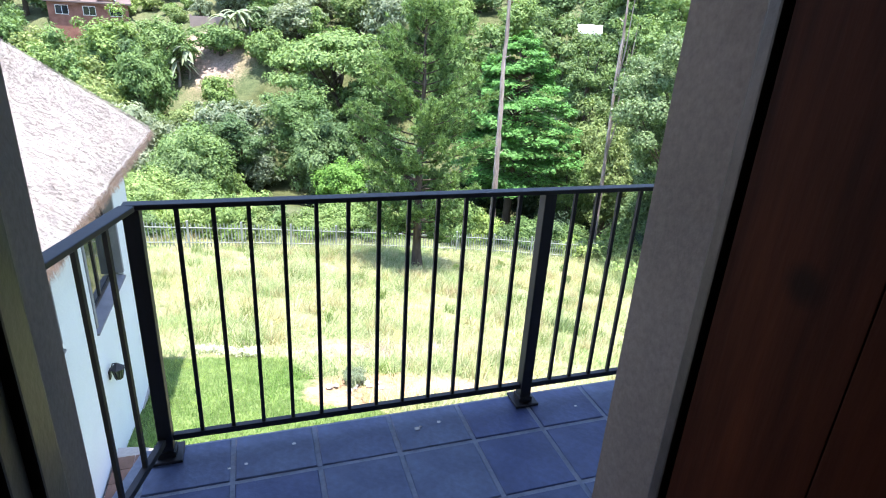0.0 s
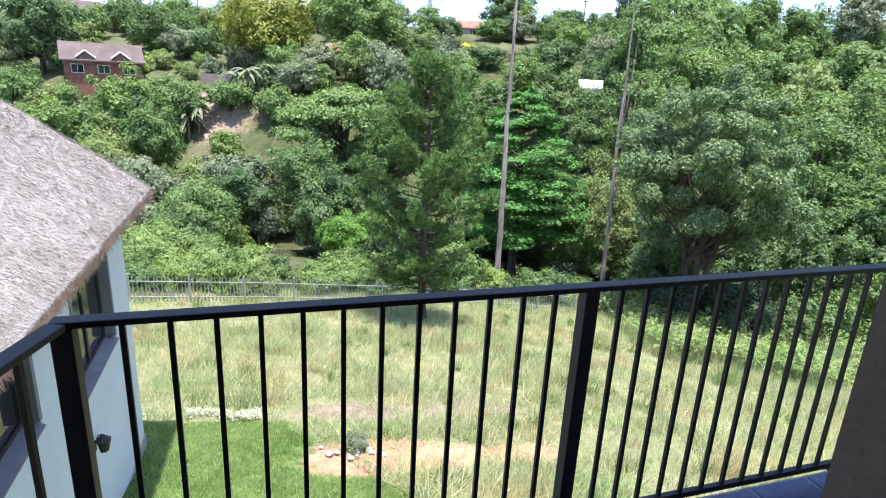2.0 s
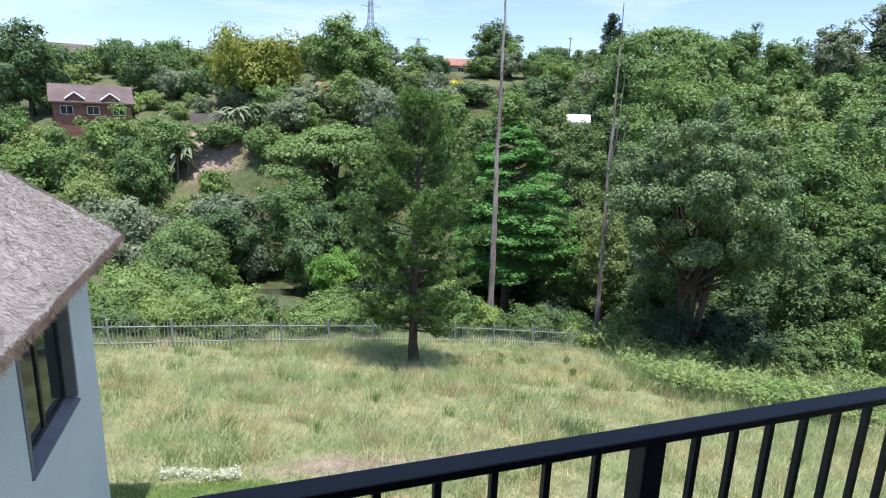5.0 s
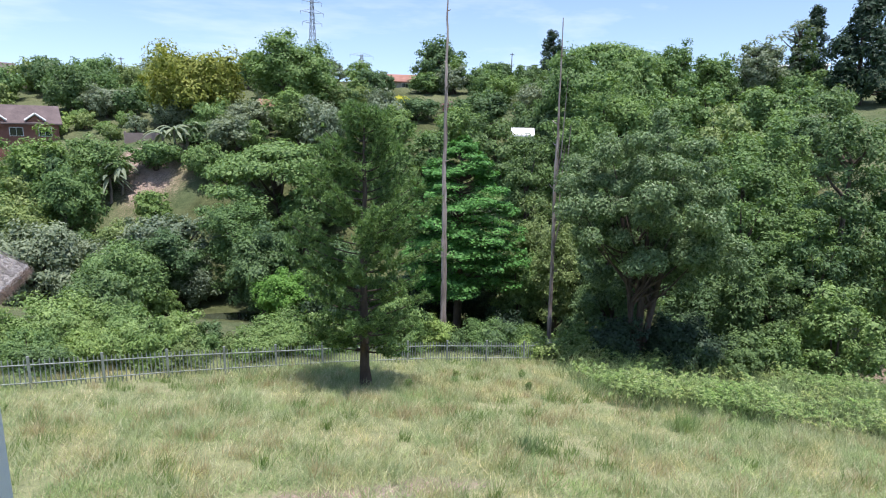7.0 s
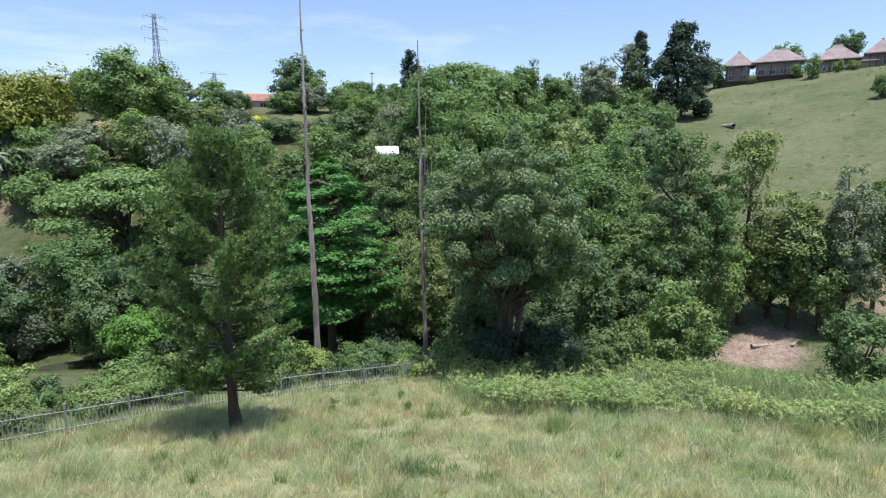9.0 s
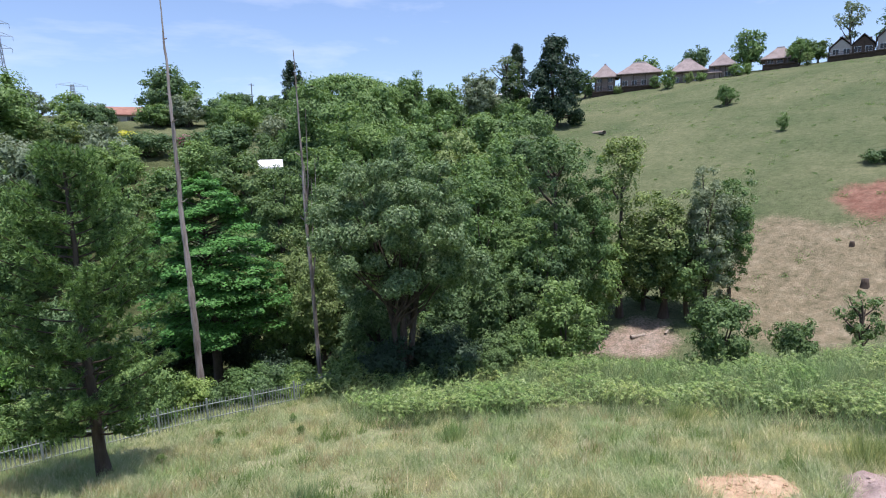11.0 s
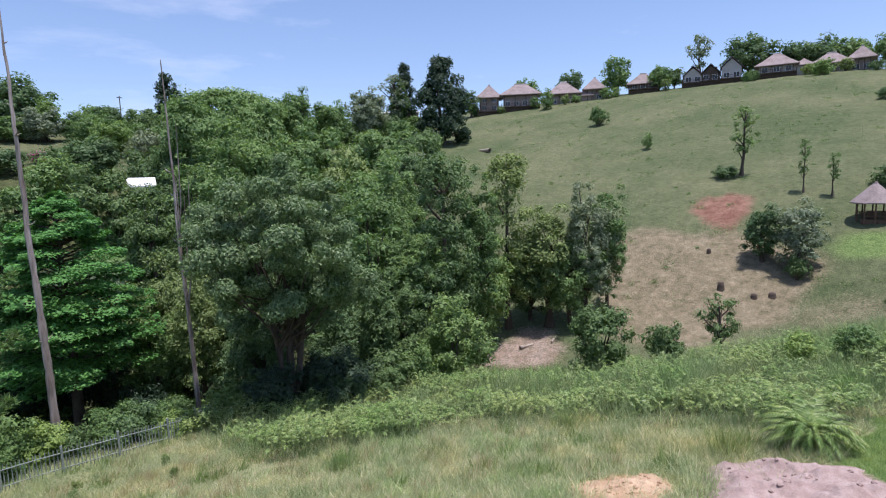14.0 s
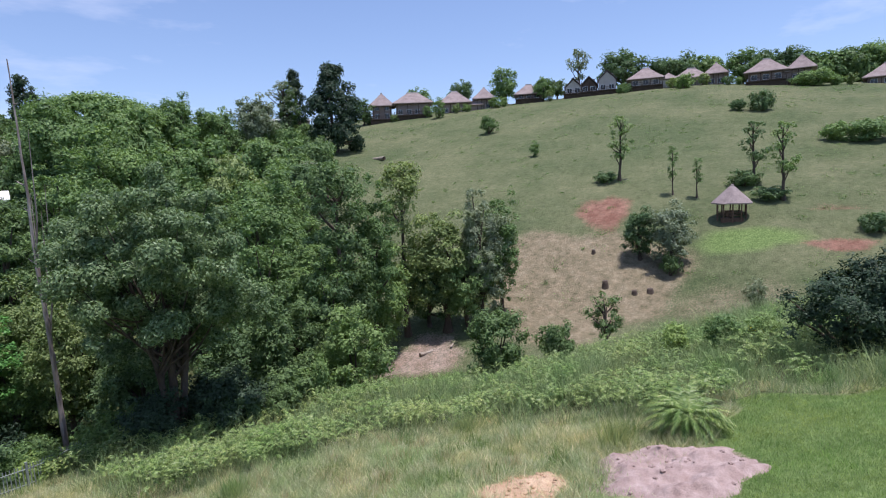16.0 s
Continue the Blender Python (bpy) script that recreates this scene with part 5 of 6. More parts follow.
def fill_woods():
    """Smaller trees and scrub between the larger ones on the wooded slopes."""
    rng = np.random.default_rng(77)
    made = 0
    tones = ["dark", "mid", "dark", "olive", "mid", "grey"]
    while made < 215:
        r, a = math.sqrt(rng.uniform(44 ** 2, 168 ** 2)), math.radians(rng.uniform(-27, 57))
        x, y = r * math.sin(a), r * math.cos(a)
        if woodland(np.array(x), np.array(y)) < 0.5 and r < 112:
            continue
        if blob(np.array(x), np.array(y), -7, 95, 9, 9) > 0.1 or math.hypot(x + 26, y - 108) < 8:
            continue
        if (x < 14 and y < 53) or (r > 105 and abs(x - 47 - 0.1 * (y - 140)) < 9):
            continue
        h = rng.uniform(4.5, 8.5) if r > 60 else rng.uniform(2.2, 4.2)
        plant("bush" if rng.uniform() < 0.55 else "broad", x, y, h, h * rng.uniform(0.55, 0.8), tones[rng.integers(6)])
        made += 1


fill_woods()
for bx, by, bh in ((-29, 101, 3.6), (-24.5, 100.5, 3.4), (-20.5, 101.5, 3.8), (-33, 103, 4.2)):
    plant("bush", bx, by, bh, 2.8, "mid")


def fence_thicket():
    """Low scrub that grows against the far side of the fence."""
    rng = np.random.default_rng(83)
    for k in range(34):
        x = -20 + 45 * (k + rng.uniform(-0.3, 0.3)) / 34
        y = np.interp(x, [-26, -7, 6, 12, 18.4, 24], [20.5, 25.6, 28.6, 29.0, 28.4, 31.5]) + rng.uniform(2.0, 5.0)
        if math.hypot(x - 15.25, y - 34.9) < 1.3 or math.hypot(x - 22.5, y - 32.4) < 1.2:
            continue
        h = rng.uniform(1.3, 2.6)
        plant("bush", x, y, h, h * rng.uniform(0.65, 0.95), ("light", "mid", "olive", "dark", "mid")[rng.integers(5)])


fence_thicket()


# ---------------------------------------------------------------- lodges along the ridge
def small_hip(x0, x1, y0, y1, z, pitch, thick=0.35):
    """A hip roof with a flared thick eave."""
    half = min(x1 - x0, y1 - y0) / 2
    rise = half * math.tan(radians(pitch))
    bm = bmesh.new()

    def ring(i, h):
        return [bm.verts.new(p) for p in ((x0 + i, y0 + i, h), (x1 - i, y0 + i, h), (x1 - i, y1 - i, h), (x0 + i, y1 - i, h))]

    rows = [ring(0.2, z - thick), ring(0, z - thick * 0.5), ring(0.05, z), ring(half * 0.45, z + rise * 0.42), ring(half - 0.05, z + rise)]
    for a, b in zip(rows[:-1], rows[1:]):
        for i in range(4):
            bm.faces.new((a[i], a[(i + 1) % 4], b[(i + 1) % 4], b[i]))
    bm.faces.new(list(reversed(rows[0])))
    bm.faces.new(rows[-1])
    return bm


def gable_roof(x0, x1, y0, y1, z, pitch, thick=0.22, along="y"):
    bm = bmesh.new()
    if along == "y":
        half = (x1 - x0) / 2
        r = half * math.tan(radians(pitch))
        prof = [(x0, z), ((x0 + x1) / 2, z + r), (x1, z), (x1, z - thick), ((x0 + x1) / 2, z + r - thick), (x0, z - thick)]
        a = [bm.verts.new((p, y0, q)) for p, q in prof]
        b = [bm.verts.new((p, y1, q)) for p, q in prof]
    else:
        half = (y1 - y0) / 2
        r = half * math.tan(radians(pitch))
        prof = [(y0, z), ((y0 + y1) / 2, z + r), (y1, z), (y1, z - thick), ((y0 + y1) / 2, z + r - thick), (y0, z - thick)]
        a = [bm.verts.new((x0, p, q)) for p, q in prof]
        b = [bm.verts.new((x1, p, q)) for p, q in prof]
    for i in range(6):
        bm.faces.new((a[i], a[(i + 1) % 6], b[(i + 1) % 6], b[i]))
    for s in (a, b):
        bm.faces.new((s[0], s[1], s[4], s[5]))
        bm.faces.new((s[1], s[2], s[3], s[4]))
    bmesh.ops.recalc_face_normals(bm, faces=bm.faces)
    return bm


def gable_wall(x0, x1, y, z, h, r, t=0.25):
    bm = bmesh.new()
    prof = [(x0, z), (x1, z), (x1, z + h), ((x0 + x1) / 2, z + h + r), (x0, z + h)]
    a = [bm.verts.new((p, y, q)) for p, q in prof]
    b = [bm.verts.new((p, y + t, q)) for p, q in prof]
    bm.faces.new(a)
    bm.faces.new(list(reversed(b)))
    for i in range(5):
        bm.faces.new((a[i], b[i], b[(i + 1) % 5], a[(i + 1) % 5]))
    bmesh.ops.recalc_face_normals(bm, faces=bm.faces)
    return bm


def window_in(parent, x, y, z, w, h, frame_mat=WHITE_PAINT):
    """A window in a wall that faces -y."""
    win = part("window", boxes((x - w / 2 - 0.08, x - w / 2, y - 0.06, y + 0.1, z - 0.08, z + h + 0.08), (x + w / 2, x + w / 2 + 0.08, y - 0.06, y + 0.1, z - 0.08, z + h + 0.08), (x - w / 2, x + w / 2, y - 0.06, y + 0.1, z + h, z + h + 0.08), (x - w / 2, x + w / 2, y - 0.06, y + 0.1, z - 0.08, z), (x - 0.03, x + 0.03, y - 0.05, y + 0.1, z, z + h)), frame_mat, parent)
    part("pane", boxes((x - w / 2, x - 0.031, y - 0.03, y + 0.05, z, z + h)), GLASS, win)
    part("pane", boxes((x + 0.031, x + w / 2, y - 0.03, y + 0.05, z, z + h)), GLASS, win)


def lodge(x, y, face, w, d, wall_h, pitch, kind="hip", deck=True, wall=PLASTER_TAN, wing=0.0, label="tan plastered lodge with a thatched roof on the ridge"):
    """A lodge that looks towards the valley; face is the compass turn of its front."""
    g = min(gz_at(x, y), gz_at(x - 4, y))
    t = thing("thatched_lodge", pose(x, y, g, 0, 0, face), label, "lodge", "lodges along the ridge")
    base = 1.9 if deck else 0.4
    part("wall", boxes((-w / 2, w / 2, 0, d, -1.5, base + wall_h)), wall, t)
    eave = 1.3
    if kind == "hip":
        pitch = pitch - 6 if w > 7 else pitch
        part("roof", small_hip(-w / 2 - eave, w / 2 + eave, -eave, d + eave, base + wall_h + 0.1, pitch), OLD_THATCH, t)
        rw, rd = w / 2 + eave, d / 2 + eave
        run, top = abs(rw - rd) + 0.35, base + wall_h + 0.1 + min(rw, rd) * math.tan(radians(pitch))
        lx, ly = (run, 0.32) if rw > rd else (0.32, run)
        part("ridge_cap", boxes((-lx, lx, d / 2 - ly, d / 2 + ly, top - 0.3, top + 0.14), bevel=0.1), RIDGE_CAP, t, "pale mortar ridge cap")
        # Dark strip below the eave puts the veranda's shade into a beam.
        part("veranda_shade", boxes((-w / 2 + 0.3, w / 2 - 0.3, -0.75, -0.62, base + wall_h - 0.35, base + wall_h - 0.05)), DECK_WOOD, t, "dark timber beam standing in for veranda shade")
        for k in range(4):
            part("veranda_post", boxes((-w / 2 + 0.3 + (w - 0.8) * k / 3, -w / 2 + 0.5 + (w - 0.8) * k / 3, -0.77, -0.6, -1.5, base + wall_h - 0.36)), DECK_WOOD, t)
    else:
        part("roof", gable_roof(-w / 2 - 0.5, w / 2 + 0.5, -0.6, d + 0.6, base + wall_h, pitch), BROWN_TILE, t)
        part("gable", gable_wall(-w / 2, w / 2, -0.02, base + wall_h - 0.05, 0.05, w / 2 * math.tan(radians(pitch)) - 0.2), wall, t)
    n = max(2, int(w / 2.6))
    for k in range(n):
        wx = -w / 2 + w * (k + 0.5) / n
        window_in(t, wx, -0.03, base + 0.5, min(1.5, w / n * 0.6), 1.4)
        if wall_h > 4:
            window_in(t, wx, -0.03, base + 3.1, min(1.3, w / n * 0.5), 1.1)
    if deck:
        part("deck", boxes((-w / 2 - 0.6, w / 2 + 0.6, -2.6, -0.02, base - 0.25, base), (-w / 2 - 0.6, w / 2 + 0.6, -2.0, -0.05, -1.8, base - 0.3)), DECK_WOOD, t, "dark timber deck")
        post = as_mesh("deck_post", boxes((-0.09, 0.09, -0.09, 0.09, -2.2, base + 1.0)))
        m = max(3, int(w / 1.7))
        for k in range(m + 1):
            part("deck_post", post, DECK_WOOD, t).location = (-w / 2 - 0.5 + (w + 1.0) * k / m, -2.5, 0)
        part("deck_rail", boxes((-w / 2 - 0.6, w / 2 + 0.6, -2.56, -2.44, base + 0.9, base + 1.0), (-w / 2 - 0.6, w / 2 + 0.6, -2.53, -2.47, base + 0.4, base + 0.46)), DECK_WOOD, t)
    if wing:
        part("wing_wall", boxes((w / 2 + 0.01, w / 2 + wing, 0.5, d - 0.5, -1.5, base + wall_h * 0.75)), wall, t)
        part("wing_roof", small_hip(w / 2 - 0.4, w / 2 + wing + 0.7, -0.2, d + 0.2, base + wall_h * 0.75 + 0.1, pitch), OLD_THATCH, t)
    part("chimney", boxes((w * 0.22, w * 0.22 + 0.8, d * 0.55, d * 0.55 + 0.8, base + wall_h, base + wall_h + 2.6), bevel=0.03), wall, t)
    return t


lodge(178.5, 90.5, -64, 6.5, 6.5, 4.6, 45)
lodge(182.0, 80.5, -66, 11.5, 8, 4.0, 42)
lodge(191.5, 69.0, -70, 9.5, 8, 3.6, 45, deck=False, wing=4.5)
lodge(196.0, 59.8, -73, 5.5, 6, 3.8, 45, deck=False)
lodge(204.5, 46.0, -77, 8.0, 6.5, 1.8, 45)
lodge(207.5, 31.0, -82, 5.2, 8, 2.4, 45, "gable", True, PLASTER_PALE, label="pale gabled lodge with a dark pointed roof on the ridge")
lodge(208.0, 25.8, -83, 5.2, 8, 2.4, 45, "gable", True, DECK_WOOD, label="dark timber gabled lodge with a pointed roof on the ridge")
lodge(208.5, 19.8, -84, 5.6, 8, 3.6, 45, "gable", True, PLASTER_PALE, label="pale two-storey gabled lodge with a pointed roof on the ridge")
lodge(209.0, 7.5, -88, 9.5, 8, 2.4, 43, wing=4.5, wall=PLASTER_PALE, label="pale plastered lodge with a broad thatched roof on the ridge")
lodge(214.0, -6.5, -92, 9.0, 7, 2.6, 42, deck=False)
lodge(214.0, -14.0, -94, 5.0, 5.5, 3.6, 45, deck=False)
lodge(203.0, -27.0, -98, 9.5, 8, 2.8, 44, wing=4.0)
lodge(202.0, -36.0, -100, 5.5, 6, 3.6, 46)
lodge(205.0, -58.0, -106, 9.5, 8, 2.4, 44, deck=False, wing=5.0)


shrub_rng = random.Random(19)
for bx, by in ((176.5, 95), (177.5, 85.5), (180.0, 74.5), (186.0, 66.5), (188.0, 63.5), (193.0, 55.0), (196.5, 53.0), (200.5, 38.0), (203.5, 14.5), (205.5, 13.0), (206.0, -1.0), (208.0, -3.0), (209.0, -10.0), (207.0, -17.0), (206.0, -20.0), (197.0, -44.0), (199.0, -48.0)):
    plant("bush", bx, by, shrub_rng.uniform(2.6, 4.8), shrub_rng.uniform(1.8, 2.9), shrub_rng.choice(("mid", "olive", "dark")))


# ---------------------------------------------------------------- houses on the far slope
def tiled_house(x, y, face, w, d, h, roof_mat, wall_mat, label, dormers=0, pitch=30, lift=0.0):
    t = thing("tiled_house", pose(x, y, gz_at(x, y) + lift, 0, 0, face), label, "house")
    part("wall", boxes((-w / 2, w / 2, 0, d, -3.0 - lift, h)), wall_mat, t)
    part("roof", gable_roof(-w / 2 - 0.5, w / 2 + 0.5, -0.6, d + 0.6, h + 0.22, pitch, along="x"), roof_mat, t)
    rise = d / 2 * math.tan(radians(pitch))
    for side in (-1, 1):
        bm = gable_wall(0.0, d, 0, h - 0.02, 0.02, rise - 0.05)
        bmesh.ops.rotate(bm, verts=bm.verts, matrix=Matrix.Rotation(radians(90), 3, "Z"))
        bmesh.ops.translate(bm, verts=bm.verts, vec=(side * w / 2 + (0.25 if side < 0 else 0.0), 0, 0))
        part("gable", bm, wall_mat, t)
    n = max(2, int(w / 3))
    for k in range(n):
        window_in(t, -w / 2 + w * (k + 0.5) / n, -0.03, 0.9, min(1.6, w / n * 0.5), 1.2)
    for k in range(dormers):
        dx = -w / 2 + w * (k + 0.62) / dormers * 0.9
        dm = part("dormer", gable_roof(dx - 1.3, dx + 1.3, -0.4, d / 2, h + 0.75, 38), roof_mat, t)
        bars = []
        for s in (-1, 1):
            bars.append(tube_arrays([(dx + s * 1.35, -0.43, h + 0.62), (dx, -0.43, h + 0.62 + 1.35 * math.tan(radians(38)))], [0.16, 0.16], 4))
        part("bargeboard", array_mesh("bargeboard", *join_arrays(bars)), WHITE_PAINT, dm, "white bargeboard")
        part("dormer_wall", gable_wall(dx - 1.1, dx + 1.1, -0.3, h - 0.4, 0.9, 0.85), wall_mat, dm)
    return t


tiled_house(-24.5, 108, 14, 11, 7, 2.6, BROWN_TILE, RED_BRICK, "red brick house with a brown tiled roof and two white-edged dormers", 2, 34, 1.4)
tiled_house(24.0, 115.5, -10, 5.5, 5, 2.2, BRICK_TILE, RED_BRICK, "small house with a red tiled roof among the trees", 0, 28, -1.6)
tiled_house(14.5, 117.0, -6, 4.5, 5, 2.2, BRICK_TILE, RED_BRICK, "small red tiled outbuilding among the trees", 0, 28, -1.4)
tiled_house(47.5, 142.5, -16, 17, 8, 2.3, BRICK_TILE, PLASTER_PALE, "long house with a red tiled roof on the skyline", 0, 24, -1.0)
tiled_house(-42, 165, 12, 11, 8, 2.8, BROWN_TILE, PLASTER_PALE, "pale house with a grey tiled gable on the skyline", 0, 30, 1.0)
tiled_house(44.2, 73, -30, 2.4, 3, 4.6, WHITE_PAINT, PLASTER_PALE, "small building with a bright white metal roof", 0, 27, -0.1)
tiled_house(133.5, 97, -52, 13, 6, 5.5, WHITE_PAINT, PLASTER_TAN, "long low building with a white metal roof", 0, 10, 0.6)
tiled_house(38.0, 118.5, -16, 5.5, 4, 2.0, WHITE_PAINT, PLASTER_PALE, "pale flat building among the garden trees", 0, 8, -1.0)


def garden_wall(x0, y0, x1, y1, h, label):
    L = math.hypot(x1 - x0, y1 - y0)
    w = thing("garden_wall", pose(x0, y0, min(gz_at(x0, y0), gz_at(x1, y1)), 0, 0, math.degrees(math.atan2(y1 - y0, x1 - x0))), label, "wall")
    n = int(L / 3)
    part("wall_panel", boxes((0, L, 0, 0.2, -1.5, h)), PLASTER_TAN, w)
    for k in range(n + 1):
        part("pier", boxes((L * k / n - 0.18, L * k / n + 0.18, -0.08, 0.28, -1.5, h + 0.2), bevel=0.03), PLASTER_TAN, w)


garden_wall(-36, 167, 6, 169, 1.7, "long tan boundary wall on the skyline")
garden_wall(-9.5, 104, -4.5, 104.4, 1.6, "low tan garden wall among the trees")
garden_wall(-2.5, 104.3, 2.0, 104.8, 1.4, "low brick-coloured garden wall among the trees")


def palm(x, y, h, seed, name="palm_tree", label="tall thin palm tree on the skyline", cat="palm tree", group="palms on the skyline", tone="dark"):
    rng = np.random.default_rng(seed)
    t = thing(name, pose(x, y, gz_at(x, y)), label, cat, group)
    part("trunk", array_mesh("trunk", *tube_arrays([(0, 0, -0.3), (0.1, 0, h * 0.5), (0, 0, h)], [0.25, 0.18, 0.16], 7), True), PALE_BARK, t)
    for k in range(16):
        a = rng.uniform(0, 2 * np.pi)
        L = rng.uniform(2.0, 2.9)
        q = np.linspace(0, 1, 6)
        up = rng.uniform(-0.1, 0.9)
        mid = np.column_stack([L * q * np.cos(a), L * q * np.sin(a), h + L * (up * q - 0.85 * q ** 2)])
        wd = (0.3 * np.sin(np.clip(q, 0.05, 0.97) * np.pi))[:, None]
        side = np.array([[-np.sin(a), np.cos(a), 0]])
        v = np.concatenate([mid - side * wd - (0, 0, 0.12), mid, mid + side * wd - (0, 0, 0.12)])
        f = [(i + r * 6, i + 1 + r * 6, i + 7 + r * 6, i + 6 + r * 6) for i in range(5) for r in range(2)]
        part("frond", array_mesh("frond", v, f), LEAF[tone], t)


for px, py, ph in ((-32.5, 166, 5.6), (-31.0, 166.8, 6.2), (-29.6, 166.2, 5.4), (-36.5, 167.5, 4.6)):
    palm(px, py, ph, int(px * -10))
for px, py, ph in ((-11.0, 93.0, 3.6), (-9.6, 93.6, 4.2), (-4.0, 97.5, 3.4), (-2.4, 97.0, 3.8), (-0.6, 98.0, 3.3), (-17.0, 72.0, 3.8), (-15.6, 71.4, 3.3)):
    palm(px, py, ph, int(abs(px) * 31), "banana_plant", "clump-forming banana plant with broad drooping leaves", "banana plant", "banana plants on the slope", "grey")


def pylon(x, y, base, top, turn, arms):
    """A lattice power pylon of thin steel members."""
    h = top - base
    t = thing("power_pylon", pose(x, y, base, 0, 0, turn), "grey lattice steel power pylon beyond the skyline", "pylon", "power pylons")

    def half(z):
        f = z / h
        return np.interp(f, [0, 0.6, 1.0], [4.2, 1.1, 0.5])

    zs = [0, 0.16, 0.3, 0.42, 0.52, 0.6, 0.67, 0.74, 0.81, 0.88, 0.94, 1.0]
    legs, bars = [], []
    for sx in (-1, 1):
        for sy in (-1, 1):
            legs.append(tube_arrays([(sx * half(z * h), sy * half(z * h), z * h) for z in zs], [0.16] * len(zs), 4))
    for za, zb in zip(zs[:-1], zs[1:]):
        a, b = half(za * h), half(zb * h)
        for s in (-1, 1):
            for u in (-1, 1):
                bars.append(tube_arrays([(u * a, s * a, za * h), (-u * b, s * b, zb * h)], [0.08, 0.08], 4))
                bars.append(tube_arrays([(s * a, u * a, za * h), (s * b, -u * b, zb * h)], [0.08, 0.08], 4))
    part("tower", array_mesh("tower", *join_arrays(legs + bars)), PYLON_STEEL, t)
    for f, reach in arms:
        z = f * h
        ch = []
        for s in (-1, 1):
            ch.append(tube_arrays([(s * half(z), -0.5, z), (s * reach, 0, z + 0.3)], [0.1, 0.06], 4))
            ch.append(tube_arrays([(s * half(z), 0.5, z), (s * reach, 0, z + 0.3)], [0.1, 0.06], 4))
            ch.append(tube_arrays([(s * half(z), 0, z + 1.6), (s * reach, 0, z + 0.3)], [0.1, 0.06], 4))
            ch.append(tube_arrays([(s * reach, 0, z + 0.3), (s * reach, 0, z - 1.4)], [0.09, 0.09], 4))
        part("cross_arm", array_mesh("cross_arm", *join_arrays(ch)), PYLON_STEEL, t)


pylon(57.0, 289.0, gz_at(57, 289), 60.0, 10, ((0.97, 4.8), (0.86, 5.6), (0.75, 4.8)))
pylon(94.0, 335.0, gz_at(94, 335), 42.5, 8, ((0.97, 7.2), (0.82, 4.0)))


def utility_pole(x, y, top):
    g = gz_at(x, y)
    t = thing("utility_pole", pose(x, y, g), "thin dark utility pole on the skyline", "pole", "poles on the skyline")
    part("shaft", array_mesh("shaft", *tube_arrays([(0, 0, -0.5), (0, 0, top - g)], [0.14, 0.1], 7)), DECK_WOOD, t)
    part("crossbar", boxes((-0.7, 0.7, -0.05, 0.05, top - g - 0.5, top - g - 0.35)), DECK_WOOD, t)


utility_pole(-14.5, 168.2, 17.2)
utility_pole(80.5, 140, 22.0)
utility_pole(70.0, 160, 21.0)


# ---------------------------------------------------------------- thatched gazebo on the slope
def gazebo(x, y):
    g = gz_at(x, y)
    t = thing("thatched_gazebo", pose(x, y, g) @ Matrix.Scale(0.84, 4), "round open gazebo with a conical thatched roof on rustic poles", "gazebo")
    post = array_mesh("post", *tube_arrays([(0, 0, -0.6), (0.02, 0, 1.2), (0, 0, 2.5)], [0.11, 0.1, 0.09], 7))
    for k in range(10):
        a = 2 * math.pi * k / 10
        part("post", post, POLE_WOOD, t).location = (2.0 * math.cos(a), 2.0 * math.sin(a), 0)
    for k in range(10):
        a, b = 2 * math.pi * k / 10, 2 * math.pi * (k + 1) / 10
        if k == 6:
            continue
        for z in (0.5, 0.95):
            part("rail", array_mesh("rail", *tube_arrays([(2 * math.cos(a), 2 * math.sin(a), z), (2 * math.cos(b), 2 * math.sin(b), z)], [0.05, 0.05], 5)), POLE_WOOD, t)
        part("brace", array_mesh("brace", *tube_arrays([(2 * math.cos(a), 2 * math.sin(a), 0.5), (2 * math.cos(b), 2 * math.sin(b), 0.95)], [0.04, 0.04], 5)), POLE_WOOD, t)
    rng = np.random.default_rng(4)
    seg = 28
    prof = [(2.3, 2.2), (2.75, 2.15), (2.78, 2.3), (2.1, 3.0), (1.4, 3.68), (0.7, 4.35), (0.25, 4.75), (0.2, 4.95), (0.01, 5.0)]
    bm = bmesh.new()
    rows = []
    for r, z in prof:
        rows.append([bm.verts.new((r * (1 + rng.normal() * 0.012) * math.cos(2 * math.pi * i / seg), r * math.sin(2 * math.pi * i / seg), z + rng.normal() * 0.02)) for i in range(seg)])
    for a, b in zip(rows[:-1], rows[1:]):
        for i in range(seg):
            bm.faces.new((a[i], a[(i + 1) % seg], b[(i + 1) % seg], b[i]))
    part("roof", bm, OLD_THATCH, t)
    part("floor_slab", boxes((-1.5, 1.5, -1.5, 1.5, -0.6, 0.06), bevel=0.05), POLE_WOOD, t)
    bm = bmesh.new()
    bmesh.ops.create_cone(bm, cap_ends=True, segments=16, radius1=0.5, radius2=0.6, depth=0.9, matrix=Matrix.Translation((0.5, 0.2, 0.57)))
    part("fire_pit", bm, POLE_WOOD, t)


gazebo(81.1, -7.5)


# ---------------------------------------------------------------- logs, stumps, stones, stream
def log(x, y, turn, L, r, mat, label):
    g = gz_at(x, y)
    t = thing("fallen_log", pose(x, y, g + r * 0.7, 0, 0, turn), label, "log")
    q = np.linspace(-0.5, 0.5, 7)
    rng = np.random.default_rng(int(abs(x) * 10))
    path = np.column_stack([q * L, rng.normal(0, 0.03, 7), rng.normal(0, 0.02, 7)])
    part("log_wood", array_mesh("log_wood", *tube_arrays(path, np.interp(q, [-0.5, 0.5], [r, r * 0.7]), 8), True), mat, t)


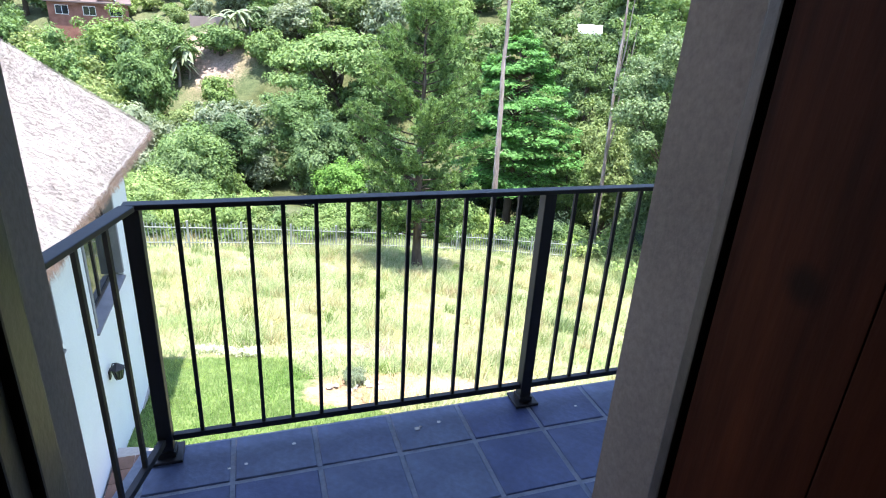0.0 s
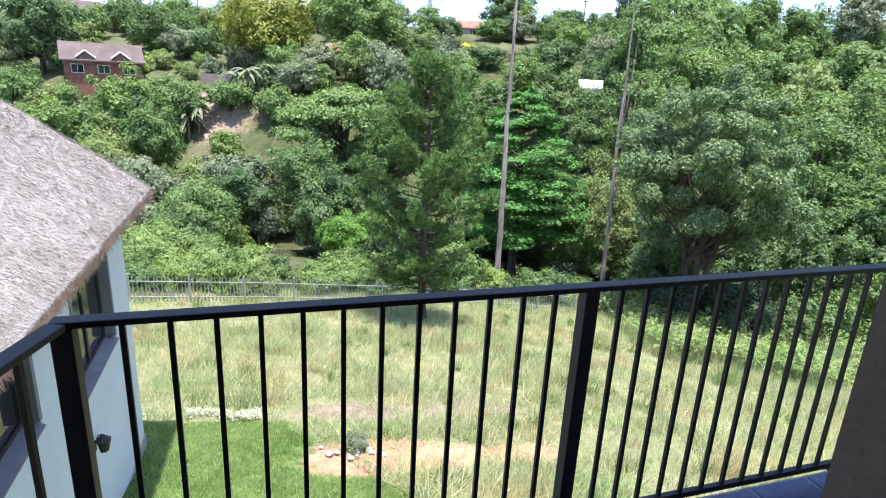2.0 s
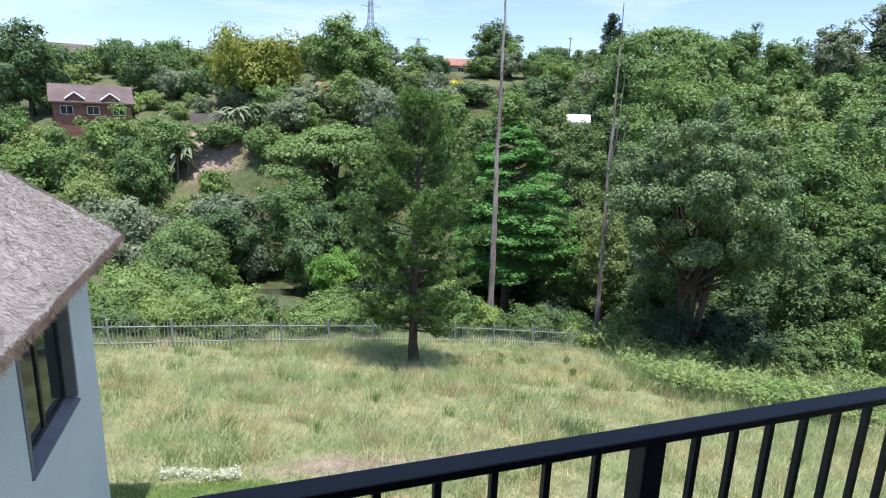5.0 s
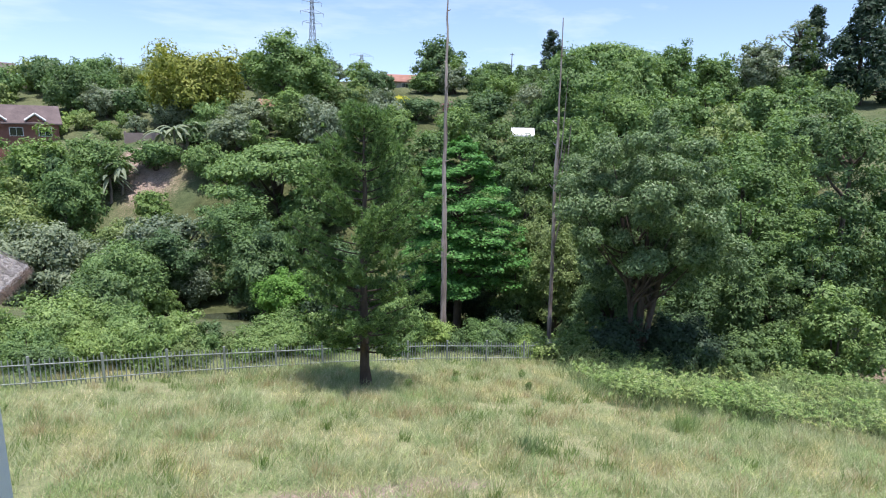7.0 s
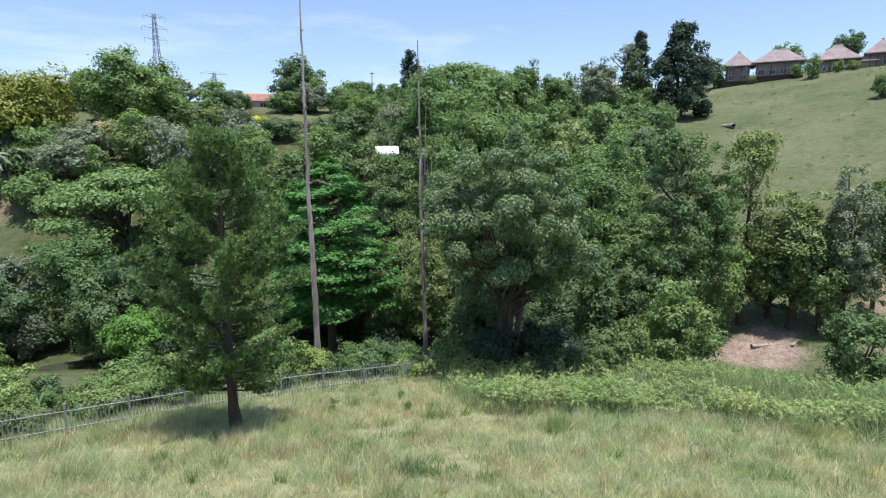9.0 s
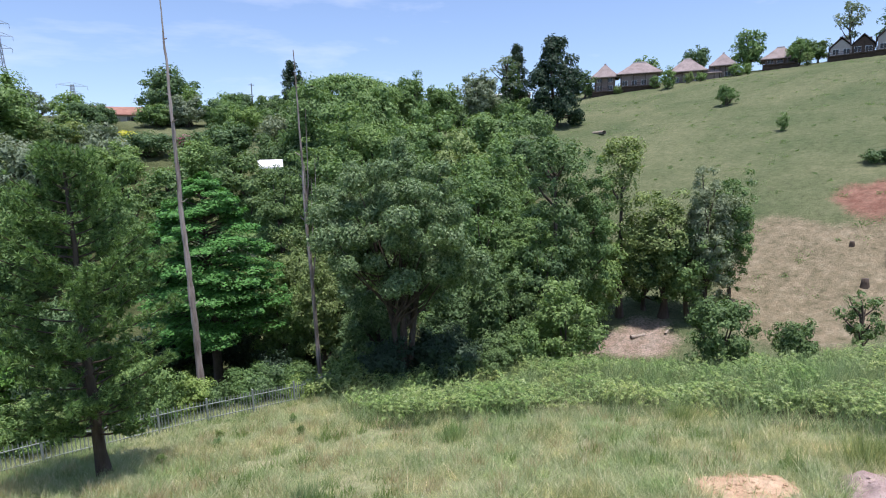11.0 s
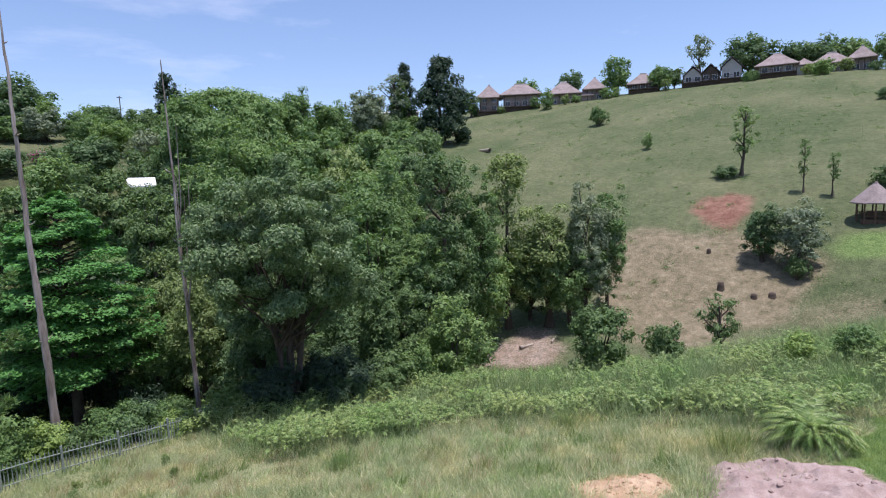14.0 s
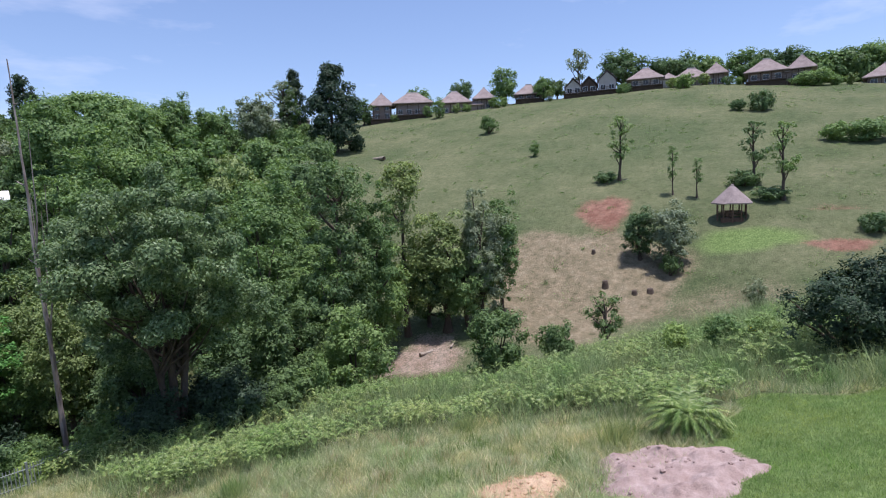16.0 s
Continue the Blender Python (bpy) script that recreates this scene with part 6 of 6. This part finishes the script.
log(52.0, 22.2, -25, 1.7, 0.18, DEADWOOD, "pale fallen log in the dry clearing")
log(54.0, 20.2, 10, 1.2, 0.12, DEADWOOD, "pale fallen log in the dry clearing")
log(120.0, 62.0, 60, 4.5, 0.45, DEADWOOD, "grey fallen trunk lying on the hillside")


def stump(x, y, h, r):
    t = thing("tree_stump", pose(x, y, gz_at(x, y)), "dark brown cut tree stump in the dry clearing", "stump", "stumps in the clearing")
    part("stump_wood", array_mesh("stump_wood", *tube_arrays([(0, 0, -0.2), (0.03, 0, h * 0.5), (0, 0.02, h), (0, 0.02, h + 0.01)], [r * 1.3, r, r * 0.9, 0.02], 9)), BARK, t)


stump(67.1, 6.4, 0.8, 0.34)
stump(66.0, 3.2, 0.45, 0.3)
stump(66.5, 1.6, 0.4, 0.35)
stump(74.0, 8.5, 0.5, 0.25)


def rough_stone(r, seed):
    rng = np.random.default_rng(seed)
    bm = bmesh.new()
    bmesh.ops.create_icosphere(bm, subdivisions=2, radius=r)
    for v in bm.verts:
        v.co *= 1 + rng.normal() * 0.12
        v.co.z *= 0.6
    return bm


def stone(x, y, r, seed):
    s = part("stone", rough_stone(r, seed), ROCK)
    s.location = (x, y, gz_at(x, y) + r * 0.25)
    tagged(s, "grey-white rubble stone on the bare soil", "stone", "stones on the bare soil")


stone_rng = random.Random(8)
for k in range(14):
    stone(stone_rng.gauss(0.9, 0.45), stone_rng.gauss(9.7, 0.3), stone_rng.uniform(0.03, 0.1), k)


def stream():
    n = 20
    q = np.linspace(0, 1, n)
    x, y = -6 + 20 * q, 52.0 + 2.0 * np.sin(q * 5)
    z = ground_height(x, y).min() + 0.35
    v = np.concatenate([np.column_stack([x, y - 2.2, np.full(n, z)]), np.column_stack([x, y + 2.2, np.full(n, z)])])
    f = [(i, i + 1, n + i + 1, n + i) for i in range(n - 1)]
    tagged(part("water", array_mesh("water", v, f), WATER), "murky green stream water below the trees", "stream", kind="structure")


stream()


# ---------------------------------------------------------------- grass, reeds and bracken
def scatter(rng, n, x0, x1, y0, y1):
    return rng.uniform(x0, x1, n), rng.uniform(y0, y1, n)


def blades(rng, x, y, height, width, lean=0.45):
    n = len(x)
    z = ground_height(x, y) + 0.0
    a = rng.uniform(0, 2 * np.pi, n)
    h = height * rng.uniform(0.55, 1.3, n)
    dx, dy = rng.normal(0, lean, n) * h + 0.12 * h, rng.normal(0, lean, n) * h
    wx, wy = np.cos(a) * width, np.sin(a) * width
    v = np.stack([np.column_stack([x - wx, y - wy, z - 0.03]), np.column_stack([x + wx, y + wy, z - 0.03]), np.column_stack([x + dx, y + dy, z + h])], 1)
    return v.reshape(-1, 3)


def value_noise(x, y, size, seed):
    """Smooth random patches between 0 and 1, about size metres across."""
    grid = np.random.default_rng(seed).uniform(size=(64, 64))
    u, w = (x + 0.35 * y) / size, (y - 0.35 * x) / size
    i, j = np.floor(u).astype(int), np.floor(w).astype(int)
    f, g = u - i, w - j
    f, g = f * f * (3 - 2 * f), g * g * (3 - 2 * g)
    a = grid[i % 64, j % 64] * (1 - f) + grid[(i + 1) % 64, j % 64] * f
    b = grid[i % 64, (j + 1) % 64] * (1 - f) + grid[(i + 1) % 64, (j + 1) % 64] * f
    return a * (1 - g) + b * g


def patches(x, y, seed):
    n = 0.5 * value_noise(x, y, 2.6, seed) + 0.3 * value_noise(x, y, 1.1, seed + 1) + 0.2 * value_noise(x, y, 0.5, seed + 2)
    return np.clip((n - 0.5) * 2.2 + 0.5, 0, 1)


def meadow_grass():
    rng = np.random.default_rng(61)
    x, y = scatter(rng, 520000, -17, 30, 6.5, 33)
    xb, yb = scatter(rng, 250000, 11, 30, -12, 8)
    x, y = np.concatenate([x, xb]), np.concatenate([y, yb])
    tuft = patches(x, y, 611)
    keep = (rng.uniform(size=len(x)) < (0.25 + 0.75 * tuft) * (1 - 0.94 * bare_soil(x, y))) & (mown_lawn(x, y) < 0.4) & (x < bank_edge(y) + 1.5) & (y < 33 - 0.02 * x)
    keep &= ~((x < -3.3) & (y < 11.0))
    x, y, tuft = x[keep], y[keep], tuft[keep]
    v = blades(rng, x, y, 0.16 + 0.24 * tuft, 0.009 + 0.005 * rng.uniform(size=len(x)), 0.75)
    g = part("meadow_grass", array_mesh("meadow_grass", v, np.arange(len(v)).reshape(-1, 3)), GRASS)
    tagged(g, "tall pale green and straw-coloured meadow grass", "grass", kind="stuff")
    # darker green and dry brown tussocks
    for name, count, mat, top, label in (("grass_tussocks", 300, TUSSOCK, 0.6, "darker green grass tussocks in the meadow"), ("dry_tussocks", 460, DRY_TUSSOCK, 0.6, "dry brown grass tussocks in the meadow")):
        cx, cy = scatter(rng, count, -10, 25, -1, 29)
        ok = (mown_lawn(cx, cy) < 0.2) & (bare_soil(cx, cy) < 0.3) & (cx < bank_edge(cy)) & ~((cx < -3) & (cy < 12)) & (cx + cy > 8)
        cx, cy = cx[ok], cy[ok]
        wide = np.repeat(rng.uniform(0.1, 0.3, len(cx)), 56)
        px = np.repeat(cx, 56) + rng.normal(0, 1, len(wide)) * wide
        py = np.repeat(cy, 56) + rng.normal(0, 1, len(wide)) * wide
        v = blades(rng, px, py, np.repeat(rng.uniform(0.3, top, len(cx)), 56), 0.013, 0.4)
        g = part(name, array_mesh(name, v, np.arange(len(v)).reshape(-1, 3)), mat)
        tagged(g, label, "grass", kind="stuff")


def heap_lift(x, y, cx, cy, rx, ry, high, seed):
    """How far loose soil rises over the ground in a dug patch."""
    rough = 0.55 * value_noise(x, y, 0.75, seed) + 0.3 * value_noise(x, y, 0.28, seed + 1) + 0.15 * value_noise(x, y, 0.11, seed + 2)
    return blob(x, y, cx, cy, rx, ry, 0.3) * (0.06 + high * rough ** 1.6 * 2.0) - 0.05


def soil_heap(cx, cy, rx, ry, high, seed, mat, label):
    t = thing("soil_heap", pose(cx, cy, gz_at(cx, cy)), label, "soil heap")
    n = 90
    gx, gy = np.meshgrid(np.linspace(cx - 1.4 * rx, cx + 1.4 * rx, n), np.linspace(cy - 1.4 * ry, cy + 1.4 * ry, n), indexing="ij")
    gz = ground_height(gx, gy) + heap_lift(gx, gy, cx, cy, rx, ry, high, seed)
    i, j = np.meshgrid(np.arange(n - 1), np.arange(n - 1), indexing="ij")
    f = np.stack([i * n + j, (i + 1) * n + j, (i + 1) * n + j + 1, i * n + j + 1], -1).reshape(-1, 4)
    v = np.stack([gx - cx, gy - cy, gz - gz_at(cx, cy)], -1).reshape(-1, 3)
    part("loose_soil", array_mesh("loose_soil", v, f), mat, t)
    rng = np.random.default_rng(seed + 9)
    base = Vector((cx, cy, gz_at(cx, cy)))
    for k in range(46):
        a, q = rng.uniform(0, 2 * np.pi), rng.uniform(0, 1) ** 0.6
        x, y, r = cx + rx * 0.95 * q * math.cos(a), cy + ry * 0.95 * q * math.sin(a), rng.uniform(0.02, 0.08)
        lift = float(heap_lift(np.array(x), np.array(y), cx, cy, rx, ry, high, seed))
        part("clod", rough_stone(r, 40 + k + seed), mat, t).location = Vector((x, y, gz_at(x, y) + r * 0.25 + lift)) - base


PINK_SOIL = speckled("pinkish_loose_soil", (0.3, 0.215, 0.185), (0.47, 0.365, 0.325), 2.2, 24, 0.95, 0.7, spec=0.1, depth=0.05)
SAND_SOIL = speckled("sandy_loose_soil", (0.42, 0.27, 0.16), (0.6, 0.44, 0.29), 2.2, 24, 0.95, 0.7, spec=0.1, depth=0.05)


def lawn_grass():
    rng = np.random.default_rng(62)
    x, y = scatter(rng, 36000, -4, 3, 6, 12)
    xb, yb = scatter(rng, 60000, 15, 26, -10, 0)
    x, y = np.concatenate([x, xb]), np.concatenate([y, yb])
    keep = (mown_lawn(x, y) > 0.6) & (bare_soil(x, y) < 0.4) & ~((x < -3.55) & (y < 10.5))
    v = blades(rng, x[keep], y[keep], np.full(keep.sum(), 0.11), 0.009, 0.6)
    g = part("lawn_grass", array_mesh("lawn_grass", v, np.arange(len(v)).reshape(-1, 3)), LEAF["lawn"])
    tagged(g, "short bright green mown lawn grass", "grass", kind="stuff")


def frond_arrays(rng, x, y, z, length, pinnae=7, breadth=0.3):
    """Arching fern fronds: a row of leaflets on both sides of a curved midrib."""
    n = len(x)
    a = rng.uniform(0, 2 * np.pi, n)
    rise = rng.uniform(0.45, 1.0, n)
    d = np.column_stack([np.cos(a), np.sin(a)])
    s = np.column_stack([-np.sin(a), np.cos(a)])
    out = []
    for k in range(pinnae):
        q0, q1 = (k + 0.2) / pinnae, (k + 1.1) / pinnae
        qm = (q0 + q1) / 2

        def at(q):
            r = length * q * 0.9
            return np.column_stack([x + d[:, 0] * r, y + d[:, 1] * r, z + length * (rise * q * 1.1 - 0.75 * q ** 2)])

        w = length * breadth * (1 - qm) ** 0.7 * (0.5 + 0.5 * min(1, qm * 4))
        for side in (-1, 1):
            tip = at(qm + 0.1) + np.column_stack([s * (side * w)[:, None], -0.2 * w])
            out.append(np.stack([at(q0), at(q1), tip], 1))
    return np.concatenate(out).reshape(-1, 3)


def bracken():
    rng = np.random.default_rng(63)
    x, y = scatter(rng, 74000, 14, 52, -14, 31)
    e = bank_edge(y)
    patch = patches(x, y, 631)
    s, v = 0.534 * x + 0.846 * y, 0.846 * x - 0.534 * y
    keep = (x > e - 0.6 + 2.5 * (1 - patch)) & (s + 0.7 * np.clip(v - 6, 0, 28) < 47) & (x < 47) & (rng.uniform(size=len(x)) < (0.1 + 0.9 * patch) * (1 - 0.6 * soft_step(x - 0.3 * y, 25, 31)))
    x, y, patch = x[keep], y[keep], patch[keep]
    z = ground_height(x, y) + rng.uniform(0.0, 0.35, len(x)) + 1.25 * patch * rng.uniform(0.4, 1, len(x))
    v = frond_arrays(rng, x, y, z, rng.uniform(0.28, 0.62, len(x)), 6)
    b = part("bracken", array_mesh("bracken", v, np.arange(len(v)).reshape(-1, 3)), BRACKEN)
    tagged(b, "thick bank of light green bracken fern", "bracken", kind="stuff")
    # long grass and reeds between the ferns
    x, y = scatter(rng, 260000, 15, 50, -14, 31)
    s, v = 0.534 * x + 0.846 * y, 0.846 * x - 0.534 * y
    keep = (x > bank_edge(y) - 0.5) & (s + 0.7 * np.clip(v - 6, 0, 28) < 48) & (x < 49)
    clump = patches(x, y, 641)
    keep &= rng.uniform(size=len(x)) < (0.12 + 0.88 * clump) * (0.3 + 0.7 * soft_step(x - 0.3 * y, 22, 29))
    v = blades(rng, x[keep], y[keep], (0.4 + 0.75 * clump[keep]) * rng.uniform(0.8, 1.2, keep.sum()), 0.019, 0.5)
    r = part("long_grass", array_mesh("long_grass", v, np.arange(len(v)).reshape(-1, 3)), REED)
    tagged(r, "long blue-green grass on the bracken bank", "grass", kind="stuff")


def large_fern(x, y, size, fronds, seed):
    rng = np.random.default_rng(seed)
    t = thing("large_fern", pose(x, y, gz_at(x, y)), "large light green fern plant beside the bare soil", "fern")
    for k in range(fronds):
        v = frond_arrays(rng, np.zeros(1), np.zeros(1), np.full(1, rng.uniform(0.25, 0.75)), np.array([size * rng.uniform(0.6, 1.1)]), 20, 0.2)
        part("frond", array_mesh("frond", v, np.arange(len(v)).reshape(-1, 3)), BRACKEN, t)


def reed_clump(x, y, h, n, seed):
    rng = np.random.default_rng(seed)
    v = blades(rng, x + rng.normal(0, 0.28, n), y + rng.normal(0, 0.28, n), np.full(n, h), 0.016, 0.35)
    r = part("reed_clump", array_mesh("reed_clump", v, np.arange(len(v)).reshape(-1, 3)), REED)
    tagged(r, "clump of blue-green reedy grass", "grass", "reed clumps")


soil_heap(17.5, -0.4, 2.05, 1.95, 0.24, 701, PINK_SOIL, "lumpy heap of pinkish-brown loose soil beside the lawn")
soil_heap(16.2, 3.6, 1.5, 1.35, 0.13, 731, SAND_SOIL, "low spread of orange sandy soil in the meadow")
meadow_grass()
lawn_grass()
bracken()
large_fern(20.9, -0.9, 1.65, 130, 71)
reed_clump(20.0, 1.3, 0.9, 420, 72)
reed_clump(16.5, 14.5, 0.8, 260, 73)
reed_clump(9.0, 14.0, 0.8, 260, 74)
reed_clump(22.5, 7.5, 0.9, 260, 75)


def lawn_flowers():
    """White flowering edging along the far rim of the small lawn."""
    rng = np.random.default_rng(95)
    n = 1500
    q = rng.uniform(0, 1, n)
    x, y = -2.95 + 1.75 * q, 12.0 + 0.12 * np.sin(q * 7) - 0.1 * q + rng.normal(0, 0.09, n)
    z = ground_height(x, y) + rng.uniform(0.03, 0.22, n)
    v, f = small_leaves(rng, np.column_stack([x, y, z]), rng.normal(0, 0.5, (n, 3)) + (0, 0, 0.8), 0.035, 0.02)
    g = part("edging_flowers", array_mesh("edging_flowers", v, f), BLOSSOM)
    tagged(g, "low white flowering edging plants along the lawn", "flowers", kind="stuff")


BLOSSOM = leaf_material("white_blossom", (0.4, 0.42, 0.3), (0.78, 0.78, 0.68), 0.3)
lawn_flowers()
weed_rng = random.Random(29)
for wx, wy in ((8.2, 22.9), (10.8, 23.4), (13.9, 21.6), (11.7, 25.1), (14.8, 23.7)):
    plant("bush", wx, wy, weed_rng.uniform(0.5, 0.9), weed_rng.uniform(0.22, 0.34), weed_rng.choice(("olive", "mid", "light")))
plant("bush", 0.9, 10.0, 0.45, 0.4, "grey")


def hill_scrub():
    """Low dark scrub and grass clumps dotted over the open hillside."""
    rng = np.random.default_rng(91)
    r, a = np.sqrt(rng.uniform(60 ** 2, 205 ** 2, 900)), np.radians(rng.uniform(57, 112, 900))
    cx, cy = r * np.sin(a), r * np.cos(a)
    ok = (rng.uniform(size=900) < 0.35 + 0.65 * (np.sin(cx * 0.11) * np.sin(cy * 0.13 + 1) > 0.1)) & (cx > 64) & (cx < 196) & (np.hypot(cx - 77, cy + 7) > 6)
    cx, cy = cx[ok], cy[ok]
    size = rng.gamma(2.0, 0.16, len(cx)) + 0.12
    n = 46
    px = np.repeat(cx, n) + rng.normal(0, 1, len(cx) * n) * np.repeat(size, n)
    py = np.repeat(cy, n) + rng.normal(0, 1, len(cx) * n) * np.repeat(size, n)
    pz = ground_height(px, py) + np.abs(rng.normal(0, 0.45, len(px))) * np.repeat(size, n)
    at = np.column_stack([px, py, pz])
    nrm = rng.normal(size=at.shape) + np.array([0, 0, 0.6])
    v, f = small_leaves(rng, at, nrm, 0.11, 0.05)
    g = part("hillside_scrub", array_mesh("hillside_scrub", v, f), LEAF["mid"])
    tagged(g, "low dark scrub dotted over the grassy hillside", "scrub", kind="stuff")


hill_scrub()
